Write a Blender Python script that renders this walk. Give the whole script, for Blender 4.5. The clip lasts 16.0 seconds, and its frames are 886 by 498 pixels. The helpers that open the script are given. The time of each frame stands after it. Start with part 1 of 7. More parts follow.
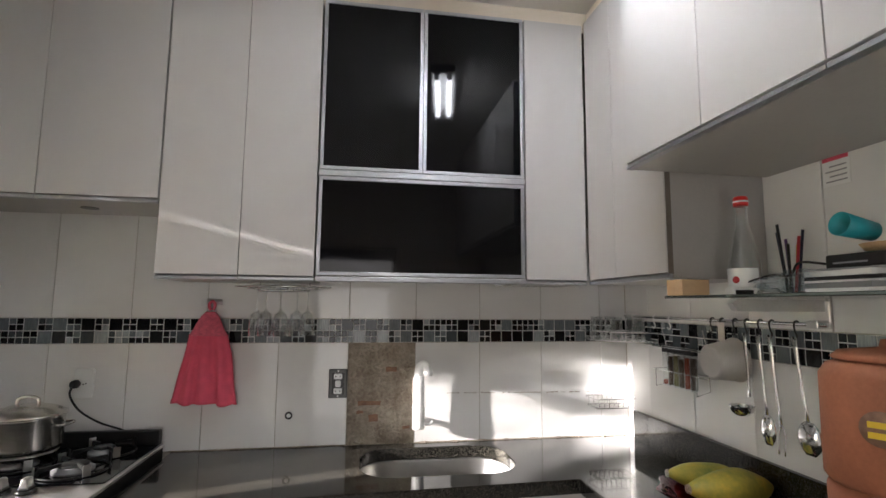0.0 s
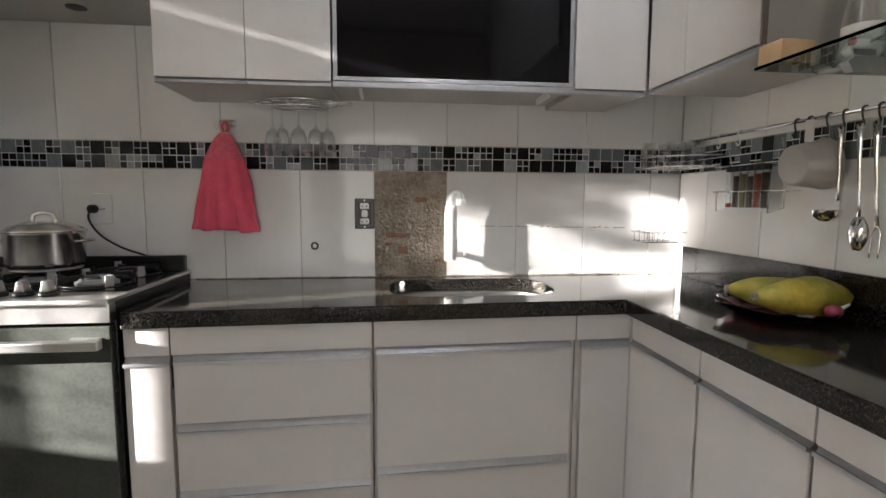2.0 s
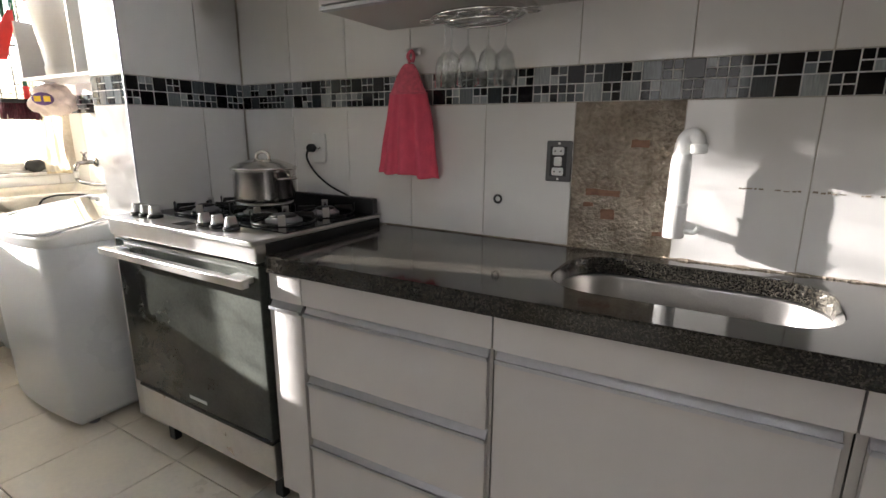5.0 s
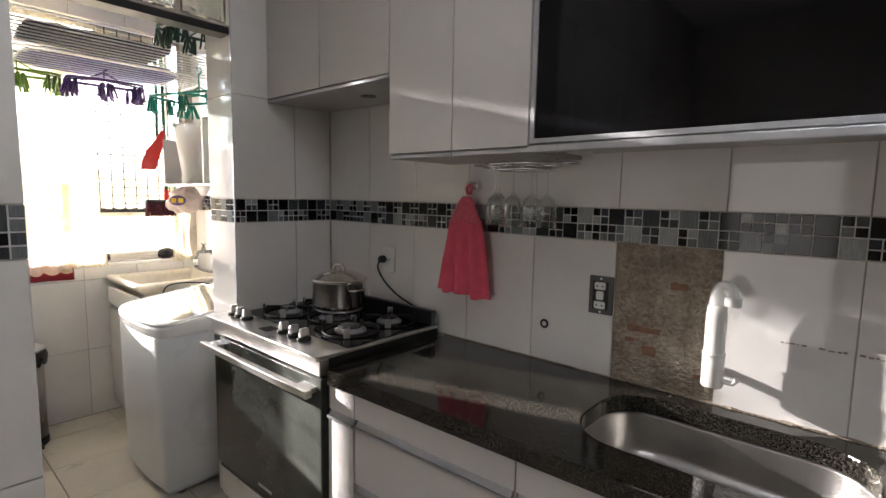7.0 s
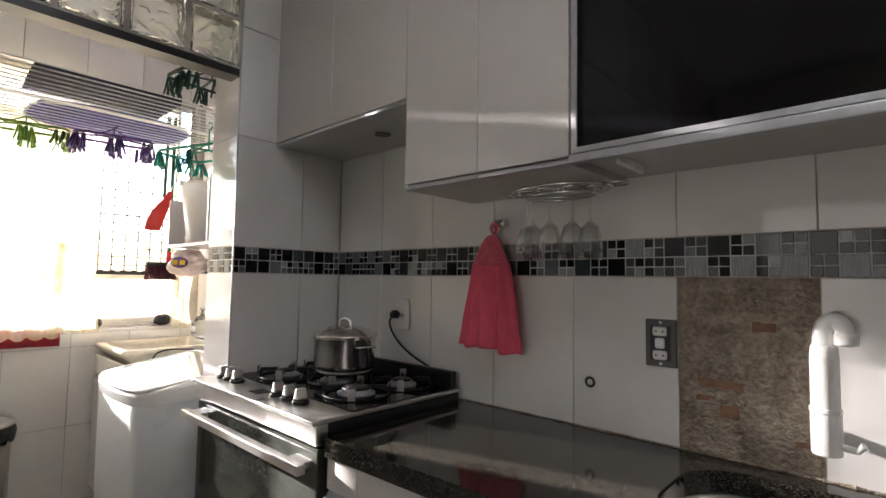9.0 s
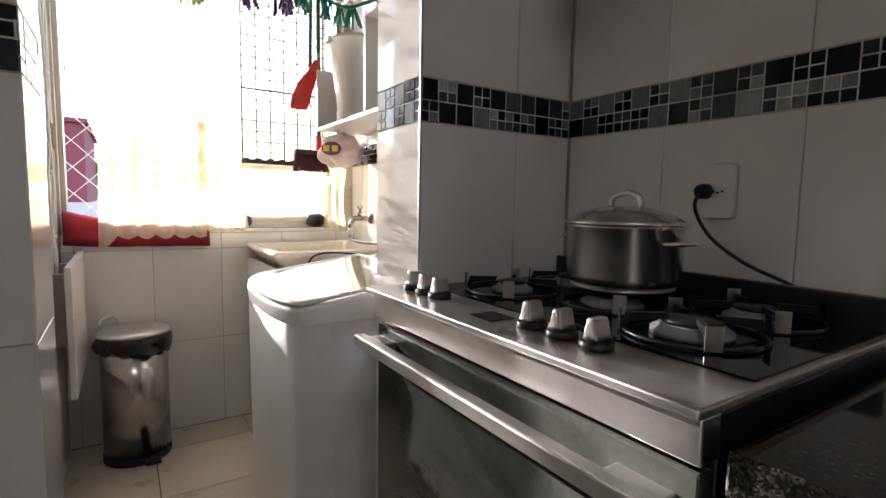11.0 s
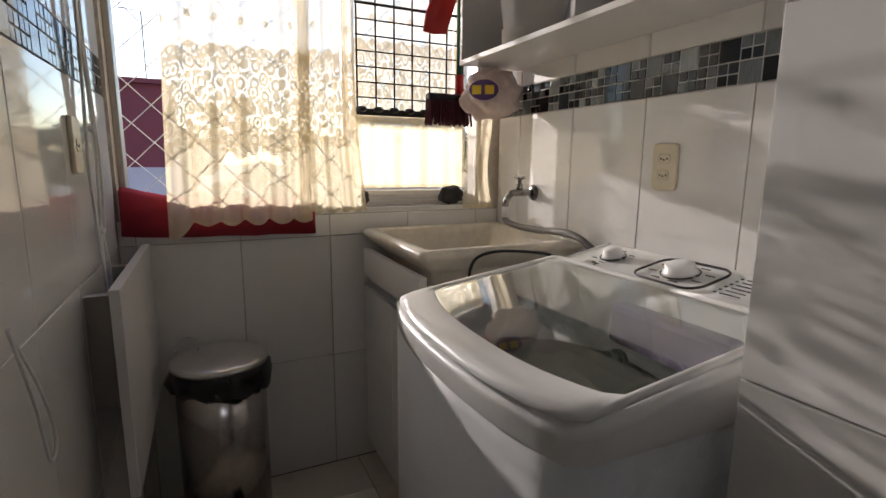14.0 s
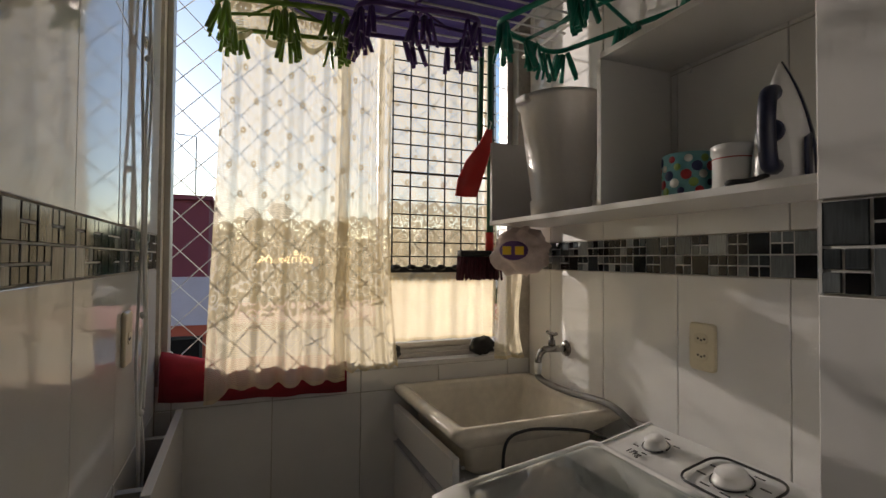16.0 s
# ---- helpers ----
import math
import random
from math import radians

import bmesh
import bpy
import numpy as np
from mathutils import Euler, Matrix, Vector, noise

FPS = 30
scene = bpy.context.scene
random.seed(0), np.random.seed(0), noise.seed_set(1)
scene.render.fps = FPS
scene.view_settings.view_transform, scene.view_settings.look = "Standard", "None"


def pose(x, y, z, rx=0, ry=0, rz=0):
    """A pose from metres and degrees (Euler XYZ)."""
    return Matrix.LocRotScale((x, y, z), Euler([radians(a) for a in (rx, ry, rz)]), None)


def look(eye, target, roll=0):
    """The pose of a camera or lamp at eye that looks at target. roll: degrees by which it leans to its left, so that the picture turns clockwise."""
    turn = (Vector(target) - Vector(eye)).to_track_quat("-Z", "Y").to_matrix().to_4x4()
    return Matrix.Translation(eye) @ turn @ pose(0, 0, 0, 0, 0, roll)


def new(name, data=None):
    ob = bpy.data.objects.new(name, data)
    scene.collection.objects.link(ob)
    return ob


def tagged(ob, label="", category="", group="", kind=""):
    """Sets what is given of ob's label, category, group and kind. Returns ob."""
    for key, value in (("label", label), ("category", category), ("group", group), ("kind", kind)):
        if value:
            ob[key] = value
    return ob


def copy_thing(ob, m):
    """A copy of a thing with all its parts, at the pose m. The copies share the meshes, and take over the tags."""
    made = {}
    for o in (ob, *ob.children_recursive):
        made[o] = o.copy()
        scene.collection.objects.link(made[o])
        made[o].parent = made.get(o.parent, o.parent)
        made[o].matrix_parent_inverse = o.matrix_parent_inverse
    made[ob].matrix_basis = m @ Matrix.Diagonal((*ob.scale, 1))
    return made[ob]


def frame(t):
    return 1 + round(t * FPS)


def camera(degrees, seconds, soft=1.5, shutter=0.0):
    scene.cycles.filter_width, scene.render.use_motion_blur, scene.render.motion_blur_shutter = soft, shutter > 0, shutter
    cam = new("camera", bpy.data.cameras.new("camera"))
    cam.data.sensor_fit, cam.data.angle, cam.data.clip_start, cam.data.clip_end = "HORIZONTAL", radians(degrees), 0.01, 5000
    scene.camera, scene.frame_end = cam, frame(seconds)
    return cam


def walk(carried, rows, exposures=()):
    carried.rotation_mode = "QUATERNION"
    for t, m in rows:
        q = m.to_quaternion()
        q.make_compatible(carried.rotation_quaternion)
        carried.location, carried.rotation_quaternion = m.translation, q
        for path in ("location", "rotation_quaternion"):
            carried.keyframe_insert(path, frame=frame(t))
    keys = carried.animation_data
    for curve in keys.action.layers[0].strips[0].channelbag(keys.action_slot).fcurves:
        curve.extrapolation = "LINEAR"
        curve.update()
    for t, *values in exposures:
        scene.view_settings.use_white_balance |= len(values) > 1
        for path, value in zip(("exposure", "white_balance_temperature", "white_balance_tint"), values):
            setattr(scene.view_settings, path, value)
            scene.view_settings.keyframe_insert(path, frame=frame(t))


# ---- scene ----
cam = camera(83.7, 16.0)
METRES, EYE, TILT, LEAN, TURN = 4.04, 1.5, 0.0, 0.0, -9.4
ROWS = [
    (0.0, 0.0, 0.0, 0.0, -0.05, 6.39, -0.47),
    (0.5, -0.002, 0.0042, -0.0199, 1.24, 2.49, 0.28),
    (1.0, -0.0017, 0.0073, -0.0378, 2.01, -2.16, 0.07),
    (1.5, -0.002, 0.0153, -0.0591, 2.7, -4.52, -0.11),
    (2.0, -0.0056, 0.0498, -0.0713, 3.13, -5.7, -0.28),
    (2.5, -0.0189, 0.0944, -0.08, 3.59, -7.04, -0.45),
    (3.0, -0.0278, 0.1449, -0.0796, 6.8, -8.3, -0.35),
    (3.5, -0.0159, 0.1714, -0.077, 17.14, -10.39, -0.48),
    (4.0, 0.0148, 0.1947, -0.0739, 27.36, -11.94, -0.46),
    (6.5, 0.1031, 0.1973, -0.0269, 49.09, -11.05, -0.35),
    (7.0, 0.1077, 0.2042, -0.0092, 50.79, -6.17, -1.03),
    (7.5, 0.1098, 0.2104, -0.0017, 51.49, -1.52, -1.08),
    (8.0, 0.1103, 0.2141, -0.0024, 51.68, 1.26, -0.94),
    (8.5, 0.0999, 0.222, -0.0198, 51.75, 3.67, -0.93),
    (9.0, 0.0573, 0.2345, -0.0474, 52.09, 3.66, -0.87),
    (9.5, -0.0009, 0.238, -0.0636, 53.14, 1.6, -0.78),
    (10.0, -0.056, 0.2506, -0.0743, 58.14, -1.05, -1.05),
    (12.5, -0.3213, 0.2518, -0.1001, 71.38, -9.31, -0.82),
    (13.0, -0.3558, 0.2402, -0.0981, 71.76, -9.98, -0.74),
    (13.5, -0.384, 0.2335, -0.0967, 72.67, -10.18, -0.63),
    (14.0, -0.394, 0.23, -0.0864, 73.95, -9.92, -0.55),
    (14.5, -0.397, 0.2263, -0.0705, 75.06, -8.4, -0.46),
    (15.0, -0.3971, 0.2257, -0.0548, 75.95, -5.5, -0.45),
    (15.5, -0.3963, 0.2264, -0.0429, 76.54, -2.08, -0.45),
    (16.0, -0.3959, 0.2265, -0.0339, 77.11, 1.26, -0.42),
]
EXPOSURES = [(0.0, 3.84, 6350, 14), (0.7, 3.94, 6350, 14), (1.5, 3.94, 6350, 14), (3.0, 3.79, 6350, 14), (4.0, 3.8, 6350, 14), (6.3, 3.32, 6400, 15), (7.0, 3.27, 6450, 16), (9.5, 3.17, 6500, 17), (10.2, 3.07, 6550, 18), (12.3, 2.37, 6700, 19), (13.0, 2.07, 6550, 19), (14.0, 1.29, 6550, 19), (14.5, 0.97, 6750, 18), (15.0, 0.69, 7000, 17), (16.0, 0.54, 6900, 17)]
walk(cam, [(t, pose(0, 0, EYE, TILT, LEAN, TURN) @ pose(METRES * x, METRES * y, METRES * z, 90 + pitch, roll, yaw)) for t, x, y, z, yaw, pitch, roll in ROWS], EXPOSURES)

# ---- world and sun ----
SUN = Vector((-1.0, -0.28, 0.248)).normalized()
world = bpy.data.worlds.new("sky")
scene.world = world
world.use_nodes = True
wn = world.node_tree
wn.nodes.clear()
sky = wn.nodes.new("ShaderNodeTexSky")
sky.sky_type, sky.sun_disc = "NISHITA", False
sky.sun_elevation, sky.sun_rotation = math.asin(SUN.z), math.atan2(SUN.x, SUN.y)
back = wn.nodes.new("ShaderNodeBackground")
sky.air_density, sky.dust_density, sky.ozone_density = 1.0, 0.15, 2.0
back.inputs["Strength"].default_value = 0.15
wout = wn.nodes.new("ShaderNodeOutputWorld")
wn.links.new(sky.outputs[0], back.inputs["Color"])
wn.links.new(back.outputs[0], wout.inputs["Surface"])
sun = new("sun", bpy.data.lights.new("sun", "SUN"))
sun.data.energy, sun.data.angle, sun.data.color = 5.0, radians(0.6), (1.0, 0.95, 0.88)
sun.matrix_world = look((0, 0, 0), -SUN)
# added fill lamp beyond an assumed, unseen doorway, to brighten the kitchen
fill_light = new("doorway_daylight", bpy.data.lights.new("doorway_daylight", "AREA"))
fill_light.data.shape, fill_light.data.size, fill_light.data.size_y = "RECTANGLE", 0.8, 1.7
fill_light.data.energy, fill_light.data.color = 0.8, (1.0, 0.96, 0.9)
fill_light.matrix_world = look((-0.075, -1.36, 1.1), (-0.075, 0, 1.1))

# ---- materials ----
def nodes_of(name):
    m = bpy.data.materials.new(name)
    m.use_nodes = True
    nt = m.node_tree
    return m, nt, nt.nodes["Principled BSDF"]


def surface(name, base, rough=0.5, metal=0.0, var=0.12, scale=6.0, fine=90.0, bump=0.1, tint=None, spread=0.0, coat=0.0, rvar=0.12, spec=0.5, relief=0.002):
    """A surface whose colour, gloss and relief vary at two scales; spread: how far single pieces differ."""
    m, nt, p = nodes_of(name)
    n, k = nt.nodes.new, nt.links.new
    tc, info = n("ShaderNodeTexCoord"), n("ShaderNodeObjectInfo")
    off = n("ShaderNodeVectorMath"); off.operation = "SCALE"; off.inputs[0].default_value = (7.0, 3.0, 5.0)
    k(info.outputs["Random"], off.inputs["Scale"])
    add = n("ShaderNodeVectorMath"); add.operation = "ADD"
    k(tc.outputs["Object"], add.inputs[0]); k(off.outputs[0], add.inputs[1])
    big, small = n("ShaderNodeTexNoise"), n("ShaderNodeTexNoise")
    big.inputs["Scale"].default_value, big.inputs["Detail"].default_value = scale, 5
    small.inputs["Scale"].default_value, small.inputs["Detail"].default_value = fine, 3
    k(add.outputs[0], big.inputs["Vector"]); k(add.outputs[0], small.inputs["Vector"])
    mix = n("ShaderNodeMix"); mix.data_type = "RGBA"
    other = tint or tuple(c * (1 - var) for c in base)
    lift = tuple(min(1, c * (1 + var * 0.5)) for c in base)
    mix.inputs["A"].default_value, mix.inputs["B"].default_value = (*other, 1), (*lift, 1)
    ramp = n("ShaderNodeMapRange")
    ramp.inputs["From Min"].default_value, ramp.inputs["From Max"].default_value = 0.3, 0.7
    avg = n("ShaderNodeMath"); avg.operation = "MULTIPLY_ADD"; avg.inputs[1].default_value = 0.35
    k(small.outputs["Fac"], avg.inputs[0])
    half = n("ShaderNodeMath"); half.operation = "MULTIPLY"; half.inputs[1].default_value = 0.65
    k(big.outputs["Fac"], half.inputs[0]); k(half.outputs[0], avg.inputs[2])
    k(avg.outputs[0], ramp.inputs["Value"]); k(ramp.outputs[0], mix.inputs["Factor"])
    last = mix.outputs["Result"]
    if spread:
        hsv = n("ShaderNodeHueSaturation")
        mr = n("ShaderNodeMapRange")
        mr.inputs["To Min"].default_value, mr.inputs["To Max"].default_value = 1 - spread, 1 + spread * 0.5
        k(info.outputs["Random"], mr.inputs["Value"]); k(mr.outputs[0], hsv.inputs["Value"])
        k(last, hsv.inputs["Color"]); last = hsv.outputs["Color"]
    k(last, p.inputs["Base Color"])
    rr = n("ShaderNodeMapRange")
    rr.inputs["To Min"].default_value, rr.inputs["To Max"].default_value = max(0.02, rough - rvar * rough), min(1, rough + rvar)
    k(big.outputs["Fac"], rr.inputs["Value"]); k(rr.outputs[0], p.inputs["Roughness"])
    p.inputs["Metallic"].default_value = metal
    p.inputs["Specular IOR Level"].default_value = spec
    p.inputs["Coat Weight"].default_value = coat
    if bump:
        b = n("ShaderNodeBump"); b.inputs["Strength"].default_value, b.inputs["Distance"].default_value = bump, relief
        k(small.outputs["Fac"], b.inputs["Height"]); k(b.outputs[0], p.inputs["Normal"])
    return m


def clear(name, colour=(1, 1, 1), rough=0.0, ior=1.45):
    m, nt, p = nodes_of(name)
    p.inputs["Base Color"].default_value = (*colour, 1)
    p.inputs["Roughness"].default_value, p.inputs["IOR"].default_value = rough, ior
    p.inputs["Transmission Weight"].default_value = 1
    return m


def glow(name, colour, strength):
    m, nt, p = nodes_of(name)
    p.inputs["Base Color"].default_value = (*colour, 1)
    p.inputs["Emission Color"].default_value = (*colour, 1)
    p.inputs["Emission Strength"].default_value = strength
    return m


def granite_mat():
    m, nt, p = nodes_of("black_granite")
    n, k = nt.nodes.new, nt.links.new
    tc = n("ShaderNodeTexCoord")
    v = n("ShaderNodeTexVoronoi"); v.inputs["Scale"].default_value = 380
    v2 = n("ShaderNodeTexNoise"); v2.inputs["Scale"].default_value = 160; v2.inputs["Detail"].default_value = 3
    k(tc.outputs["Object"], v.inputs["Vector"]); k(tc.outputs["Object"], v2.inputs["Vector"])
    r = n("ShaderNodeValToRGB")
    r.color_ramp.elements[0].position, r.color_ramp.elements[0].color = 0.5, (0.007, 0.0066, 0.006, 1)
    r.color_ramp.elements[1].position, r.color_ramp.elements[1].color = 0.92, (0.1, 0.091, 0.073, 1)
    sep = n("ShaderNodeSeparateColor"); k(v.outputs["Color"], sep.inputs[0])
    mx = n("ShaderNodeMath"); mx.operation = "MULTIPLY_ADD"; mx.inputs[1].default_value = 0.45
    k(sep.outputs[0], mx.inputs[0])
    h = n("ShaderNodeMath"); h.operation = "MULTIPLY"; h.inputs[1].default_value = 0.62
    k(v2.outputs["Fac"], h.inputs[0]); k(h.outputs[0], mx.inputs[2])
    k(mx.outputs[0], r.inputs["Fac"]); k(r.outputs[0], p.inputs["Base Color"])
    sm = n("ShaderNodeTexNoise"); sm.inputs["Scale"].default_value = 5; sm.inputs["Detail"].default_value = 8
    k(tc.outputs["Object"], sm.inputs["Vector"])
    rr = n("ShaderNodeMapRange"); rr.inputs["To Min"].default_value, rr.inputs["To Max"].default_value = 0.03, 0.13
    k(sm.outputs["Fac"], rr.inputs["Value"]); k(rr.outputs[0], p.inputs["Roughness"])
    return m


def mosaic_mat():
    """Glass mosaic: each chip takes one of a few greys and a brushed streak of its own."""
    m, nt, p = nodes_of("glass_mosaic")
    n, k = nt.nodes.new, nt.links.new
    info, tc = n("ShaderNodeObjectInfo"), n("ShaderNodeTexCoord")
    r = n("ShaderNodeValToRGB"); r.color_ramp.interpolation = "CONSTANT"
    e = r.color_ramp.elements
    e[0].position, e[0].color = 0, (0.006, 0.006, 0.007, 1)
    e[1].position, e[1].color = 0.47, (0.07, 0.08, 0.086, 1)
    for q, c in ((0.6, (0.17, 0.19, 0.2, 1)), (0.82, (0.34, 0.365, 0.37, 1)), (0.9, (0.035, 0.042, 0.047, 1))):
        x = e.new(q); x.color = c
    k(info.outputs["Random"], r.inputs["Fac"])
    mp = n("ShaderNodeMapping"); mp.inputs["Scale"].default_value = (260, 25, 25)
    k(tc.outputs["Object"], mp.inputs["Vector"])
    off = n("ShaderNodeVectorMath"); off.operation = "ADD"; k(mp.outputs[0], off.inputs[0])
    sc = n("ShaderNodeVectorMath"); sc.operation = "SCALE"; sc.inputs[0].default_value = (91, 37, 53)
    k(info.outputs["Random"], sc.inputs["Scale"]); k(sc.outputs[0], off.inputs[1])
    nz = n("ShaderNodeTexNoise"); nz.inputs["Scale"].default_value = 1.0; nz.inputs["Detail"].default_value = 3
    k(off.outputs[0], nz.inputs["Vector"])
    mul = n("ShaderNodeMix"); mul.data_type = "RGBA"; mul.blend_type = "MULTIPLY"; mul.inputs["Factor"].default_value = 0.45
    mr = n("ShaderNodeMapRange"); mr.inputs["From Min"].default_value, mr.inputs["From Max"].default_value = 0.3, 0.7
    mr.inputs["To Min"].default_value, mr.inputs["To Max"].default_value = 0.5, 1.4
    k(nz.outputs["Fac"], mr.inputs["Value"]); k(r.outputs[0], mul.inputs["A"]); k(mr.outputs[0], mul.inputs["B"])
    k(mul.outputs["Result"], p.inputs["Base Color"])
    p.inputs["Roughness"].default_value = 0.09
    p.inputs["Specular IOR Level"].default_value = 0.3
    return m


def thin_glass(name, tint=(0.94, 0.95, 0.95), rough=0.01, gloss=1.0, edge=0.95, power=3.5):
    """Thin clear glass or film: see-through, with a sheen that grows towards the edges."""
    m, nt, p = nodes_of(name)
    n, k = nt.nodes.new, nt.links.new
    nt.nodes.remove(p)
    a, b, mx, fr = n("ShaderNodeBsdfTransparent"), n("ShaderNodeBsdfGlossy"), n("ShaderNodeMixShader"), n("ShaderNodeLayerWeight")
    a.inputs["Color"].default_value = (*tint, 1)
    b.inputs["Color"].default_value, b.inputs["Roughness"].default_value = (gloss, gloss, gloss, 1), rough
    pw, mr = n("ShaderNodeMath"), n("ShaderNodeMapRange")
    pw.operation, pw.inputs[1].default_value = "POWER", power
    mr.inputs["To Min"].default_value, mr.inputs["To Max"].default_value = 0.06, edge
    k(fr.outputs["Facing"], pw.inputs[0]); k(pw.outputs[0], mr.inputs["Value"]); k(mr.outputs[0], mx.inputs["Fac"]); k(a.outputs[0], mx.inputs[1]); k(b.outputs[0], mx.inputs[2])
    k(mx.outputs[0], nt.nodes["Material Output"].inputs["Surface"])
    return m


def lace_mat(name, hole, cell, colour, border=0.52):
    """Lace: threads round small holes, with closed figures, sprigs and a row of arches over the figured border."""
    m, nt, p = nodes_of(name)
    n, k = nt.nodes.new, nt.links.new
    nt.nodes.remove(p)
    uv = n("ShaderNodeUVMap")
    sep = n("ShaderNodeSeparateXYZ"); k(uv.outputs[0], sep.inputs[0])

    def op(kind, *q):
        x = n("ShaderNodeMath"); x.operation = kind
        for i, v in enumerate(q):
            if isinstance(v, (int, float)):
                x.inputs[i].default_value = v
            else:
                k(v, x.inputs[i])
        return x.outputs[0]

    def disc(pu, pv, su, sv, shift=0.0, rise=0.0):
        """The distance from the nearest point of a grid of pitch pu, pv."""
        a = op("SUBTRACT", op("MODULO", op("ADD", u, 10 * pu + shift), pu), pu / 2)
        b = op("SUBTRACT", op("MODULO", op("ADD", v, 10 * pv + rise), pv), pv / 2)
        return op("SQRT", op("ADD", op("POWER", op("DIVIDE", a, su), 2.0), op("POWER", op("DIVIDE", b, sv), 2.0)))
    u, v = sep.outputs[0], sep.outputs[1]
    hu = op("ABSOLUTE", op("SINE", op("MULTIPLY", u, math.pi / cell)))
    hv = op("ABSOLUTE", op("SINE", op("MULTIPLY", v, math.pi / cell)))
    grid = op("MULTIPLY", hu, hv)
    low = op("LESS_THAN", v, border)
    plain = op("SUBTRACT", 1.0, low)
    # sprigs of five petals scattered over the plain upper part
    spot = disc(0.1, 0.2, 1.0, 1.0)
    spot2 = disc(0.1, 0.2, 1.0, 1.0, 0.05, 0.1)
    sprig = op("MULTIPLY", op("MAXIMUM", op("MULTIPLY", op("LESS_THAN", spot, 0.0115), op("GREATER_THAN", spot, 0.0035)), op("MULTIPLY", op("LESS_THAN", spot2, 0.0115), op("GREATER_THAN", spot2, 0.0035))), plain)
    # leaf scrolls under the fans
    vor = n("ShaderNodeTexVoronoi"); vor.inputs["Scale"].default_value = 24; vor.inputs["Randomness"].default_value = 0.55
    k(uv.outputs[0], vor.inputs["Vector"])
    band = op("MULTIPLY", low, op("GREATER_THAN", v, border * 0.42))
    petals = op("MULTIPLY", band, op("GREATER_THAN", op("SINE", op("MULTIPLY", vor.outputs["Distance"], 19.0)), -0.3))
    # a row of rosettes
    dr = op("SUBTRACT", v, border * 0.68)
    da = op("SUBTRACT", op("MODULO", op("ADD", u, 0.72), 0.072), 0.036)
    rr = op("SQRT", op("ADD", op("POWER", op("DIVIDE", da, 0.021), 2.0), op("POWER", op("DIVIDE", dr, 0.027), 2.0)))
    rose = op("MAXIMUM", op("MULTIPLY", op("LESS_THAN", rr, 1.0), op("GREATER_THAN", rr, 0.6)), op("LESS_THAN", rr, 0.25))
    # a row of fans along the top of the border, and open gaps between their ribs
    dv = op("SUBTRACT", v, border - 0.034)
    ra = op("SQRT", op("ADD", op("MULTIPLY", da, da), op("MULTIPLY", dv, dv)))
    ring = op("MULTIPLY", op("LESS_THAN", ra, 0.042), op("GREATER_THAN", ra, 0.035))
    ribs = op("MULTIPLY", op("LESS_THAN", ra, 0.035), op("GREATER_THAN", op("SINE", op("MULTIPLY", op("ARCTAN2", da, dv), 9.0)), 0.1))
    fans = op("MULTIPLY", op("MAXIMUM", ring, ribs), op("GREATER_THAN", v, border - 0.05))
    hem = op("LESS_THAN", v, 0.012)
    solid = op("MAXIMUM", op("MAXIMUM", op("MAXIMUM", sprig, petals), op("MULTIPLY", low, rose)), op("MAXIMUM", fans, hem))
    open_ = op("MULTIPLY", op("GREATER_THAN", grid, op("SUBTRACT", hole, op("MULTIPLY", band, 0.06))), op("SUBTRACT", 1.0, solid))
    clr, cloth = n("ShaderNodeBsdfTransparent"), n("ShaderNodeMixShader")
    dif, trn = n("ShaderNodeBsdfDiffuse"), n("ShaderNodeBsdfTranslucent")
    tone = n("ShaderNodeMix"); tone.data_type = "RGBA"
    tone.inputs["A"].default_value = (0.74, 0.68, 0.53, 1)
    tone.inputs["B"].default_value = (*colour, 1)
    k(op("MAXIMUM", solid, op("MULTIPLY", low, 0.55)), tone.inputs["Factor"])
    k(tone.outputs["Result"], dif.inputs["Color"]); k(tone.outputs["Result"], trn.inputs["Color"])
    k(op("SUBTRACT", 0.42, op("MULTIPLY", solid, 0.2)), cloth.inputs["Fac"])
    k(dif.outputs[0], cloth.inputs[1]); k(trn.outputs[0], cloth.inputs[2])
    thin = n("ShaderNodeMixShader"); thin.inputs["Fac"].default_value = 0.05
    k(cloth.outputs[0], thin.inputs[1]); k(clr.outputs[0], thin.inputs[2])
    out = n("ShaderNodeMixShader")
    k(open_, out.inputs["Fac"]); k(thin.outputs[0], out.inputs[1]); k(clr.outputs[0], out.inputs[2])
    k(out.outputs[0], nt.nodes["Material Output"].inputs["Surface"])
    return m


TILE = surface("glazed_wall_tile", (0.78, 0.77, 0.75), 0.05, var=0.04, scale=3, fine=14, bump=0.05, spread=0.05, rvar=0.03)
GROUT = surface("grey_grout", (0.5, 0.46, 0.4), 0.9, var=0.3, scale=12, bump=0.4)
MGROUT = surface("pale_grout", (0.74, 0.74, 0.72), 0.8, var=0.2, bump=0.2)
FLOOR = surface("cream_floor_tile", (0.72, 0.66, 0.56), 0.25, var=0.12, scale=5, fine=60, bump=0.05, spread=0.06)
FGROUT = surface("dark_floor_joint", (0.16, 0.13, 0.1), 0.9, var=0.4, bump=0.4)
PAINT = surface("cream_wall_paint", (0.74, 0.66, 0.55), 0.8, var=0.06, scale=4, bump=0.15)
CEIL = surface("white_ceiling_paint", (0.8, 0.78, 0.74), 0.85, var=0.05, scale=3, bump=0.15)
LAMINATE = surface("greyish_white_laminate", (0.56, 0.54, 0.525), 0.24, var=0.02, scale=2, fine=220, bump=0.012, rvar=0.03)
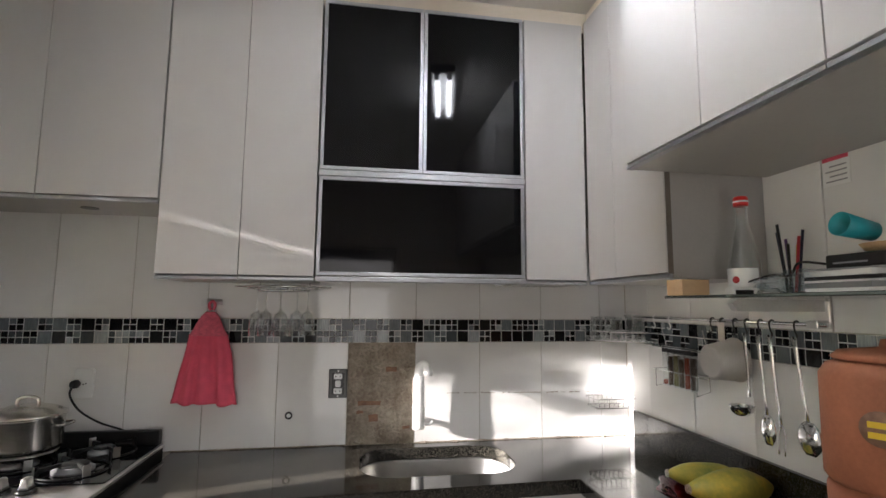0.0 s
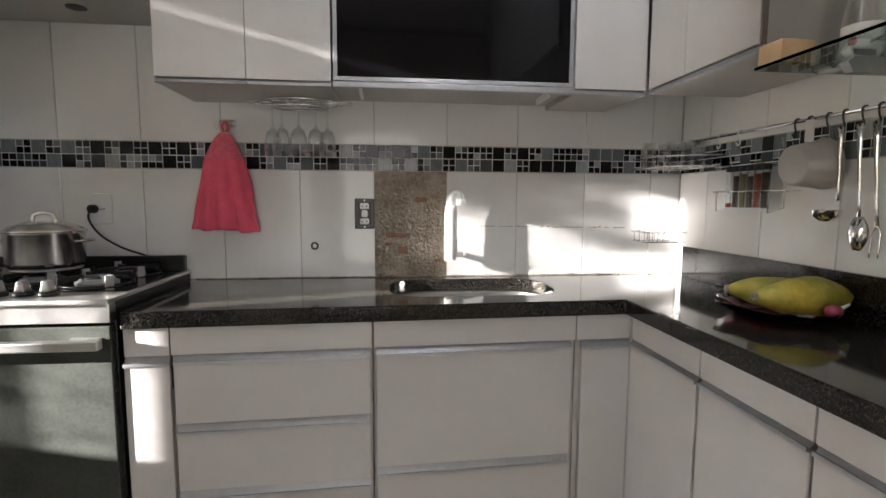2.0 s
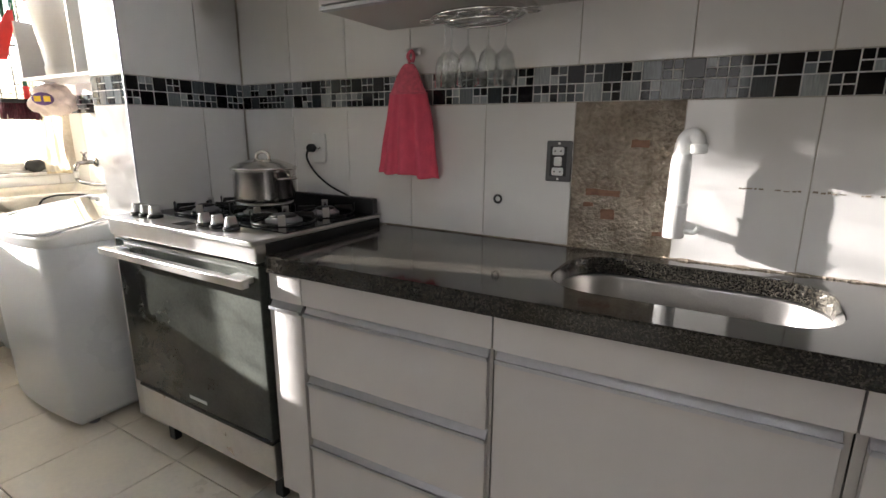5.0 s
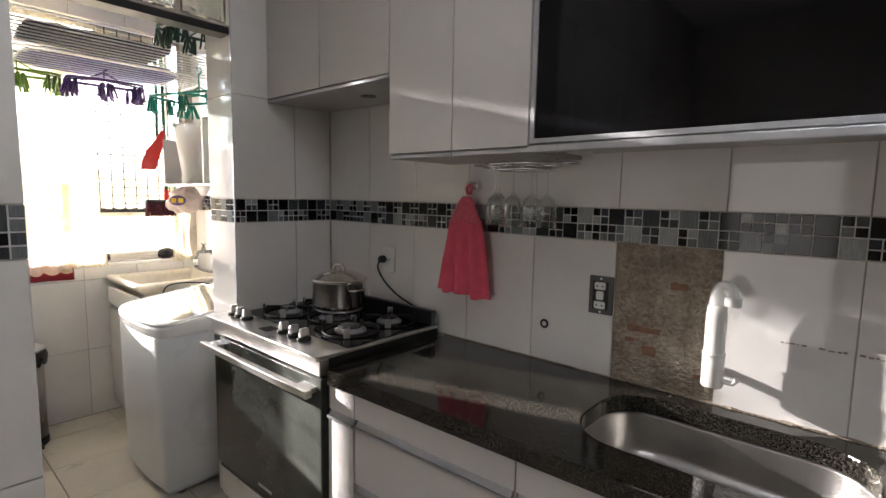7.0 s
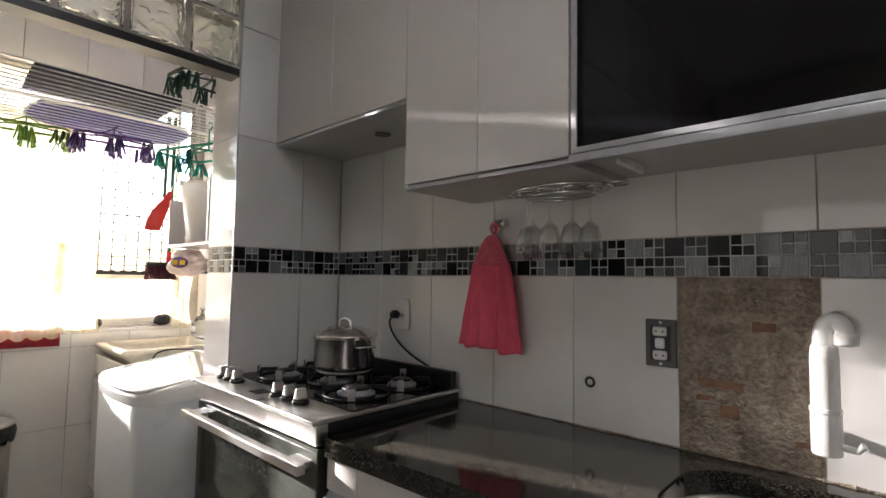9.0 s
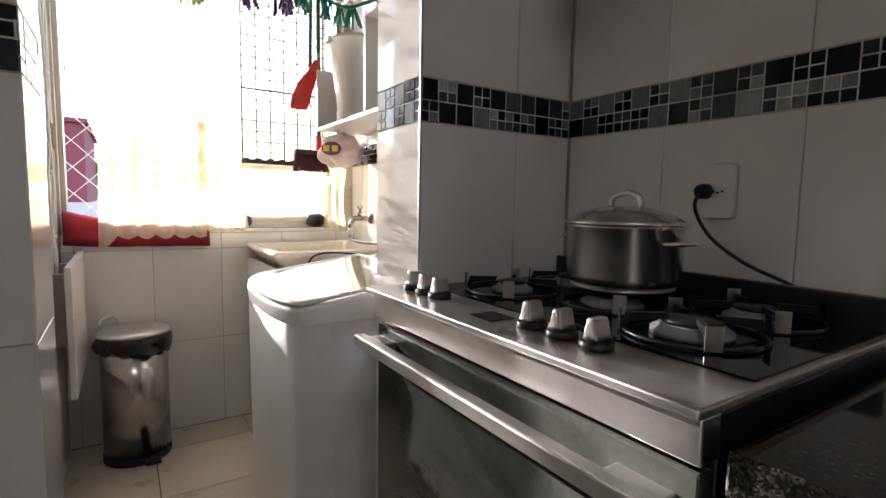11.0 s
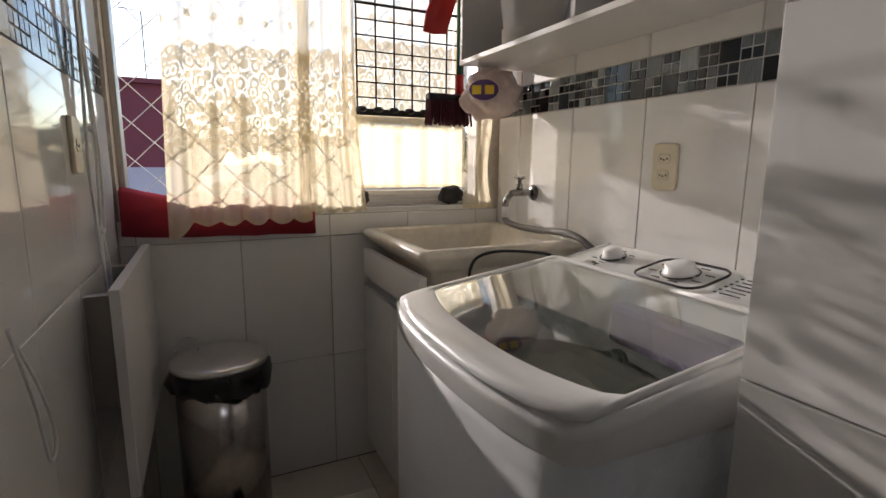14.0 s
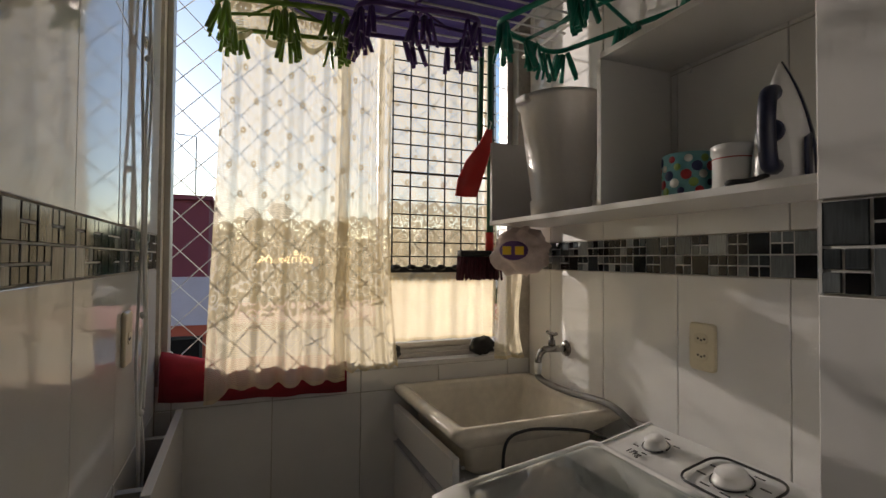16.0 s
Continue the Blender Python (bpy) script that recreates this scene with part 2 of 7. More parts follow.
LAMW = surface("white_laminate", (0.76, 0.75, 0.73), 0.24, var=0.03, scale=2, fine=220, bump=0.012, rvar=0.03)
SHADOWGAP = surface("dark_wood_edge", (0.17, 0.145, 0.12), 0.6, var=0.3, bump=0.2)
CARCASS = surface("grey_beige_board", (0.44, 0.42, 0.395), 0.45, var=0.08, scale=5, bump=0.06)
ALU = surface("brushed_aluminium", (0.5, 0.51, 0.54), 0.42, 1.0, var=0.1, scale=40, fine=300, bump=0.05)
STEEL = surface("stainless_steel", (0.72, 0.71, 0.7), 0.26, 1.0, var=0.15, scale=14, fine=260, bump=0.04)
CHROME = surface("polished_chrome", (0.78, 0.78, 0.78), 0.08, 1.0, var=0.08, bump=0.0)
BLACKGLASS = surface("black_glass", (0.003, 0.003, 0.004), 0.04, var=0.2, bump=0.0, rvar=0.03, spec=0.28)
OVENGLASS = surface("smoked_oven_glass", (0.05, 0.054, 0.048), 0.05, var=0.4, scale=7, bump=0.0, rvar=0.06)
SINKSTEEL = surface("brushed_sink_steel", (0.42, 0.41, 0.395), 0.3, 1.0, var=0.2, scale=9, fine=300, bump=0.05)
POTSTEEL = surface("pot_steel", (0.8, 0.77, 0.73), 0.24, 1.0, var=0.1, scale=9, fine=200, bump=0.02, rvar=0.06)
BLACK = surface("black_enamel", (0.012, 0.012, 0.012), 0.3, var=0.4, scale=20, bump=0.1)
RUBBER = surface("black_rubber", (0.02, 0.02, 0.02), 0.7, var=0.3, bump=0.1)
WHITEP = surface("white_plastic", (0.78, 0.78, 0.77), 0.3, var=0.05, bump=0.02)
WASHER = surface("white_washer_body", (0.74, 0.76, 0.78), 0.25, var=0.04, scale=3, bump=0.02)
GREYP = surface("grey_plastic", (0.3, 0.3, 0.31), 0.4, var=0.1, bump=0.03)
GRANITE = granite_mat()
MOSAIC = mosaic_mat()
GLASS = thin_glass("clear_glass", (0.975, 0.98, 0.98))
STEMGLASS = thin_glass("stem_glass", (0.93, 0.94, 0.94), power=2.0, edge=1.0)


# ---- mesh helpers ----
def box(bm, x0, x1, y0, y1, z0, z1, bev=0.0):
    vs = [bm.verts.new((x, y, z)) for x in (x0, x1) for y in (y0, y1) for z in (z0, z1)]
    fs = [bm.faces.new([vs[i] for i in f]) for f in ((0, 1, 3, 2), (4, 6, 7, 5), (0, 4, 5, 1), (2, 3, 7, 6), (0, 2, 6, 4), (1, 5, 7, 3))]
    if bev:
        es = list({e for f in fs for e in f.edges})
        bmesh.ops.bevel(bm, geom=es, offset=bev, segments=2, profile=0.5, affect="EDGES")
    return bm


def boxes(*dims, bev=0.0):
    bm = bmesh.new()
    for d in dims:
        box(bm, *d, bev=bev)
    return bm


def loft(bm, loops, caps=(True, True), closed=True):
    """Joins rings of points, in order, into a skin."""
    rings = [[bm.verts.new(p) for p in lp] for lp in loops]
    n = len(rings[0])
    for a, b in zip(rings, rings[1:]):
        for i in range(n if closed else n - 1):
            j = (i + 1) % n
            f = bm.faces.new((a[i], a[j], b[j], b[i])); f.smooth = True
    if caps[0]:
        bm.faces.new(rings[0][::-1])
    if caps[1]:
        bm.faces.new(rings[-1])
    return bm


def lathe(bm, profile, at=(0, 0, 0), segs=24, caps=(True, True), m=None):
    loops = []
    for r, z in profile:
        ring = [Vector((r * math.cos(2 * math.pi * i / segs), r * math.sin(2 * math.pi * i / segs), z)) for i in range(segs)]
        loops.append([((m @ q) if m else q) + Vector(at) for q in ring])
    return loft(bm, loops, caps)


def tube(bm, pts, r, segs=8, caps=(True, True), loop=False):
    """A round bar of radius r along the points."""
    pts = [Vector(p) for p in pts]
    n = len(pts)
    rings, up = [], None
    for i, p in enumerate(pts):
        if loop:
            d = (pts[(i + 1) % n] - pts[i - 1]).normalized()
        else:
            d = (pts[min(i + 1, n - 1)] - pts[max(i - 1, 0)]).normalized()
        if up is None:
            up = Vector((0, 0, 1)) if abs(d.z) < 0.9 else Vector((1, 0, 0))
        s = d.cross(up).normalized()
        up = s.cross(d).normalized()
        rad = r[i] if isinstance(r, (list, tuple)) else r
        rings.append([p + (s * math.cos(2 * math.pi * j / segs) + up * math.sin(2 * math.pi * j / segs)) * rad for j in range(segs)])
    if loop:
        rings.append(rings[0])
        caps = (False, False)
    loft(bm, rings, caps)
    if loop:
        bmesh.ops.remove_doubles(bm, verts=bm.verts, dist=1e-6)
    return bm


def rrect(w, h, r, n=6, cx=0.0, cy=0.0):
    """A rectangle with rounded corners, as points in its plane."""
    out = []
    for k, (sx, sy) in enumerate(((1, 1), (-1, 1), (-1, -1), (1, -1))):
        for i in range(n + 1):
            a = math.pi / 2 * (k + i / n)
            out.append((cx + sx * (w / 2 - r) + r * math.cos(a), cy + sy * (h / 2 - r) + r * math.sin(a)))
    return out


def arc(c, r, a0, a1, n, plane="xz"):
    out = []
    for i in range(n + 1):
        a = radians(a0 + (a1 - a0) * i / n)
        u, v = r * math.cos(a), r * math.sin(a)
        out.append({"xz": (c[0] + u, c[1], c[2] + v), "yz": (c[0], c[1] + u, c[2] + v), "xy": (c[0] + u, c[1] + v, c[2])}[plane])
    return out


def smooth_path(pts, n=6):
    """A soft curve through the points."""
    p = [Vector(q) for q in pts]
    p = [p[0] * 2 - p[1]] + p + [p[-1] * 2 - p[-2]]
    out = []
    for i in range(1, len(p) - 2):
        for j in range(n):
            t = j / n
            out.append(0.5 * ((2 * p[i]) + (p[i + 1] - p[i - 1]) * t + (2 * p[i - 1] - 5 * p[i] + 4 * p[i + 1] - p[i + 2]) * t * t + (3 * p[i] - p[i - 1] - 3 * p[i + 1] + p[i + 2]) * t ** 3))
    return out + [p[-2]]


def finish(name, bm, material, smooth=False):
    bmesh.ops.recalc_face_normals(bm, faces=bm.faces)
    me = bpy.data.meshes.new(name)
    bm.to_mesh(me)
    bm.free()
    if material:
        me.materials.append(material)
    if smooth:
        for p in me.polygons:
            p.use_smooth = True
    return me


def mesh(name, bm, material, label="", category="", kind="", group="", smooth=False):
    return tagged(new(name, finish(name, bm, material, smooth)), label, category, group, kind)


def thing(name, at, label, category, group="", turn=0.0):
    ob = new(name)
    ob.matrix_world = pose(*at, 0, 0, turn)
    ob.empty_display_size = 0.05
    return tagged(ob, label, category, group)


def part(name, bm, material, parent, label="", local=False, smooth=False):
    """Links a bmesh as one mesh object under a thing or a part. local: its points count from the parent's base."""
    ob = new(name, finish(name, bm, material, smooth))
    ob.parent = parent
    if not local:
        ob.matrix_parent_inverse = root_matrix(parent).inverted()
    return tagged(ob, label)


def root_matrix(ob):
    m = ob.matrix_parent_inverse @ ob.matrix_basis if ob.parent else ob.matrix_basis.copy()
    while ob.parent:
        ob = ob.parent
        m = (ob.matrix_parent_inverse @ ob.matrix_basis if ob.parent else ob.matrix_basis) @ m
    return m


PIECES = {}


def piece_mesh(w, h, d, chamfer, material, key):
    """A chamfered slab of width w and height h, proud by d, shared between alike pieces."""
    k = (round(w, 3), round(h, 3), round(d, 4), key)
    if k not in PIECES:
        c = chamfer
        v = [(x, y, 0) for x, y in ((0, 0), (w, 0), (w, h), (0, h))]
        v += [(x, y, d - c) for x, y in ((0, 0), (w, 0), (w, h), (0, h))]
        v += [(x, y, d) for x, y in ((c, c), (w - c, c), (w - c, h - c), (c, h - c))]
        f = [(8, 9, 10, 11)] + [(a, (a + 1) % 4, 4 + (a + 1) % 4, 4 + a) for a in range(4)] + [(4 + a, 4 + (a + 1) % 4, 8 + (a + 1) % 4, 8 + a) for a in range(4)]
        me = bpy.data.meshes.new(key)
        me.from_pydata(v, [], f)
        me.materials.append(material)
        PIECES[k] = me
    return PIECES[k]


def piece(name, me, m, parent):
    ob = new(name, me)
    ob.parent = parent
    ob.matrix_parent_inverse = root_matrix(parent).inverted()
    ob.matrix_basis = m
    return ob


def face_frame(origin, u, n):
    """A frame on a wall: x along u, y up, z out along n."""
    u, n = Vector(u), Vector(n)
    v = n.cross(u)
    return Matrix((( u.x, v.x, n.x, origin[0]), (u.y, v.y, n.y, origin[1]), (u.z, v.z, n.z, origin[2]), (0, 0, 0, 1)))


JOINT = 0.003


def tile_field(parent, frame_, us, vs, skip=None, name="tile"):
    """Lays wall tiles between the joint lines us and vs of a wall's frame."""
    for a, b in zip(us, us[1:]):
        for c, d in zip(vs, vs[1:]):
            if b - a < 0.012 or d - c < 0.012 or (skip and skip((a + b) / 2, (c + d) / 2)):
                continue
            me = piece_mesh(b - a - JOINT, d - c - JOINT, 0.005, 0.0012, TILE, "wall_tile")
            tilt = Matrix.Rotation(random.uniform(-0.0016, 0.0016), 4, "X") @ Matrix.Rotation(random.uniform(-0.0016, 0.0016), 4, "Y")
            piece(name, me, frame_ @ Matrix.Translation((a + JOINT / 2, c + JOINT / 2, random.uniform(-0.0004, 0.0003))) @ tilt, parent)


def mosaic_band(parent, frame_, u0, u1, v0, cell=0.026, rows=4, seed=1):
    """Large chips and squares of four small ones, taking turns, in a band four cells high."""
    bed = bmesh.new()
    box(bed, u0, u1, v0 + 0.001, v0 + cell * rows - 0.001, -0.001, 0.0026)
    bmesh.ops.transform(bed, matrix=frame_, verts=bed.verts)
    part("grout_bed", bed, MGROUT, parent, "pale grout between the mosaic chips")
    rng = random.Random(seed)
    cols = int((u1 - u0) / cell)
    cw = (u1 - u0) / cols
    used = set()
    for c in range(cols):
        for r in range(rows):
            if (c, r) in used:
                continue
            big = r % 2 == 0 and c % 2 == 0 and c + 1 < cols and rng.random() < (0.9 if (c // 2 + r // 2) % 2 else 0.16)
            s = 2 if big else 1
            for i in range(s):
                for j in range(s):
                    used.add((c + i, r + j))
            me = piece_mesh(cw * s - 0.0034, cell * s - 0.0034, 0.005, 0.001, MOSAIC, "mosaic_chip")
            piece("mosaic_chip", me, frame_ @ Matrix.Translation((u0 + c * cw + 0.0017, v0 + r * cell + 0.0017, rng.uniform(-0.0006, 0.0005))), parent)


def steps(start, stop, pitch, anchor):
    """Joint lines from start to stop on a pitch that passes through anchor."""
    k = math.ceil((start - anchor) / pitch - 1e-6)
    out = [start]
    while anchor + k * pitch < stop - 1e-6:
        if anchor + k * pitch > start + 1e-6:
            out.append(anchor + k * pitch)
        k += 1
    return out + [stop]


# ---- the rooms ----
XW, XE, YN, YL, YK, XA, ZC = -3.18, 1.285, 2.267, 0.925, -1.3, -0.65, 2.82
CT, BAND0, BAND1 = 0.888, 1.328, 1.432
G = 0.005
SX0, SX1, SY0, JY1 = -1.785, -1.547, 1.765, 1.035
WY0, WY1, WZ0, WZ1 = 0.934, 2.215, 0.985, 2.5


def structure(name, bm, material, label, category):
    return mesh(name, bm, material, label, category, kind="structure")


wall_north = structure("wall_north", boxes((XW - 0.15, XE + 0.15, YN + G, YN + 0.15, 0, ZC)), GROUT, "white glazed tile wall behind sink and stove", "wall")
wall_east = structure("wall_east", boxes((XE + G, XE + 0.15, YK - 0.12, YN + G, 0, ZC)), GROUT, "white tiled wall beside the corner counter", "wall")
# doorway out of view, assumed so that the added fill lamp shines in
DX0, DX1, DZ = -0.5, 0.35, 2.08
wall_south = structure("wall_south", boxes((XA, DX0, YK - 0.12, YK, 0, ZC), (DX1, XE + G, YK - 0.12, YK, 0, ZC), (DX0, DX1, YK - 0.12, YK, DZ, ZC)), PAINT, "plain cream painted kitchen wall with an assumed, unseen doorway", "wall")
wall_hall = structure("wall_hall", boxes((XA - 0.12, XE + 0.15, -3.1, -3.0, 0, ZC), (XA - 0.12, XA, -3.0, YK - 0.121, 0, ZC), (XE + 0.05, XE + 0.15, -3.0, YK - 0.121, 0, ZC)), PAINT, "plain cream walls added to close off behind the assumed doorway", "wall")
wall_nib = structure("wall_nib", boxes((XA - 0.12, XA - G, YK - 0.12, YL - 0.002, 0, ZC)), GROUT, "white tiled wall end at the passage", "wall")
wall_passage = structure("wall_passage", boxes((XW - 0.15, XA - 0.121, YL - 0.12, YL - G, 0, ZC)), GROUT, "glossy white tiled wall of passage and laundry", "wall")
wall_west = structure("wall_west", boxes((XW - 0.15, XW - G, YL - G, YN + G, 0, WZ0), (XW - 0.15, XW - G, YL - G, YN + G, WZ1, ZC),
                                         (XW - 0.15, XW - G, YL - G, WY0, WZ0, WZ1), (XW - 0.15, XW - G, WY1, YN + G, WZ0, WZ1)), GROUT, "tiled outer wall of the laundry with window opening", "wall")
pillar = structure("wall_stub", boxes((SX0 + G, SX1 - G, SY0 + G, YN + G, 0, ZC)), GROUT, "tiled wall stub between stove and washing machine", "wall")
jamb = structure("wall_jamb", boxes((SX0 + G, SX1 - G, YL - G, JY1 - G, 0, ZC)), GROUT, "tiled jamb of the laundry opening", "wall")
lintel = structure("wall_lintel", boxes((SX0 + G, SX1 - G, JY1 - G, SY0 + G, 2.56, ZC)), PAINT, "cream painted wall over the glass blocks", "wall")
ceiling = structure("ceiling", boxes((XW - 0.15, XE + 0.15, -3.1, YN + 0.15, ZC, ZC + 0.12)), CEIL, "white painted ceiling", "ceiling")
floor = structure("floor", boxes((XW - 0.15, XE + 0.15, -3.1, YN + 0.15, -0.12, -0.006)), FGROUT, "cream ceramic tile floor with dark joints", "floor")

# ---- large wall cabinets ----
UY = 1.93


def profile_handle(parent, x0, x1, y, z, d=0.018, axis="x", label="aluminium grip profile", h=0.018):
    """The grip profile along the edge of a door."""
    bm = bmesh.new()
    if axis == "x":
        sec = [(y, z), (y - d, z + 0.002), (y - d, z + 0.012), (y - d + 0.004, z + 0.012), (y - d + 0.005, z + 0.006), (y - 0.003, z + h), (y, z + h)]
        loft(bm, [[(x0, a, b) for a, b in sec], [(x1, a, b) for a, b in sec]])
    else:
        sec = [(y, z), (y - d, z + 0.002), (y - d, z + 0.012), (y - d + 0.004, z + 0.012), (y - d + 0.005, z + 0.006), (y - 0.003, z + h), (y, z + h)]
        loft(bm, [[(a, x0, b) for a, b in sec], [(a, x1, b) for a, b in sec]])
    for f in bm.faces:
        f.smooth = False
    return part("handle", bm, ALU, parent, label)


def wall_cabinet(x0, x1, y0, y1, z0, z1, cuts, label, side="y", base=None):
    """A wall cabinet: carcass, doors between the cuts, and a grip profile under each door. side: the axis its doors face along."""
    c = thing("wall_cabinet", ((x0 + x1) / 2, (y0 + y1) / 2, z0), label, "cabinet", "wall cabinets")
    if side == "y":
        part("body", boxes((x0 + 0.002, x1 - 0.002, y0 + 0.02, y1 - 0.001, z0 + 0.001, z1), bev=0.001), CARCASS, c)
        for a, b in zip(cuts, cuts[1:]):
            d = part("door", boxes((a + 0.0015, b - 0.0015, y0, y0 + 0.018, z0 + 0.018, z1 - 0.001), bev=0.0012), LAMINATE, c)
            profile_handle(d, a + 0.0015, b - 0.0015, y0 + 0.018, z0 - 0.001)
    else:
        part("body", boxes((x0 + 0.02, x1 - 0.001, y0 + 0.002, y1 - 0.002, z0 + 0.001, z1), bev=0.001), CARCASS, c)
        for a, b in zip(cuts, cuts[1:]):
            d = part("door", boxes((x0, x0 + 0.018, a + 0.0015, b - 0.0015, z0 + 0.018, z1 - 0.001), bev=0.0012), LAMINATE, c)
            profile_handle(d, a + 0.0015, b - 0.0015, x0 + 0.018, z0 - 0.001, axis="y")
    return c


UT = 2.725
cab_stove = wall_cabinet(SX1 + 0.002, -0.742, UY, YN, 1.862, UT, (SX1 + 0.002, -1.147, -0.742), "short white laminate wall cabinet over the stove")
part("vent_hole", lathe(bmesh.new(), ((0.032, -0.002), (0.032, 0.0), (0.03, 0.0005)), (-1.05, 2.1, 1.8625)), BLACK, cab_stove, "round black vent hole")
cab_pair = wall_cabinet(-0.738, -0.176, UY, YN, 1.585, UT, (-0.738, -0.451, -0.176), "tall white laminate wall cabinet with two doors")
cab_fill = wall_cabinet(0.664, 0.93, UY, YN, 1.585, UT, (0.664, 0.93), "narrow white wall cabinet in the corner")
cab_low = wall_cabinet(0.93, XE, 1.385, YN - 0.35, 1.585, UT, (1.385, 1.70, YN - 0.352), "white wall cabinet on the side wall with dark edge", side="x")
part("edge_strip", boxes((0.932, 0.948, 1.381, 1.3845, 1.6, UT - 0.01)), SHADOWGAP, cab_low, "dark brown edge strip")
cab_high = wall_cabinet(0.795, XE, -0.25, 1.372, 1.915, UT, (-0.25, 0.16, 0.52, 0.705, 1.03, 1.372), "deep white wall cabinet over the glass shelf", side="x")


def black_cabinet():
    """The middle cabinet: three black glass doors in aluminium frames."""
    x0, x1, z0 = -0.174, 0.662, 1.585
    c = thing("glass_cabinet", (0.244, UY + 0.15, z0), "wall cabinet with three black glass doors in aluminium frames", "cabinet", "wall cabinets")
    part("body", boxes((x0 + 0.002, x1 - 0.002, UY + 0.022, YN - 0.001, z0 + 0.02, UT)), CARCASS, c)
    part("bottom_rail", boxes((x0 + 0.002, x1 - 0.002, UY - 0.012, UY + 0.018, z0 - 0.002, z0 + 0.018), bev=0.003), ALU, c, "aluminium rail under the doors")
    part("middle_rail", boxes((x0 + 0.002, x1 - 0.002, UY - 0.006, UY + 0.018, 1.995, 2.018), bev=0.002), ALU, c)
    for a, b, e, f in ((x0 + 0.004, x1 - 0.004, z0 + 0.022, 1.993), (x0 + 0.004, 0.2315, 2.021, UT - 0.002), (0.2345, x1 - 0.004, 2.021, UT - 0.002)):
        d = part("door", boxes((a + 0.01, b - 0.01, UY + 0.003, UY + 0.014, e + 0.01, f - 0.01)), BLACKGLASS, c, "black glass door")
        w = 0.014
        part("frame", boxes((a, b, UY - 0.002, UY + 0.018, e, e + w), (a, b, UY - 0.002, UY + 0.018, f - w, f),
                            (a, a + w, UY - 0.002, UY + 0.018, e + w, f - w), (b - w, b, UY - 0.002, UY + 0.018, e + w, f - w), bev=0.0015), ALU, d, "slim aluminium frame")
    for bx in (-0.09, 0.585):
        part("lift_arm", boxes((bx, bx + 0.012, UY + 0.06, UY + 0.2, z0 - 0.002, z0 + 0.02), bev=0.002), WHITEP, c, "white plastic bracket under the cabinet")
    return c


black_cabinet()
soffit = structure("trim_soffit", boxes((SX1, XE, UY + 0.06, YN, UT + 0.002, ZC), (0.98, XE, YK, UY + 0.06, UT + 0.002, ZC)), PAINT, "cream painted soffit over the wall cabinets", "trim")

# ---- counters and base cabinets ----
CF, RF = 1.727, 0.785
SKX, SKY, SKW, SKH = 0.315, 2.015, 0.60, 0.36


def worktop():
    """The L-shaped granite slab with the sink's rounded cut-out, its upstand along the side wall."""
    c = thing("worktop", (0.3, 2.0, CT - 0.05), "black speckled granite worktop with rounded sink cut-out", "worktop")
    bm = bmesh.new()
    outer = [(-0.752, CF - 0.054), (RF, CF), (RF, 0.0), (XE - 0.001, 0.0), (XE - 0.001, YN - 0.001), (-0.752, YN - 0.001)]
    hole = rrect(SKW, SKH, 0.13, 8, SKX, SKY)
    es = []
    for lp in (outer, hole):
        vs = [bm.verts.new((x, y, CT)) for x, y in lp]
        es += [bm.edges.new((vs[i], vs[(i + 1) % len(vs)])) for i in range(len(vs))]
    top = bmesh.ops.triangle_fill(bm, edges=es, use_beauty=True)
    fs = [g for g in top["geom"] if isinstance(g, bmesh.types.BMFace)]
    ex = bmesh.ops.extrude_face_region(bm, geom=fs)
    bmesh.ops.translate(bm, verts=[g for g in ex["geom"] if isinstance(g, bmesh.types.BMVert)], vec=(0, 0, -0.05))
    slab = part("slab", bm, GRANITE, c)
    bv = slab.modifiers.new("worn_edge", "BEVEL")
    bv.width, bv.segments, bv.limit_method, bv.angle_limit = 0.004, 2, "ANGLE", radians(50)
    part("upstand", boxes((XE - 0.021, XE - 0.001, 0.0, 2.19, CT + 0.001, 1.018), bev=0.002), GRANITE, c, "low granite upstand along the wall")
    return c


worktop()


def basin():
    c = thing("sink", (SKX, SKY, CT - 0.2), "stainless steel undermount sink basin with rounded corners", "sink")
    bm = bmesh.new()
    loops = []
    for g, z in ((0.014, -0.052), (0.006, -0.052), (0.004, -0.06), (-0.006, -0.15), (-0.03, -0.178), (-0.1, -0.184)):
        loops.append([(x, y, CT + z) for x, y in rrect(SKW + 2 * g, SKH + 2 * g, max(0.03, 0.13 + g), 8, SKX, SKY)])
    loft(bm, loops, (False, True))
    b = part("bowl", bm, SINKSTEEL, c)
    so = b.modifiers.new("sheet", "SOLIDIFY"); so.thickness, so.offset = 0.0012, -1
    part("drain", lathe(bmesh.new(), ((0.045, -0.1838), (0.045, -0.181), (0.034, -0.181), (0.03, -0.1835), (0.005, -0.1835)), (SKX, SKY, CT)), CHROME, c, "round chrome drain")
    return c


basin()


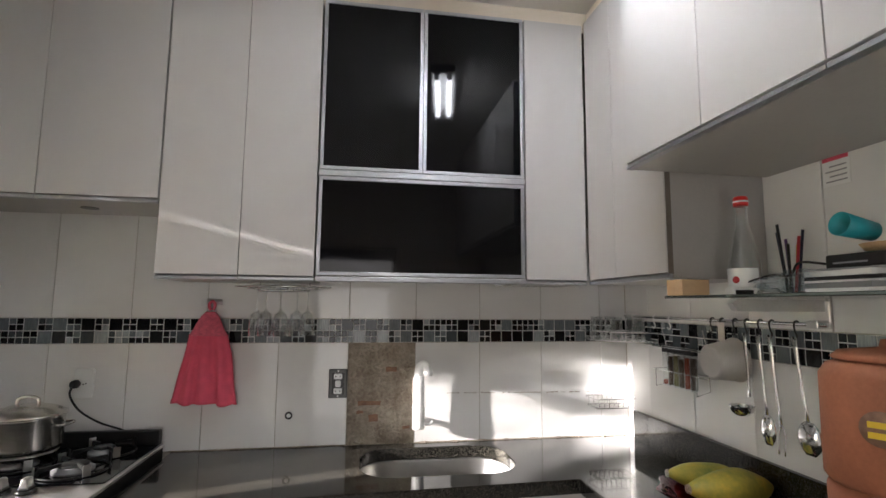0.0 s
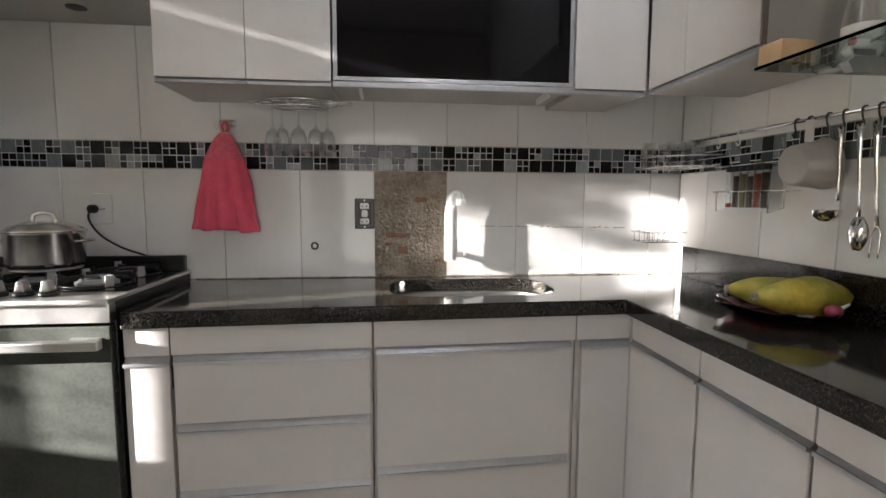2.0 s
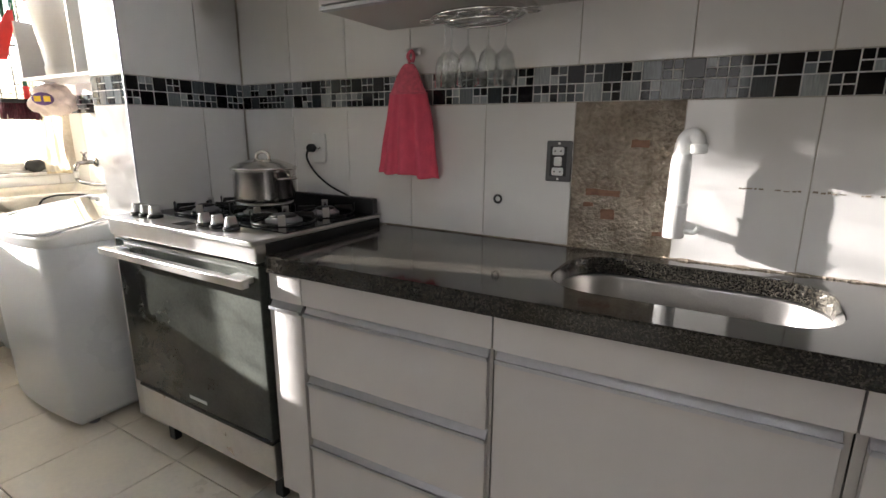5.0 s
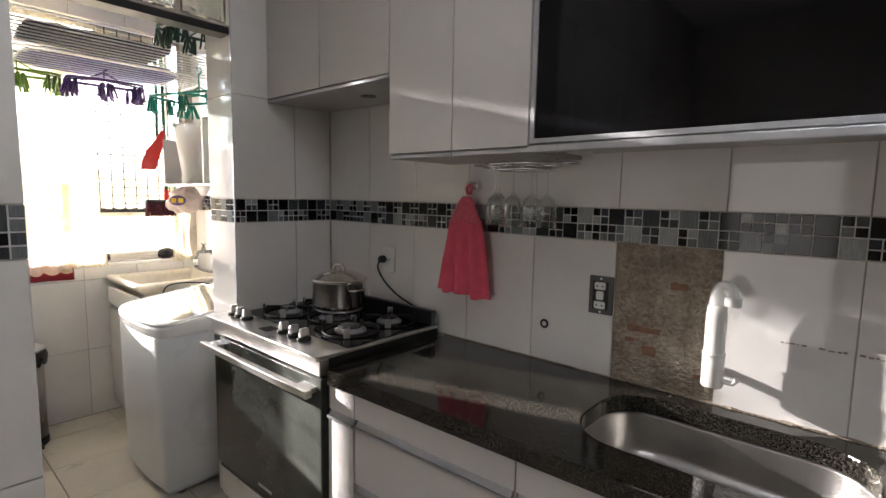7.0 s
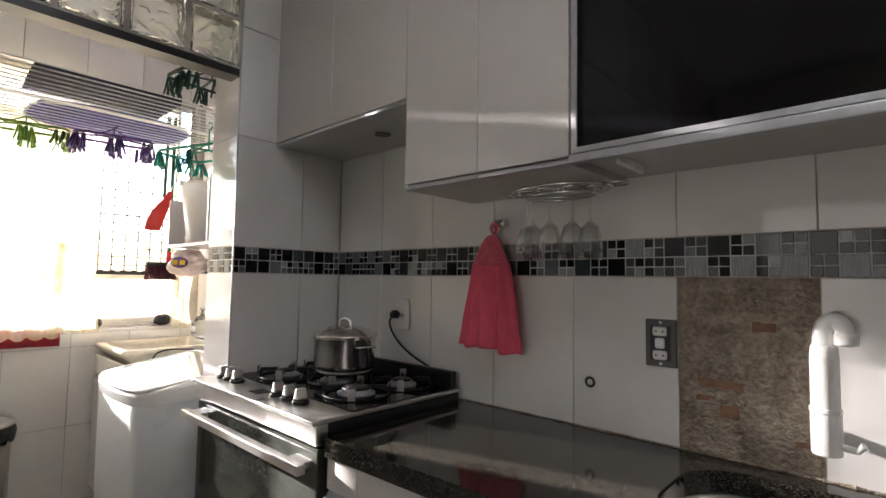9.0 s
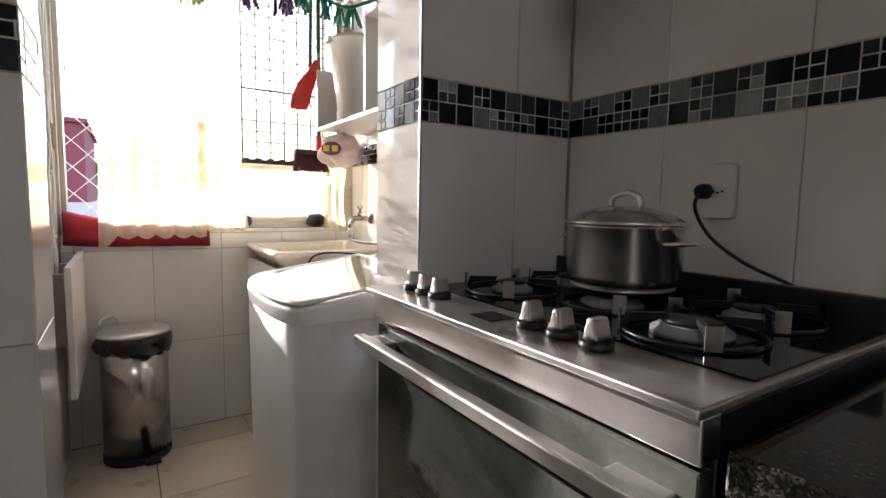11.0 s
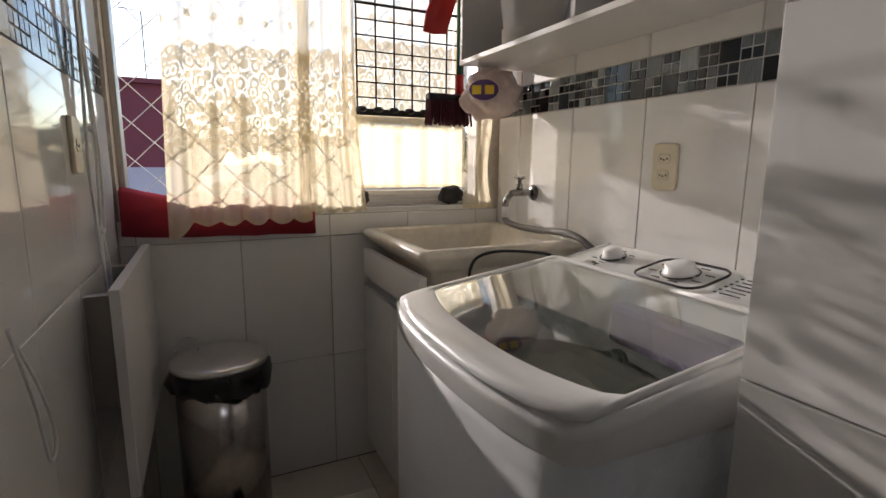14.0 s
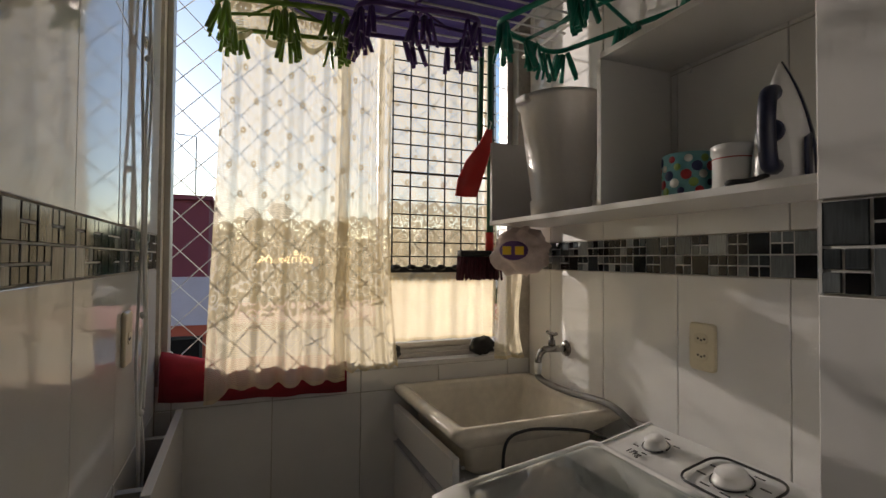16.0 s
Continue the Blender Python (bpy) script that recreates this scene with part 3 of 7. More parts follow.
def base_unit(x0, x1, y0, y1, fronts, label, side="y", body=True):
    """A base cabinet: carcass, fascia and fronts (from, to, bottom, top), each with its grip profile on top."""
    c = thing("base_cabinet", ((x0 + x1) / 2, (y0 + y1) / 2, 0), label, "cabinet", "base cabinets")
    if side == "y":
        part("body", boxes((x0 + 0.001, x1 - 0.001, y0 + 0.022, y1, 0.1, CT - 0.24)), CARCASS, c, "grey carcass showing in the gaps")
        part("fascia", boxes((x0 + 0.001, x1 - 0.001, y0 + 0.004, y0 + 0.0215, 0.755, CT - 0.0515), bev=0.001), LAMINATE, c)
        part("plinth", boxes((x0 + 0.001, x1 - 0.001, y0 + 0.06, y0 + 0.075, 0, 0.1)), LAMINATE, c)
    else:
        part("body", boxes((x0 + 0.022, x1, y0 + 0.001, y1 - 0.001, 0.1, CT - 0.06)), CARCASS, c, "grey carcass showing in the gaps")
        part("fascia", boxes((x0 + 0.004, x0 + 0.0215, y0 + 0.001, y1 - 0.001, 0.755, CT - 0.0515), bev=0.001), LAMINATE, c)
        part("plinth", boxes((x0 + 0.06, x0 + 0.075, y0 + 0.001, y1 - 0.001, 0, 0.1)), LAMINATE, c)
    fa, fb = min(q[0] for q in fronts), max(q[1] for q in fronts)
    for s0, s1 in (((x0 if side == "y" else y0) + 0.0008, fa - 0.0006), (fb + 0.0006, (x1 if side == "y" else y1) - 0.0008)):
        if s1 - s0 > 0.002:
            part("stile", boxes((s0, s1, y0 + 0.0175, y0 + 0.0212, 0.1, 0.7545) if side == "y" else (x0 + 0.0175, x0 + 0.0212, s0, s1, 0.1, 0.7545)), CARCASS, c)
    for a, b, e, f in fronts:
        nm = "drawer_front" if f - e < 0.3 else "door"
        if side == "y":
            d = part(nm, boxes((a, b, y0, y0 + 0.018, e, f - 0.018), bev=0.0012), LAMINATE, c)
            profile_handle(d, a, b, y0 + 0.018, f - 0.018, 0.024, h=0.031)
        else:
            d = part(nm, boxes((x0, x0 + 0.018, a, b, e, f - 0.018), bev=0.0012), LAMINATE, c)
            profile_handle(d, a, b, x0 + 0.018, f - 0.018, 0.024, axis="y", h=0.023)
    return c


BF = 1.734


def swing(ob, at, deg):
    """Turns a thing about an upright line."""
    ob.matrix_world = Matrix.Translation(at) @ Matrix.Rotation(radians(deg), 4, "Z") @ Matrix.Translation(-Vector(at)) @ ob.matrix_world
    return ob


swing(base_unit(-0.752, -0.628, BF, 2.2, ((-0.752, -0.63, 0.11, 0.742),), "narrow white laminate base cabinet beside the stove"), (0.8, BF, 0), 2.0)
swing(base_unit(-0.626, -0.041, BF, 2.25, ((-0.618, -0.05, 0.545, 0.742), (-0.618, -0.05, 0.336, 0.527), (-0.618, -0.05, 0.11, 0.318)), "white laminate base cabinet with three drawers"), (0.8, BF, 0), 2.0)
swing(base_unit(-0.039, 0.62, BF, 2.25, ((-0.03, 0.604, 0.368, 0.742), (-0.03, 0.604, 0.11, 0.35)), "white laminate sink cabinet with a wide flap and drawer"), (0.8, BF, 0), 2.0)
swing(base_unit(0.622, 0.8078, BF, 2.25, ((0.64, 0.8075, 0.11, 0.742),), "narrow white laminate filler cabinet in the corner"), (0.8, BF, 0), 2.0)
for n_, (a_, b_) in enumerate(((1.372, BF - 0.002), (1.02, 1.368), (0.66, 1.016), (0.3, 0.656), (0.0, 0.296))):
    base_unit(0.808, XE - 0.01, a_, b_, ((a_ + 0.004, b_ - (0.0005 if n_ == 0 else 0.004), 0.11, 0.75),), "white laminate base cabinet door under the corner counter", side="x")


structure("trim_corner_post", boxes((0.8085, 0.828, BF - 0.0005, BF + 0.02, 0.1, CT - 0.06)), LAMINATE, "white laminate post in the cabinet corner", "trim")


# ---- stove ----
def stove():
    x0, x1, y0, y1, zt = -1.542, -0.768, 1.668, 2.24, 0.93
    xl = -1.585
    xm = (x0 + x1) / 2
    c = thing("stove", (xm, 1.96, 0), "stainless steel stove with black grates and smoked oven glass", "stove")
    part("body", boxes((x0 + 0.01, x1 - 0.004, y0 + 0.03, y1, 0.11, zt - 0.014), bev=0.004), BLACK, c, "black enamel side walls")
    bm = bmesh.new()
    out = [(xl, y0 - 0.022), (x1, y0 - 0.022), (x1, y1), (x0, y1), (x0, 1.755), (xl, 1.755)]
    loft(bm, [[(x, y, z) for x, y in out] for z in (zt - 0.013, zt)])
    for f in bm.faces:
        f.smooth = False
    top = part("cooktop", bm, STEEL, c, "stainless steel cooktop plate")
    bv = top.modifiers.new("edge", "BEVEL")
    bv.width, bv.segments = 0.003, 2
    part("fascia", boxes((xl + 0.008, x1 - 0.003, y0 - 0.008, y0 + 0.03, zt - 0.068, zt - 0.0132), bev=0.003), STEEL, c, "steel strip under the cooktop")
    part("burner_tray", boxes((x0 + 0.012, x1 - 0.012, y0 + 0.115, y1 - 0.03, zt - 0.0005, zt + 0.003), bev=0.001), BLACKGLASS, c, "black glass burner tray")
    part("backguard", boxes((x0 + 0.02, x1 - 0.01, y1 - 0.03, y1 - 0.005, zt, zt + 0.06), bev=0.004), BLACK, c, "black folded glass lid edge")
    part("oven_door", boxes((xl + 0.018, x1 - 0.006, y0, y0 + 0.03, 0.27, zt - 0.08), bev=0.004), OVENGLASS, c, "smoked glass oven door")
    part("door_strip", boxes((x0 + 0.006, x1 - 0.006, y0 - 0.003, y0 + 0.028, 0.258, 0.2685), bev=0.002), BLACK, c)
    part("bottom_panel", boxes((x0 + 0.006, x1 - 0.006, y0 + 0.002, y0 + 0.03, 0.125, 0.255), bev=0.004), STEEL, c, "stainless steel kick panel")
    part("badge", boxes((xm - 0.05, xm + 0.05, y0 - 0.001, y0 + 0.001, 0.3, 0.312)), ALU, c, "small light badge bar")
    h = part("door_handle", boxes((xl + 0.006, x1 - 0.012, y0 - 0.058, y0 - 0.03, zt - 0.135, zt - 0.108), bev=0.004), STEEL, c, "wide flat steel handle")
    for hx in (xl + 0.03, x1 - 0.11):
        part("bracket", boxes((hx, hx + 0.08, y0 - 0.031, y0 + 0.001, zt - 0.13, zt - 0.111), bev=0.003), STEEL, h)
    for lx in (x0 + 0.05, x1 - 0.09):
        for ly in (y0 + 0.06, y1 - 0.08):
            part("leg", boxes((lx, lx + 0.04, ly, ly + 0.03, 0, 0.112), bev=0.003), BLACK, c)
    for i in range(6):
        kx = (-1.508 + i * 0.056) if i < 3 else x0 + 0.435 + (i % 3) * 0.068
        k = part("knob", lathe(bmesh.new(), ((0.026, 0), (0.026, 0.008), (0.022, 0.012), (0.018, 0.0125)), (kx, y0 + 0.065, zt)), BLACK, c, "black knob base")
        bm = bmesh.new()
        secs = []
        for wx, wy, z in ((0.03, 0.036, 0.0128), (0.024, 0.034, 0.022), (0.017, 0.032, 0.04), (0.014, 0.03, 0.044)):
            secs.append([(kx + px, y0 + 0.065 + py, zt + z) for px, py in rrect(wx, wy, 0.004, 3)])
        loft(bm, secs)
        part("grip", bm, STEEL, k, "brushed steel grip")
    part("display", boxes((xm - 0.075, xm - 0.012, y0 + 0.025, y0 + 0.08, zt - 0.0005, zt + 0.0015)), BLACKGLASS, c, "small black timer window")
    spots = ((x0 + 0.17, y0 + 0.25, 0.035), (x0 + 0.17, y1 - 0.12, 0.045), (x1 - 0.17, y0 + 0.25, 0.05), (x1 - 0.17, y1 - 0.12, 0.04), (xm, y0 + 0.33, 0.05))
    for bx, by, r in spots:
        b = part("burner", lathe(bmesh.new(), ((r + 0.012, 0.003), (r + 0.012, 0.012), (r, 0.016), (r, 0.02), (r - 0.004, 0.022)), (bx, by, zt)), GREYP, c, "dark burner ring")
        part("cap", lathe(bmesh.new(), ((r - 0.005, 0.0222), (r - 0.003, 0.026), (r - 0.01, 0.03), (0.002, 0.031)), (bx, by, zt)), BLACK, b, "black enamel burner cap")
    for bx, by, r in spots:
        g = part("grate", tube(bmesh.new(), arc((bx, by, zt + 0.007), 0.105, 0, 360, 28, "xy"), 0.0035, 6), BLACK, c, "black cast iron pan grate")
        for k in range(4):
            m = Matrix.Translation((bx, by, zt)) @ Matrix.Rotation(radians(45 + 90 * k), 4, "Z")
            bm = bmesh.new()
            sec = [(0.035, 0.036), (0.1, 0.034), (0.108, 0.004), (0.1, 0.004), (0.092, 0.02), (0.04, 0.026)]
            loft(bm, [[(x, -0.004, z) for x, z in sec], [(x, 0.004, z) for x, z in sec]])
            for f in bm.faces:
                f.smooth = False
            bmesh.ops.transform(bm, matrix=m, verts=bm.verts)
            part("fin", bm, BLACK, g)
            bm = boxes((0.1085, 0.1105, -0.012, 0.012, 0.006, 0.042), bev=0.0006)
            bmesh.ops.transform(bm, matrix=m, verts=bm.verts)
            part("tab", bm, STEEL if k % 2 else BLACK, g, "upright tab of the grate")
    return c


stove()


# ---- washing machine ----
def washer():
    x0, x1, y0, y1 = -2.453, -1.823, 1.545, 2.175
    xm, w = (x0 + x1) / 2, x1 - x0
    c = thing("washing_machine", (xm, 1.87, 0), "white top-loading washing machine with clear curved lid", "washing machine")

    def plan(g, yf, bow, yb, n=10):
        """A plan outline: square at the back, bowed at the front."""
        pts = [(x1 + g, yb), (x0 - g, yb)]
        for i in range(n + 1):
            u = -1 + 2 * i / n
            pts.append((xm + u * (w / 2 + g), yf - bow * (1 - abs(u) ** 2.6)))
        return pts
    bm = bmesh.new()
    loft(bm, [[(x, y, z) for x, y in plan(g, yf, b, y1)] for g, yf, b, z in ((-0.03, y0 + 0.02, 0.02, 0.02), (-0.01, y0 + 0.005, 0.03, 0.05), (0.0, y0, 0.035, 0.4), (0.0, y0, 0.04, 0.79), (-0.02, y0 + 0.02, 0.04, 0.794))], (True, False))
    body = part("body", bm, WASHER, c, smooth=False)
    bm = bmesh.new()
    ZF, ZB = 0.835, 0.90

    def tilt(pts, dz, yb=1.99):
        return [(x, y, ZF + (ZB - ZF) * max(0.0, min(1.0, (y - y0) / (yb - y0))) + dz) for x, y in pts]
    MOUTH, CXY = 56, (xm, 1.765)

    def even(pts):
        """The same outline with evenly spread points."""
        q = [Vector(p) for p in pts] + [Vector(pts[0])]
        run = [0.0]
        for g, h in zip(q, q[1:]):
            run.append(run[-1] + (h - g).length)
        out, k = [], 0
        for i in range(MOUTH):
            d = run[-1] * i / MOUTH
            while run[k + 1] < d:
                k += 1
            p = q[k].lerp(q[k + 1], (d - run[k]) / (run[k + 1] - run[k]))
            out.append((p.x, p.y))
        return out

    def mouth(r):
        """The round opening, its points facing those of the outline."""
        out = []
        for x, y in even(plan(-0.06, y0 + 0.085, 0.05, 1.935)):
            a = math.atan2(y - CXY[1], x - CXY[0])
            out.append((CXY[0] + 1.08 * r * math.cos(a), CXY[1] + 0.86 * r * math.sin(a)))
        return out
    loops = [[(x, y, 0.791) for x, y in even(plan(0.002, y0, 0.042, 1.995))],
             tilt(even(plan(0.004, y0, 0.046, 1.995)), -0.012), tilt(even(plan(0.0, y0, 0.044, 1.995)), 0.0),
             tilt(even(plan(-0.022, y0 + 0.03, 0.05, 1.97)), 0.003), tilt(even(plan(-0.03, y0 + 0.045, 0.05, 1.96)), -0.012), tilt(even(plan(-0.042, y0 + 0.06, 0.05, 1.945)), -0.055),
             [(x, y, 0.782) for x, y in mouth(0.245)], [(x, y, 0.77) for x, y in mouth(0.232)], [(x, y, 0.735) for x, y in mouth(0.228)]]
    loft(bm, loops, (False, False))
    part("rim", bm, WHITEP, c, "white plastic top rim")
    bm = bmesh.new()
    loft(bm, [tilt(even(plan(-0.008, y0 + 0.012, 0.05, 1.985)), 0.005), tilt(even(plan(-0.004, y0 + 0.006, 0.052, 1.985)), 0.011), tilt(even(plan(-0.008, y0 + 0.03, 0.048, 1.982)), 0.017), tilt(even(plan(-0.018, y0 + 0.08, 0.045, 1.976)), 0.015), tilt(even(plan(-0.022, y0 + 0.085, 0.045, 1.972)), 0.011)], (False, False))
    lid = part("lid", bm, WHITEP, c, "white lid frame with handle lip")
    bm = bmesh.new()
    loft(bm, [tilt(even(plan(-0.021, y0 + 0.084, 0.045, 1.973)), 0.0095), tilt(even(plan(-0.021, y0 + 0.084, 0.045, 1.973)), 0.0125)])
    pane = part("window", bm, LIDGLASS, lid, "clear smoked lid window")
    pane.visible_shadow = False
    bm = bmesh.new()
    lathe(bm, ((0.235, -0.012), (0.225, 0.0), (0.2, 0.0), (0.198, -0.25), (0.18, -0.28), (0.02, -0.285)), (xm, 1.775, 0.735), 36, (False, True))
    tub = part("tub", bm, TUBM, c, "grey tub with wet laundry")
    bm = bmesh.new()
    n = 18
    vv = [[bm.verts.new((xm + 0.2 * (i / n * 2 - 1), 1.775 + 0.2 * (j / n * 2 - 1), 0.715 + 0.06 * noise.noise((i * 0.33, j * 0.33, 2.0)) + 0.02 * noise.noise((i * 0.9, j * 0.9, 7.0)))) for j in range(n + 1)] for i in range(n + 1)]
    for i in range(n):
        for j in range(n):
            if ((i + 0.5) / n * 2 - 1) ** 2 + ((j + 0.5) / n * 2 - 1) ** 2 < 1.02:
                bm.faces.new((vv[i][j], vv[i + 1][j], vv[i + 1][j + 1], vv[i][j + 1])).smooth = True
    bmesh.ops.delete(bm, geom=[v for v in bm.verts if not v.link_faces], context="VERTS")
    part("wet_laundry", bm, LAUNDRY, tub, "grey-green wet laundry")
    part("softener_box", boxes((x1 - 0.33, x1 - 0.06, 1.895, 1.942, 0.79, 0.876), bev=0.014), SMOKE, c, "smoky violet dispenser box")
    # control panel: a wedge that rises to the back
    bm = bmesh.new()
    sec = [(1.965, 0.80), (1.965, 0.893), (1.99, 0.902), (2.16, 0.938), (2.175, 0.928), (2.175, 0.80)]
    loft(bm, [[(x0 + 0.012, a, b) for a, b in sec], [(x0, a, b - 0.004) for a, b in sec], [(x1, a, b - 0.004) for a, b in sec], [(x1 - 0.012, a, b) for a, b in sec]])
    panel = part("control_panel", bm, WHITEP, c, "white sloping control panel")
    for f in panel.data.polygons:
        f.use_smooth = False
    sl = math.atan2(0.036, 0.17)
    on = Matrix.Translation((xm, 2.078, 0.9215)) @ Matrix.Rotation(sl, 4, "X")

    def put(bm):
        bmesh.ops.transform(bm, matrix=on, verts=bm.verts)
        return bm
    for kx, r in ((0.0, 0.036), (-0.2, 0.027)):
        k = part("knob", put(lathe(bmesh.new(), ((r, 0), (r, 0.006), (r * 0.9, 0.008), (r * 0.84, 0.02), (r * 0.76, 0.0225), (0.002, 0.023)), (kx, 0, 0), 28)), WHITEP, panel, "round white programme knob")
        part("ring", put(tube(bmesh.new(), arc((kx, 0, 0.0015), r + 0.004, 0, 345, 28, "xy"), 0.0018, 6)), BLACK, k)
    fr = rrect(0.17, 0.13, 0.035, 6, 0.0, 0.0)
    part("dial_frame", put(tube(bmesh.new(), [(x, y, 0.001) for x, y in fr], 0.0028, 6, loop=True)), BLACK, panel, "dark rounded frame round the dial")
    bm = bmesh.new()
    for i in range(8):
        a = radians(20 + i * 45)
        cx, cy = 0.062 * math.cos(a), 0.05 * math.sin(a)
        box(bm, cx - 0.011, cx + 0.011, cy - 0.0016, cy + 0.0016, 0, 0.0012)
    for i in range(6):
        box(bm, 0.125, 0.165, -0.045 + i * 0.016, -0.042 + i * 0.016, 0, 0.0012)
        box(bm, 0.112, 0.117, -0.046 + i * 0.016, -0.041 + i * 0.016, 0, 0.0012)
    for i in range(5):
        a = radians(40 + i * 60)
        box(bm, -0.2 + 0.045 * math.cos(a) - 0.008, -0.2 + 0.045 * math.cos(a) + 0.008, 0.045 * math.sin(a) - 0.0014, 0.045 * math.sin(a) + 0.0014, 0, 0.0012)
    tagged(part("print", put(bm), BLACK, panel, "small grey unreadable legends"), kind="stuff")
    for fx in (x0 + 0.06, x1 - 0.06):
        for fy in (y0 + 0.08, y1 - 0.08):
            part("foot", lathe(bmesh.new(), ((0.022, 0), (0.022, 0.01), (0.014, 0.014), (0.014, 0.03)), (fx, fy, 0), 12), GREYP, c)
    lettering("17kg", put_matrix=on @ Matrix.Translation((-0.235, -0.065, 0.0006)), size=0.024, parent=panel, material=BLACK)
    c.matrix_world = pose(-2.14, 1.878, 0, 0, 0, -1)
    return c


def lettering(words, put_matrix, size, parent, material, name="lettering"):
    """Writing as thin raised letters."""
    cu = bpy.data.curves.new(name, "FONT")
    cu.body, cu.size, cu.extrude = words, size, 0.0006
    tmp = bpy.data.objects.new(name, cu)
    scene.collection.objects.link(tmp)
    me = bpy.data.meshes.new_from_object(tmp.evaluated_get(bpy.context.evaluated_depsgraph_get()))
    bpy.data.objects.remove(tmp)
    bpy.data.curves.remove(cu)
    me.materials.clear()
    me.materials.append(material)
    me.transform(put_matrix)
    ob = new(name, me)
    ob.parent = parent
    ob.matrix_parent_inverse = root_matrix(parent).inverted()
    return ob


LIDGLASS = thin_glass("lid_plastic", (0.9, 0.92, 0.91), 0.03, gloss=1.0, edge=1.0)
LAUNDRY = surface("wet_grey_cloth", (0.2, 0.245, 0.215), 0.75, var=0.4, scale=9, bump=0.4)
TUBM = surface("tub_plastic", (0.14, 0.14, 0.14), 0.4, var=0.1, bump=0.03)
SMOKE = surface("violet_smoked_plastic", (0.3, 0.27, 0.36), 0.12, var=0.2, bump=0.02)
washer()


# ---- laundry tank on its cabinet ----
def tank():
    x0, x1, y0, y1, zt = XW + 0.012, -2.635, 1.69, 2.255, 0.912
    c = thing("laundry_cabinet", ((x0 + x1) / 2, 1.98, 0), "white laundry sink cabinet with two doors", "cabinet")
    part("body", boxes((x0, x1, y0 + 0.02, y1, 0.06, 0.733), bev=0.002), LAMW, c)
    part("fascia", boxes((x0 - 0.002, x1 + 0.002, y0 - 0.002, y0 + 0.0195, 0.735, 0.838), bev=0.002), LAMW, c)
    mid = x0 + (x1 - x0) * 0.56
    for a, b in ((x0, mid - 0.002), (mid + 0.002, x1)):
        d = part("door", boxes((a, b, y0, y0 + 0.018, 0.08, 0.695), bev=0.002), LAMW, c)
        profile_handle(d, a, b, y0 + 0.018, 0.696, 0.02)
    part("plinth", boxes((x0, x1 - 0.03, y0 + 0.05, y0 + 0.06, 0, 0.06)), LAMW, c)
    for z in (0.78, 0.81):
        part("screw", lathe(bmesh.new(), ((0.006, 0), (0.005, 0.003), (0.001, 0.0035)), (0, 0, 0), 10, m=Matrix.Rotation(radians(90), 3, "Y")), STEEL, c)
        c.children[-1].matrix_basis = Matrix.Translation((x1, y0 + 0.03, z))
    t = thing("laundry_tank", ((x0 + x1) / 2, 1.98, zt - 0.2), "worn cream ceramic laundry tank with rounded rim", "sink")
    bm = bmesh.new()
    cx, cy, w, h = (x0 + x1) / 2 + 0.01, (y0 + y1) / 2 - 0.005, x1 - x0 + 0.02, y1 - y0
    prof = ((-0.05, -0.068), (0.0, -0.024), (0.002, -0.008), (-0.006, 0.0), (-0.03, 0.001), (-0.046, -0.006), (-0.055, -0.03), (-0.075, -0.14), (-0.14, -0.19))
    loft(bm, [[(x, y, zt + z) for x, y in rrect(w + 2 * g, h + 2 * g, 0.02, 5, cx, cy)] for g, z in prof], (False, True))
    part("bowl", bm, CERAMIC, t)
    part("drain", lathe(bmesh.new(), ((0.03, 0), (0.03, 0.004), (0.02, 0.002)), (cx, cy, zt - 0.19), 16), STEEL, t)
    return t


CERAMIC = surface("worn_cream_ceramic", (0.72, 0.66, 0.55), 0.18, var=0.18, scale=7, fine=40, bump=0.05)
tank()


# ---- laundry window ----
BRONZE = surface("grey_aluminium_frame", (0.42, 0.4, 0.37), 0.4, 0.6, var=0.15, bump=0.05)
IRON = surface("black_painted_iron", (0.015, 0.014, 0.013), 0.5, var=0.4, bump=0.1)
NETW = surface("white_net_cord", (0.8, 0.8, 0.78), 0.7, var=0.1, bump=0.1)
FROST = clear("frosted_pane", (0.55, 0.57, 0.56), 0.35, 1.3)
REDCLOTH = surface("dark_red_cloth", (0.3, 0.01, 0.024), 0.85, var=0.35, scale=14, fine=400, bump=0.35)
LACE = lace_mat("cream_lace", 0.74, 0.0055, (0.7, 0.6, 0.4))
LACE2 = lace_mat("cream_lace_border", 0.6, 0.006, (0.7, 0.6, 0.4), 5.0)
LACE3 = lace_mat("cream_lace_valance", 0.5, 0.006, (0.7, 0.6, 0.4), 0.12)


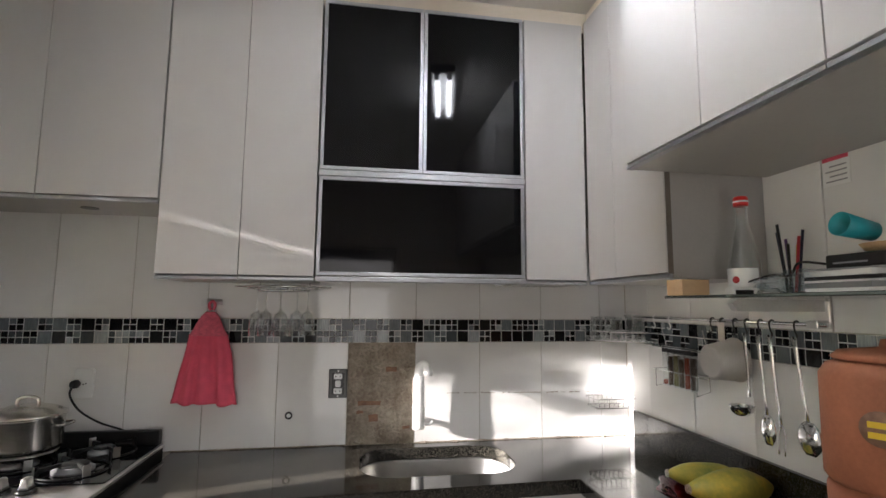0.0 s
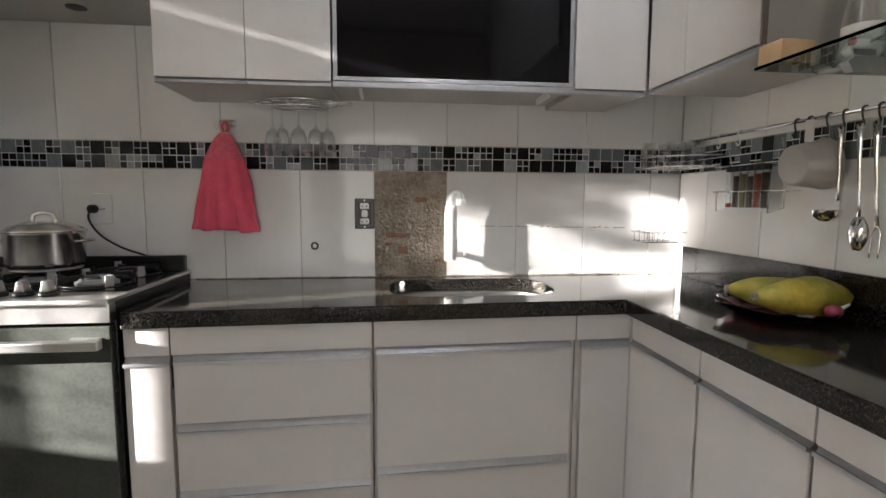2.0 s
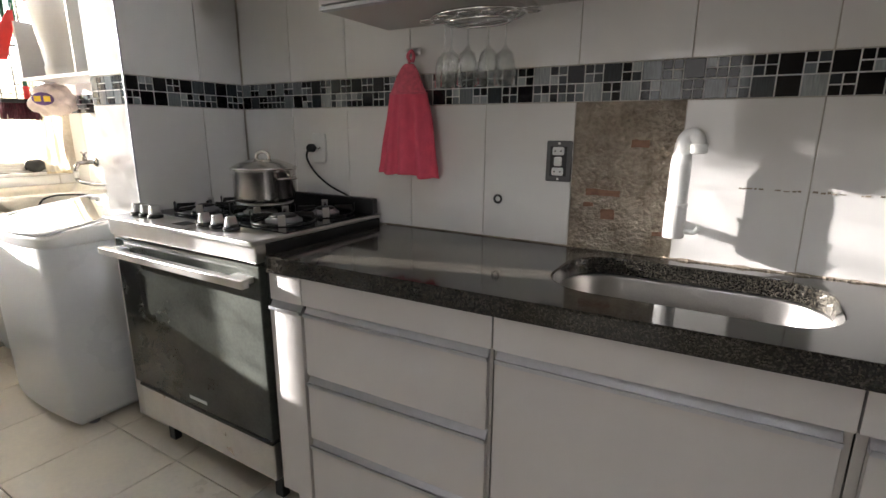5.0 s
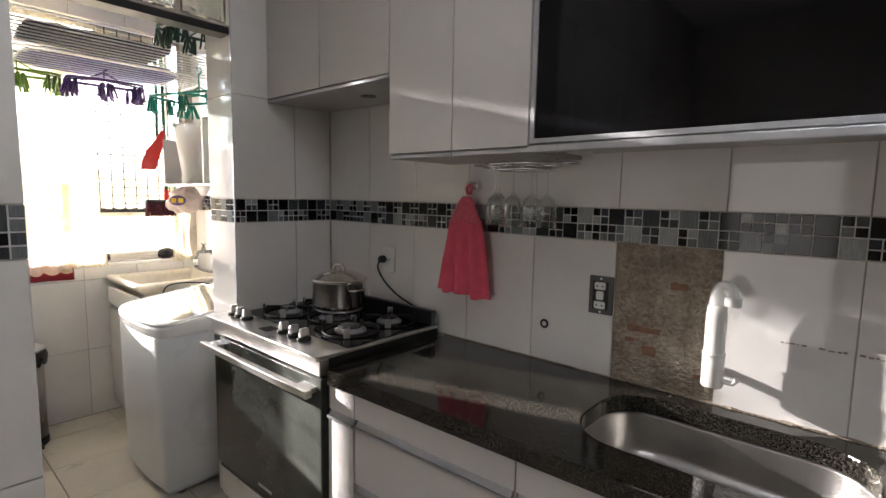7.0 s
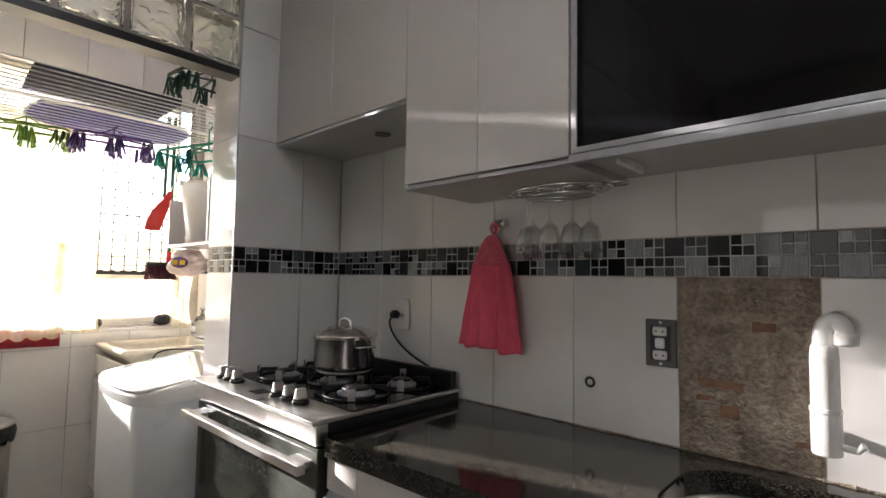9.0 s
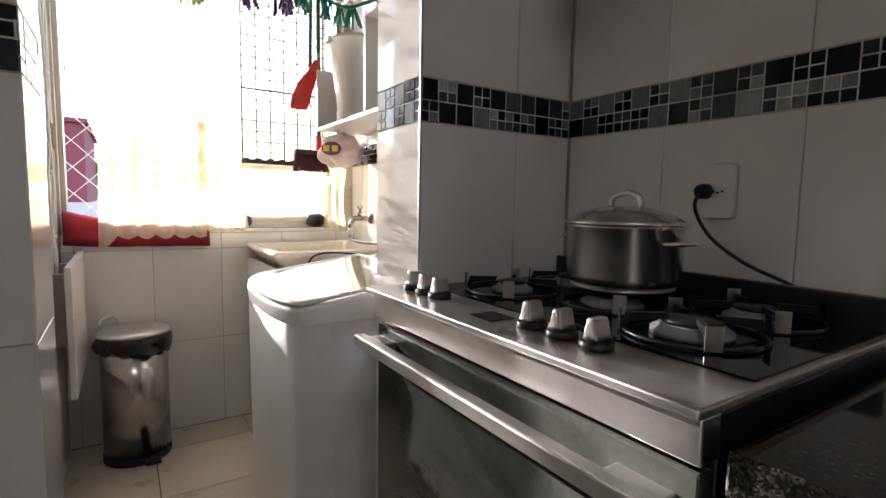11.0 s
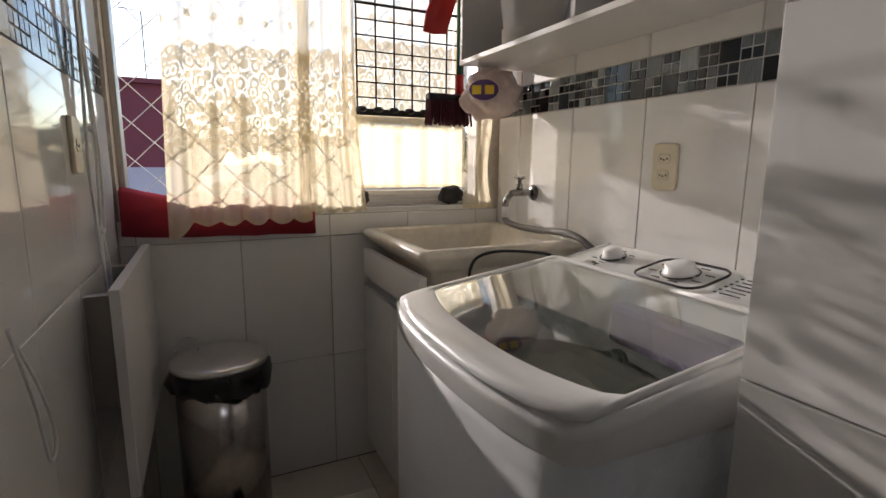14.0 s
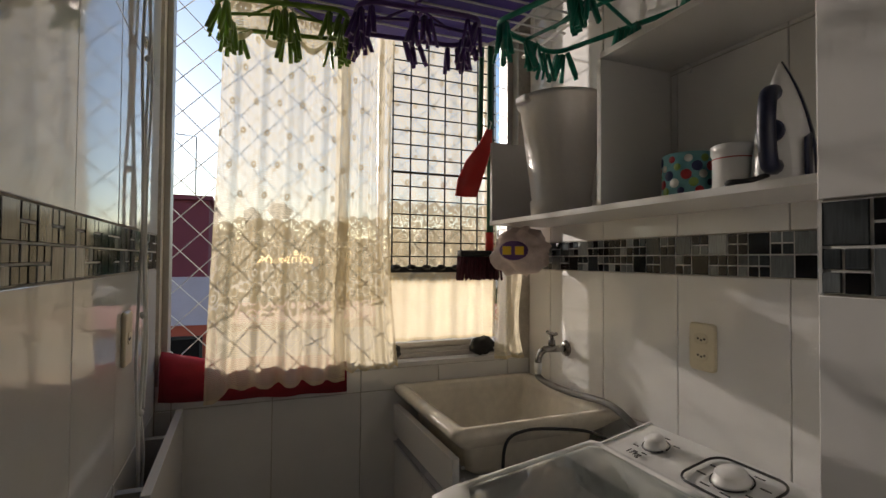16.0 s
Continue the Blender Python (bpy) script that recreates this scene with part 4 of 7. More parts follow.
def window():
    c = structure("window_1", boxes((XW - 0.12, XW - 0.05, WY0 + 0.001, WY0 + 0.02, WZ0 + 0.001, WZ1 - 0.001), (XW - 0.12, XW - 0.05, WY1 - 0.026, WY1 - 0.001, WZ0 + 0.001, WZ1 - 0.001),
                                    (XW - 0.12, XW - 0.05, WY0 + 0.02, WY1 - 0.026, WZ0 + 0.001, WZ0 + 0.02), (XW - 0.12, XW - 0.05, WY0 + 0.02, WY1 - 0.026, WZ1 - 0.03, WZ1 - 0.001), bev=0.002),
                  BRONZE, "sliding aluminium laundry window with frosted lower pane", "window")
    for i in range(4):
        part("track", boxes((XW - 0.112 + i * 0.017, XW - 0.108 + i * 0.017, WY0 + 0.027, WY1 - 0.027, WZ0 + 0.0205, WZ0 + 0.034)), BRONZE, c)
    s = part("sash", boxes((XW - 0.1, XW - 0.075, 1.645, 1.668, WZ0 + 0.036, WZ1 - 0.032), (XW - 0.1, XW - 0.075, 2.098, 2.135, WZ0 + 0.036, WZ1 - 0.032),
                           (XW - 0.1, XW - 0.075, 1.668, 2.098, WZ0 + 0.036, WZ0 + 0.058), (XW - 0.1, XW - 0.075, 1.668, 2.098, WZ1 - 0.06, WZ1 - 0.032),
                           (XW - 0.1, XW - 0.075, 1.668, 2.098, 1.30, 1.325), bev=0.002), BRONZE, c, "grey aluminium sash")
    pn = part("pane", boxes((XW - 0.09, XW - 0.086, 1.669, 2.097, WZ0 + 0.059, 1.299)), FROST, s, "frosted lower pane")
    pn.visible_shadow = False
    part("window_sill", boxes((XW - 0.14, XW + 0.004, WY0 + 0.001, WY1 - 0.001, WZ0 - 0.018, WZ0 + 0.0005), bev=0.002), TILE, c, "tiled sill")
    return c


window()


def grille():
    g = thing("window_grille", (XW + 0.01, 1.88, 1.31), "black iron grid in front of the window sash", "window grille")
    y0, y1, z0, z1, x = 1.672, 2.1, 1.315, 2.48, XW + 0.002
    part("bottom_bar", boxes((x - 0.006, x + 0.006, y0, y1, z0, z0 + 0.022)), IRON, g, "flat black bottom bar")
    part("top_bar", boxes((x - 0.004, x + 0.004, y0, y1, z1 - 0.008, z1)), IRON, g)
    n = 7
    for i in range(n):
        yy = y0 + 0.006 + (y1 - y0 - 0.012) * i / (n - 1)
        part("bar", tube(bmesh.new(), [(x, yy, z0 + 0.02), (x, yy, z1 - 0.004)], 0.0034, 6), IRON, g)
    z = z0 + 0.06
    while z < z1 - 0.02:
        part("bar", tube(bmesh.new(), [(x + 0.005, y0, z), (x + 0.005, y1, z)], 0.0027 if abs(z - 1.70) > 0.026 else 0.005, 6), IRON, g)
        z += 0.052
    for i in range(7):
        yy = y0 + 0.02 + i * 0.06
        bm2 = lathe(bmesh.new(), ((0.001, 0), (0.014, 0.004), (0.02, 0.012), (0.014, 0.02), (0.001, 0.022)), (x + 0.008, yy, z0 + 0.008), 8)
        part("scroll", bm2, IRON, g, "small black scroll on the bottom bar")
    return g


grille()


def safety_net():
    """White cords crossing in diamonds outside the window."""
    bm = bmesh.new()
    x, p = XW - 0.142, 0.12
    w, h = WY1 - WY0, WZ1 - WZ0
    k = -int(h / p) - 1
    while k * p < w:
        for s in (1, -1):
            y0, z0, y1, z1 = k * p, 0.0, k * p + h, h
            if y0 < 0:
                z0 -= y0; y0 = 0.0
            if y1 > w:
                z1 -= y1 - w; y1 = w
            if y1 - y0 > 0.01:
                a, b = (WY0 + y0, WY0 + y1) if s > 0 else (WY1 - y0, WY1 - y1)
                n = 8
                tube(bm, [(x + 0.002 * s + 0.004 * math.sin(i * 1.7 + k), a + (b - a) * i / n, WZ0 + z0 + (z1 - z0) * i / n) for i in range(n + 1)], 0.0018, 5)
        k += 1
    return mesh("safety_net", bm, NETW, "white diamond safety net outside the window", "safety net", kind="stuff")


safety_net()


def curtain(name, x, y0, y1, z0, z1, folds, depth, material, label, gather=0.0, scallop=0.0, seed=1, cols=120, rows=26, tail=0.0, lean=0.0):
    """Hanging cloth with pleats; gather pulls its far edge in towards the bottom or top, scallop waves the hem."""
    rng = random.Random(seed)
    ph = [rng.uniform(0, 6.28) for _ in range(4)]
    bm = bmesh.new()
    uvl = bm.loops.layers.uv.new("UVMap")
    grid = []
    for j in range(rows + 1):
        v = j / rows
        row = []
        for i in range(cols + 1):
            u = i / cols
            drop = scallop * abs(math.sin(math.pi * u * folds * 1.3)) * (1 - v) ** 6 + tail * max(0.0, 0.16 - u) * (1 - v) ** 2
            z = z0 + (z1 - z0) * v - drop
            y = y0 + lean * v * (1 - u) + (y1 - y0) * u - gather * u * (4 * v * (1 - v)) - 0.006 * math.sin(5 * v + ph[0])
            amp = depth * (0.55 + 0.45 * (1 - v))
            xx = x + amp * (math.sin(2 * math.pi * folds * u + ph[1] + 0.5 * math.sin(3 * v + ph[2])) + 0.35 * math.sin(2 * math.pi * folds * 2.3 * u + ph[3] + v))
            row.append((bm.verts.new((xx, y, z)), u * (y1 - y0) * 1.35, z - z0 + drop))
        grid.append(row)
    for j in range(rows):
        for i in range(cols):
            q = (grid[j][i], grid[j][i + 1], grid[j + 1][i + 1], grid[j + 1][i])
            f = bm.faces.new([a[0] for a in q]); f.smooth = True
            for lp, a in zip(f.loops, q):
                lp[uvl].uv = (a[1], a[2])
    return mesh(name, bm, material, label, "curtain")


curtain("lace_curtain", XW + 0.075, 1.072, 1.50, 0.965, 2.455, 4.5, 0.017, LACE, "cream lace curtain with scalloped hem over the window", scallop=0.018, seed=3, tail=0.35, lean=0.035)
curtain("lace_curtain", XW + 0.045, 1.46, 1.70, 0.985, 2.455, 4, 0.012, LACE, "gathered end of cream lace curtain", gather=0.05, scallop=0.012, seed=8, cols=60)
curtain("lace_curtain", XW - 0.035, 1.665, 2.13, 1.055, 2.455, 4, 0.008, LACE, "cream lace curtain behind the iron grid", seed=11, cols=60, rows=16)
curtain("lace_curtain", XW + 0.03, 2.1, 2.235, 0.975, 1.36, 2, 0.012, LACE2, "narrow gathered strip of cream lace", gather=0.03, seed=14, cols=40, rows=14)
curtain("curtain_valance", XW + 0.10, 1.085, 1.56, 2.085, 2.44, 3.2, 0.008, LACE3, "scalloped cream lace valance", scallop=0.05, seed=17, cols=80, rows=16)
mesh("curtain_rod", tube(bmesh.new(), [(XW + 0.085, WY0 - 0.02, 2.46), (XW + 0.085, YN - 0.004, 2.46)], 0.007, 8), WHITEP, "thin white curtain rod", "curtain rod")


def red_cloth():
    """A cloth laid over the sill and hanging down in front."""
    bm = bmesh.new()
    grid = []
    sec = [(XW - 0.045, 1.022), (XW - 0.02, 1.045), (XW + 0.012, 1.03), (XW + 0.02, 0.99), (XW + 0.02, 0.95), (XW + 0.021, 0.915)]
    n = 60
    for i in range(n + 1):
        u = i / n
        y = 0.94 + 0.575 * u
        lift = max(0.0, 0.2 - u) * 0.12
        row = []
        for k, (a, b) in enumerate(sec):
            w = noise.noise((u * 9, k * 0.7, 3.3))
            b2 = b - (0.012 * u if k == 5 else 0) + (lift * (1.0 if k < 3 else 0.3)) - (0.02 * u if k < 3 else 0)
            b2 = max(b2, 0.989) if k < 3 else b2
            row.append(bm.verts.new((a + 0.008 * w + (0.006 * math.sin(u * 22) if k > 2 else 0) + 0.004, y + 0.004 * w, b2 + 0.008 * w * (k in (1, 2)))))
        grid.append(row)
    for i in range(n):
        for k in range(len(sec) - 1):
            bm.faces.new((grid[i][k], grid[i + 1][k], grid[i + 1][k + 1], grid[i][k + 1])).smooth = True
    ob = mesh("red_cloth", bm, REDCLOTH, "crumpled dark red cloth laid over the window sill", "cloth")
    so = ob.modifiers.new("cloth", "SOLIDIFY"); so.thickness = 0.003
    return ob


red_cloth()


def clump(name, at, r, material, label, category, seed=1, squash=(1, 1, 1), rough=0.35, sub=3):
    """A crumpled lump of cloth or plastic."""
    bm = bmesh.new()
    bmesh.ops.create_icosphere(bm, subdivisions=sub, radius=1)
    for v in bm.verts:
        d = 1 + rough * noise.noise((v.co.x * 2.2 + seed, v.co.y * 2.2, v.co.z * 2.2)) + rough * 0.4 * noise.noise((v.co.x * 6 + seed, v.co.y * 6, v.co.z * 6))
        v.co = Vector((v.co.x * r * squash[0] * d, v.co.y * r * squash[1] * d, v.co.z * r * squash[2] * d))
    low = min(v.co.z for v in bm.verts)
    bmesh.ops.translate(bm, verts=bm.verts, vec=(at[0], at[1], at[2] - low))
    for f in bm.faces:
        f.smooth = True
    return mesh(name, bm, material, label, category)


clump("black_rag", (XW - 0.018, 2.06, WZ0 + 0.002), 0.045, RUBBER, "bunched black rag on the window sill", "rag", 4, (0.5, 1.2, 0.8))
clump("black_rag", (XW - 0.018, 1.7, WZ0 + 0.002), 0.024, RUBBER, "small bunched black rag on the window sill", "rag", 9, (0.6, 0.9, 1.1))


# ---- outside ----
MAROON = surface("maroon_render", (0.2, 0.045, 0.06), 0.9, var=0.2, scale=2, bump=0.2)
LILAC = surface("lilac_render", (0.5, 0.45, 0.52), 0.9, var=0.15, scale=2, bump=0.2)
ORANGE = surface("red_orange_render", (0.45, 0.1, 0.06), 0.9, var=0.2, scale=2, bump=0.2)
SOIL = surface("dry_ground", (0.2, 0.17, 0.12), 0.95, var=0.4, scale=0.4, fine=6, bump=0.3)
LEAF = surface("leaves", (0.06, 0.09, 0.03), 0.6, var=0.5, scale=3, bump=0.2)
ground = mesh("ground", boxes((-900, XW - 0.2, -900, 900, -6.2, -6.0), (XW - 0.2, 900, -900, 900, -6.2, -6.0)), SOIL, "dry brown ground far below the window", "ground", kind="structure")


def neighbour():
    c = thing("neighbour_house", (-12.5, -0.5, -6), "maroon and lilac neighbouring house with a dark window", "house")
    x0, x1, y0, y1 = -15.5, -11.5, -5.0, 0.62
    part("wall", boxes((x0, x1, y0, y1, 1.02, 2.42)), MAROON, c, "maroon upper storey")
    part("wall", boxes((x0, x1 + 0.08, y0, y1 + 0.05, 0.15, 1.018)), LILAC, c, "lilac band")
    part("wall", boxes((x0, x1, y0, y1 + 0.02, -6.0, 0.148)), ORANGE, c, "red-orange lower storey")
    w = part("window", boxes((x1 + 0.002, x1 + 0.05, 0.0, 0.5, -0.95, -0.1)), BLACKGLASS, c, "dark window pane")
    part("frame", boxes((x1 + 0.002, x1 + 0.07, -0.05, 0.0, -1.0, -0.05), (x1 + 0.002, x1 + 0.07, 0.5, 0.55, -1.0, -0.05), (x1 + 0.002, x1 + 0.07, 0.0, 0.5, -0.1, -0.05), (x1 + 0.002, x1 + 0.07, 0.0, 0.5, -1.0, -0.95), (x1 + 0.051, x1 + 0.07, 0.0, 0.5, -0.52, -0.47)), IRON, w)
    part("roof", boxes((x0 - 0.1, x1 + 0.1, y0 - 0.1, y1 + 0.06, 2.421, 2.5)), MAROON, c)
    part("antenna", tube(bmesh.new(), [(-12, 0.35, 2.5), (-12, 0.35, 3.7), (-12, 0.0, 3.72)], 0.012, 5), IRON, c, "thin roof antenna")
    d = thing("neighbour_house", (-16, 5.6, -6), "pale lilac neighbouring house lower down the slope", "house")
    part("wall", boxes((-20, -14.5, 1.2, 9.5, -6.0, -0.4)), LILAC, d)
    part("roof", boxes((-20.2, -14.3, 1.0, 9.7, -0.399, -0.2)), ORANGE, d, "flat clay roof")
    for yy in (2.2, 4.4, 6.6):
        part("window", boxes((-14.499, -14.45, yy, yy + 0.9, -2.2, -1.2)), BLACKGLASS, d)


neighbour()


def far_trees():
    rng = random.Random(21)
    bm = bmesh.new()
    for i in range(1500):
        a = rng.uniform(-1, 1)
        x, y = -46 + rng.uniform(-8, 6), a * 60
        z = -6 + rng.random() ** 0.9 * (10.2 + 2.2 * noise.noise((y * 0.12, 0, 0)))
        r = rng.uniform(0.5, 1.5)
        m = Matrix.Translation((x, y, z)) @ Matrix.Rotation(rng.uniform(0, 6), 4, (rng.random(), rng.random(), 1)) @ Matrix.Diagonal((r, r * rng.uniform(0.6, 1), r * rng.uniform(0.4, 0.9), 1))
        bmesh.ops.create_icosphere(bm, subdivisions=1, radius=1, matrix=m)
    return mesh("far_trees", bm, LEAF, "dark green line of distant trees", "trees", kind="stuff")


far_trees()


# ---- laundry fittings ----
IVORY = surface("ivory_plastic", (0.72, 0.64, 0.47), 0.35, var=0.08, bump=0.03)


def socket_plate(at, n, material, label, w=0.078, h=0.122, holes=2):
    """A wall plate with round socket wells; n: out of the wall."""
    nv = Vector(n)
    u = Vector((0, 0, 1)).cross(nv)
    f = face_frame(at, u, nv)
    c = thing("wall_socket", at, label, "socket")

    def bmx(loops, **kw):
        bm = loft(bmesh.new(), loops, **kw)
        bmesh.ops.transform(bm, matrix=f, verts=bm.verts)
        return bm
    part("plate", bmx([[(x, y, z) for x, y in rrect(w - g, h - g, 0.012, 4)] for g, z in ((0, 0), (0, 0.005), (0.006, 0.009))]), material, c)
    for i in range(holes):
        cy = (i - (holes - 1) / 2) * 0.042
        s = part("socket", bmx([[(x, y + cy, z) for x, y in rrect(0.036 - g, 0.026 - g, 0.01, 4)] for g, z in ((0, 0.009), (0, 0.0105), (0.005, 0.0098))]), material, c)
        for dx in (-0.0095, 0, 0.0095):
            part("hole", bmx([[(x + dx, y + cy - (0.003 if dx == 0 else 0), z) for x, y in rrect(0.0055, 0.0055, 0.0025, 3)] for z in (0.0095, 0.0107)]), BLACK, s)
    return c


socket_plate((-2.352, YN, 1.145), (0, -1, 0), IVORY, "ivory double wall socket above the washing machine")
switch = socket_plate((-2.74, YL, 1.18), (0, 1, 0), IVORY, "ivory wall switch plate on the glossy tiles", holes=1)


DARKCHROME = surface("dark_chrome", (0.3, 0.29, 0.28), 0.22, 1.0, var=0.3, scale=40, bump=0.05)


def wall_tap():
    c = thing("wall_tap", (-2.95, YN, 1.08), "chrome garden-type tap on the laundry wall", "tap")
    y = YN - 0.001
    part("flange", lathe(bmesh.new(), ((0.03, 0), (0.028, 0.006), (0.014, 0.012)), (-2.93, y, 1.09), 16, m=Matrix.Rotation(radians(90), 3, "X")), DARKCHROME, c)
    part("body", tube(bmesh.new(), smooth_path([(-2.93, y - 0.01, 1.09), (-2.935, y - 0.05, 1.09), (-2.945, y - 0.085, 1.087), (-2.955, y - 0.1, 1.06), (-2.957, y - 0.102, 1.04)], 5), 0.0125, 12), DARKCHROME, c)
    part("stem", lathe(bmesh.new(), ((0.013, 0), (0.013, 0.02), (0.008, 0.024), (0.008, 0.045)), (-2.94, y - 0.055, 1.1), 12), DARKCHROME, c)
    part("handle", tube(bmesh.new(), [(-2.97, y - 0.055, 1.148), (-2.955, y - 0.055, 1.143), (-2.94, y - 0.055, 1.146), (-2.925, y - 0.055, 1.143), (-2.91, y - 0.055, 1.148)], 0.006, 8), DARKCHROME, c, "chrome cross handle")
    part("nozzle", lathe(bmesh.new(), ((0.013, 0.04), (0.014, 0.02), (0.011, 0.0)), (-2.957, y - 0.102, 1.0), 12), WHITEP, c, "white hose nozzle")
    c.matrix_world = pose(-2.95, YN, 1.035)
    return c


wall_tap()
HOSE = surface("grey_hose", (0.16, 0.15, 0.14), 0.5, var=0.2, bump=0.1)
mesh("fill_hose", tube(bmesh.new(), smooth_path([(-2.957, 2.164, 0.965), (-2.953, 2.165, 0.945), (-2.9, 2.17, 0.932), (-2.78, 2.175, 0.93), (-2.62, 2.19, 0.935), (-2.53, 2.2, 0.90), (-2.5, 2.235, 0.84)], 6), 0.011, 10), HOSE, "grey fill hose from tap to washing machine", "hose", smooth=True)
mesh("power_cable", tube(bmesh.new(), smooth_path([(-2.60, 1.82, 0.76), (-2.60, 1.83, 0.87), (-2.585, 1.88, 0.905), (-2.56, 1.98, 0.905), (-2.545, 2.08, 0.885), (-2.53, 2.2, 0.82)], 6), 0.0045, 8), RUBBER, "thin black cable looped beside the tank", "cable", smooth=True)


def trash_bin():
    cx, cy, r = -3.0, 1.182, 0.128
    c = thing("trash_bin", (cx, cy, 0), "tall stainless steel pedal bin with black liner", "bin")
    part("base", lathe(bmesh.new(), ((r + 0.003, 0), (r + 0.003, 0.03), (r, 0.032)), (cx, cy, 0), 32), RUBBER, c)
    part("body", lathe(bmesh.new(), ((r, 0.032), (r, 0.535)), (cx, cy, 0), 40), POLISH, c, "mirror-bright steel wall")
    bm = bmesh.new()
    n = 48
    loops = []
    for k, (dr, z) in enumerate(((0.004, 0.545), (0.012, 0.535), (0.02, 0.51), (0.006, 0.478))):
        loops.append([(cx + (r + dr + 0.012 * noise.noise((math.cos(6.283 * i / n) * 2.4, math.sin(6.283 * i / n) * 2.4, k * 0.8)) * k) * math.cos(6.283 * i / n),
                       cy + (r + dr + 0.012 * noise.noise((math.cos(6.283 * i / n) * 2.4, math.sin(6.283 * i / n) * 2.4, k * 0.8)) * k) * math.sin(6.283 * i / n),
                       z + (0.02 * noise.noise((math.cos(6.283 * i / n) * 3, math.sin(6.283 * i / n) * 3, 5)) if k > 1 else 0)) for i in range(n)])
    loft(bm, loops, (False, False))
    part("liner", bm, LINER, c, "ragged black bin liner")
    part("lid", lathe(bmesh.new(), ((r + 0.008, 0.546), (r + 0.01, 0.558), (r - 0.004, 0.566), (r * 0.5, 0.572), (0.002, 0.573)), (cx, cy, 0), 40), STEEL, c, "brushed steel lid")
    part("ring", tube(bmesh.new(), arc((cx - 0.05, cy - 0.09, 0.585), 0.032, -20, 200, 14, "yz"), 0.003, 6), CHROME, c, "bent wire lid handle")
    part("pedal", boxes((cx + r - 0.01, cx + r + 0.045, cy + 0.02, cy + 0.08, 0.012, 0.026), bev=0.004), RUBBER, c)
    return c


POLISH = surface("polished_bin_steel", (0.55, 0.52, 0.5), 0.14, 1.0, var=0.25, scale=8, bump=0.03)
LINER = surface("black_bin_liner", (0.012, 0.012, 0.012), 0.25, var=0.3, scale=30, bump=0.4)
trash_bin()


def folded_board():
    c = thing("folding_shelf", (-2.86, 1.0, 0.43), "white board folded down along the tiled wall", "shelf")
    part("board", boxes((-3.165, -2.56, 0.988, 1.008, 0.436, 0.895), bev=0.0015), LAMW, c)
    for x in (-3.02, -2.68):
        part("bracket", boxes((x - 0.012, x + 0.012, YL + 0.0005, 0.987, 0.60, 0.86)), BRONZE, c, "folding metal bracket")
    return c


folded_board()


def cords():
    c = thing("rack_cord", (-2.8, 0.945, 0.7), "knotted white pull cords of the drying rack", "cord")
    for i, (dx, zl) in enumerate(((0.0, 0.78), (0.05, 0.86), (-0.035, 1.0))):
        x = -2.86 + dx
        pts = [(x + 0.006 * math.sin(k * 2.1 + i), YL + 0.016 + 0.004 * math.sin(k * 1.3 + i * 2), ZC - 0.02 - (ZC - zl) * k / 14) for k in range(15)]
        part("cord", tube(bmesh.new(), smooth_path(pts, 3), 0.0038, 6), NETW, c)
    for z in (1.86, 1.58, 1.22, 0.98):
        part("knot", lathe(bmesh.new(), ((0.001, -0.009), (0.007, -0.004), (0.008, 0.002), (0.005, 0.008), (0.001, 0.01)), (-2.845, YL + 0.018, z), 8), NETW, c)
    part("loop", tube(bmesh.new(), smooth_path([(-2.86, YL + 0.016, 0.98), (-2.90, YL + 0.018, 0.86), (-2.86, YL + 0.016, 0.72), (-2.82, YL + 0.018, 0.8), (-2.845, YL + 0.016, 0.98)], 6), 0.0026, 6), NETW, c)
    part("loop", tube(bmesh.new(), smooth_path([(-2.2, YL + 0.012, 0.93), (-2.28, YL + 0.012, 0.83), (-2.33, YL + 0.012, 0.72), (-2.29, YL + 0.012, 0.70), (-2.26, YL + 0.012, 0.80), (-2.2, YL + 0.012, 0.935)], 6), 0.0028, 6), NETW, c)
    part("cleat", tube(bmesh.new(), arc((-2.845, YL + 0.014, 1.90), 0.014, 0, 360, 16, "xz"), 0.003, 6), CHROME, c)
    return c


cords()


# ---- shelf over the washing machine ----
SHX0, SHX1, SHY = -3.066, SX0 - 0.004, 2.022


def cubby():
    c = thing("wall_shelf", (-2.4, 2.15, 1.49), "white open wall shelf with a divider above the washing machine", "shelf")
    part("bottom_board", boxes((SHX0, SHX1, SHY, YN - 0.001, 1.492, 1.508), bev=0.001), LAMW, c)
    part("side_board", boxes((SHX0, SHX0 + 0.016, SHY + 0.001, YN - 0.001, 1.5085, 1.80), bev=0.001), CARCASS, c, "beige side board")
    part("divider", boxes((-2.468, -2.452, SHY + 0.001, YN - 0.001, 1.5085, 1.889), bev=0.001), LAMW, c)
    part("top_board", boxes((-2.468, SHX1, SHY, YN - 0.001, 1.8895, 1.906), bev=0.001), LAMW, c)
    part("hook", tube(bmesh.new(), arc((-2.38, YN - 0.02, 1.87), 0.012, -90, 150, 10, "yz"), 0.003, 6), STEEL, c)
    return c


cubby()
CLOUDY = surface("cloudy_plastic", (0.72, 0.68, 0.64), 0.3, var=0.08, bump=0.02)
CLOUDY.node_tree.nodes["Principled BSDF"].inputs["Transmission Weight"].default_value = 0.45


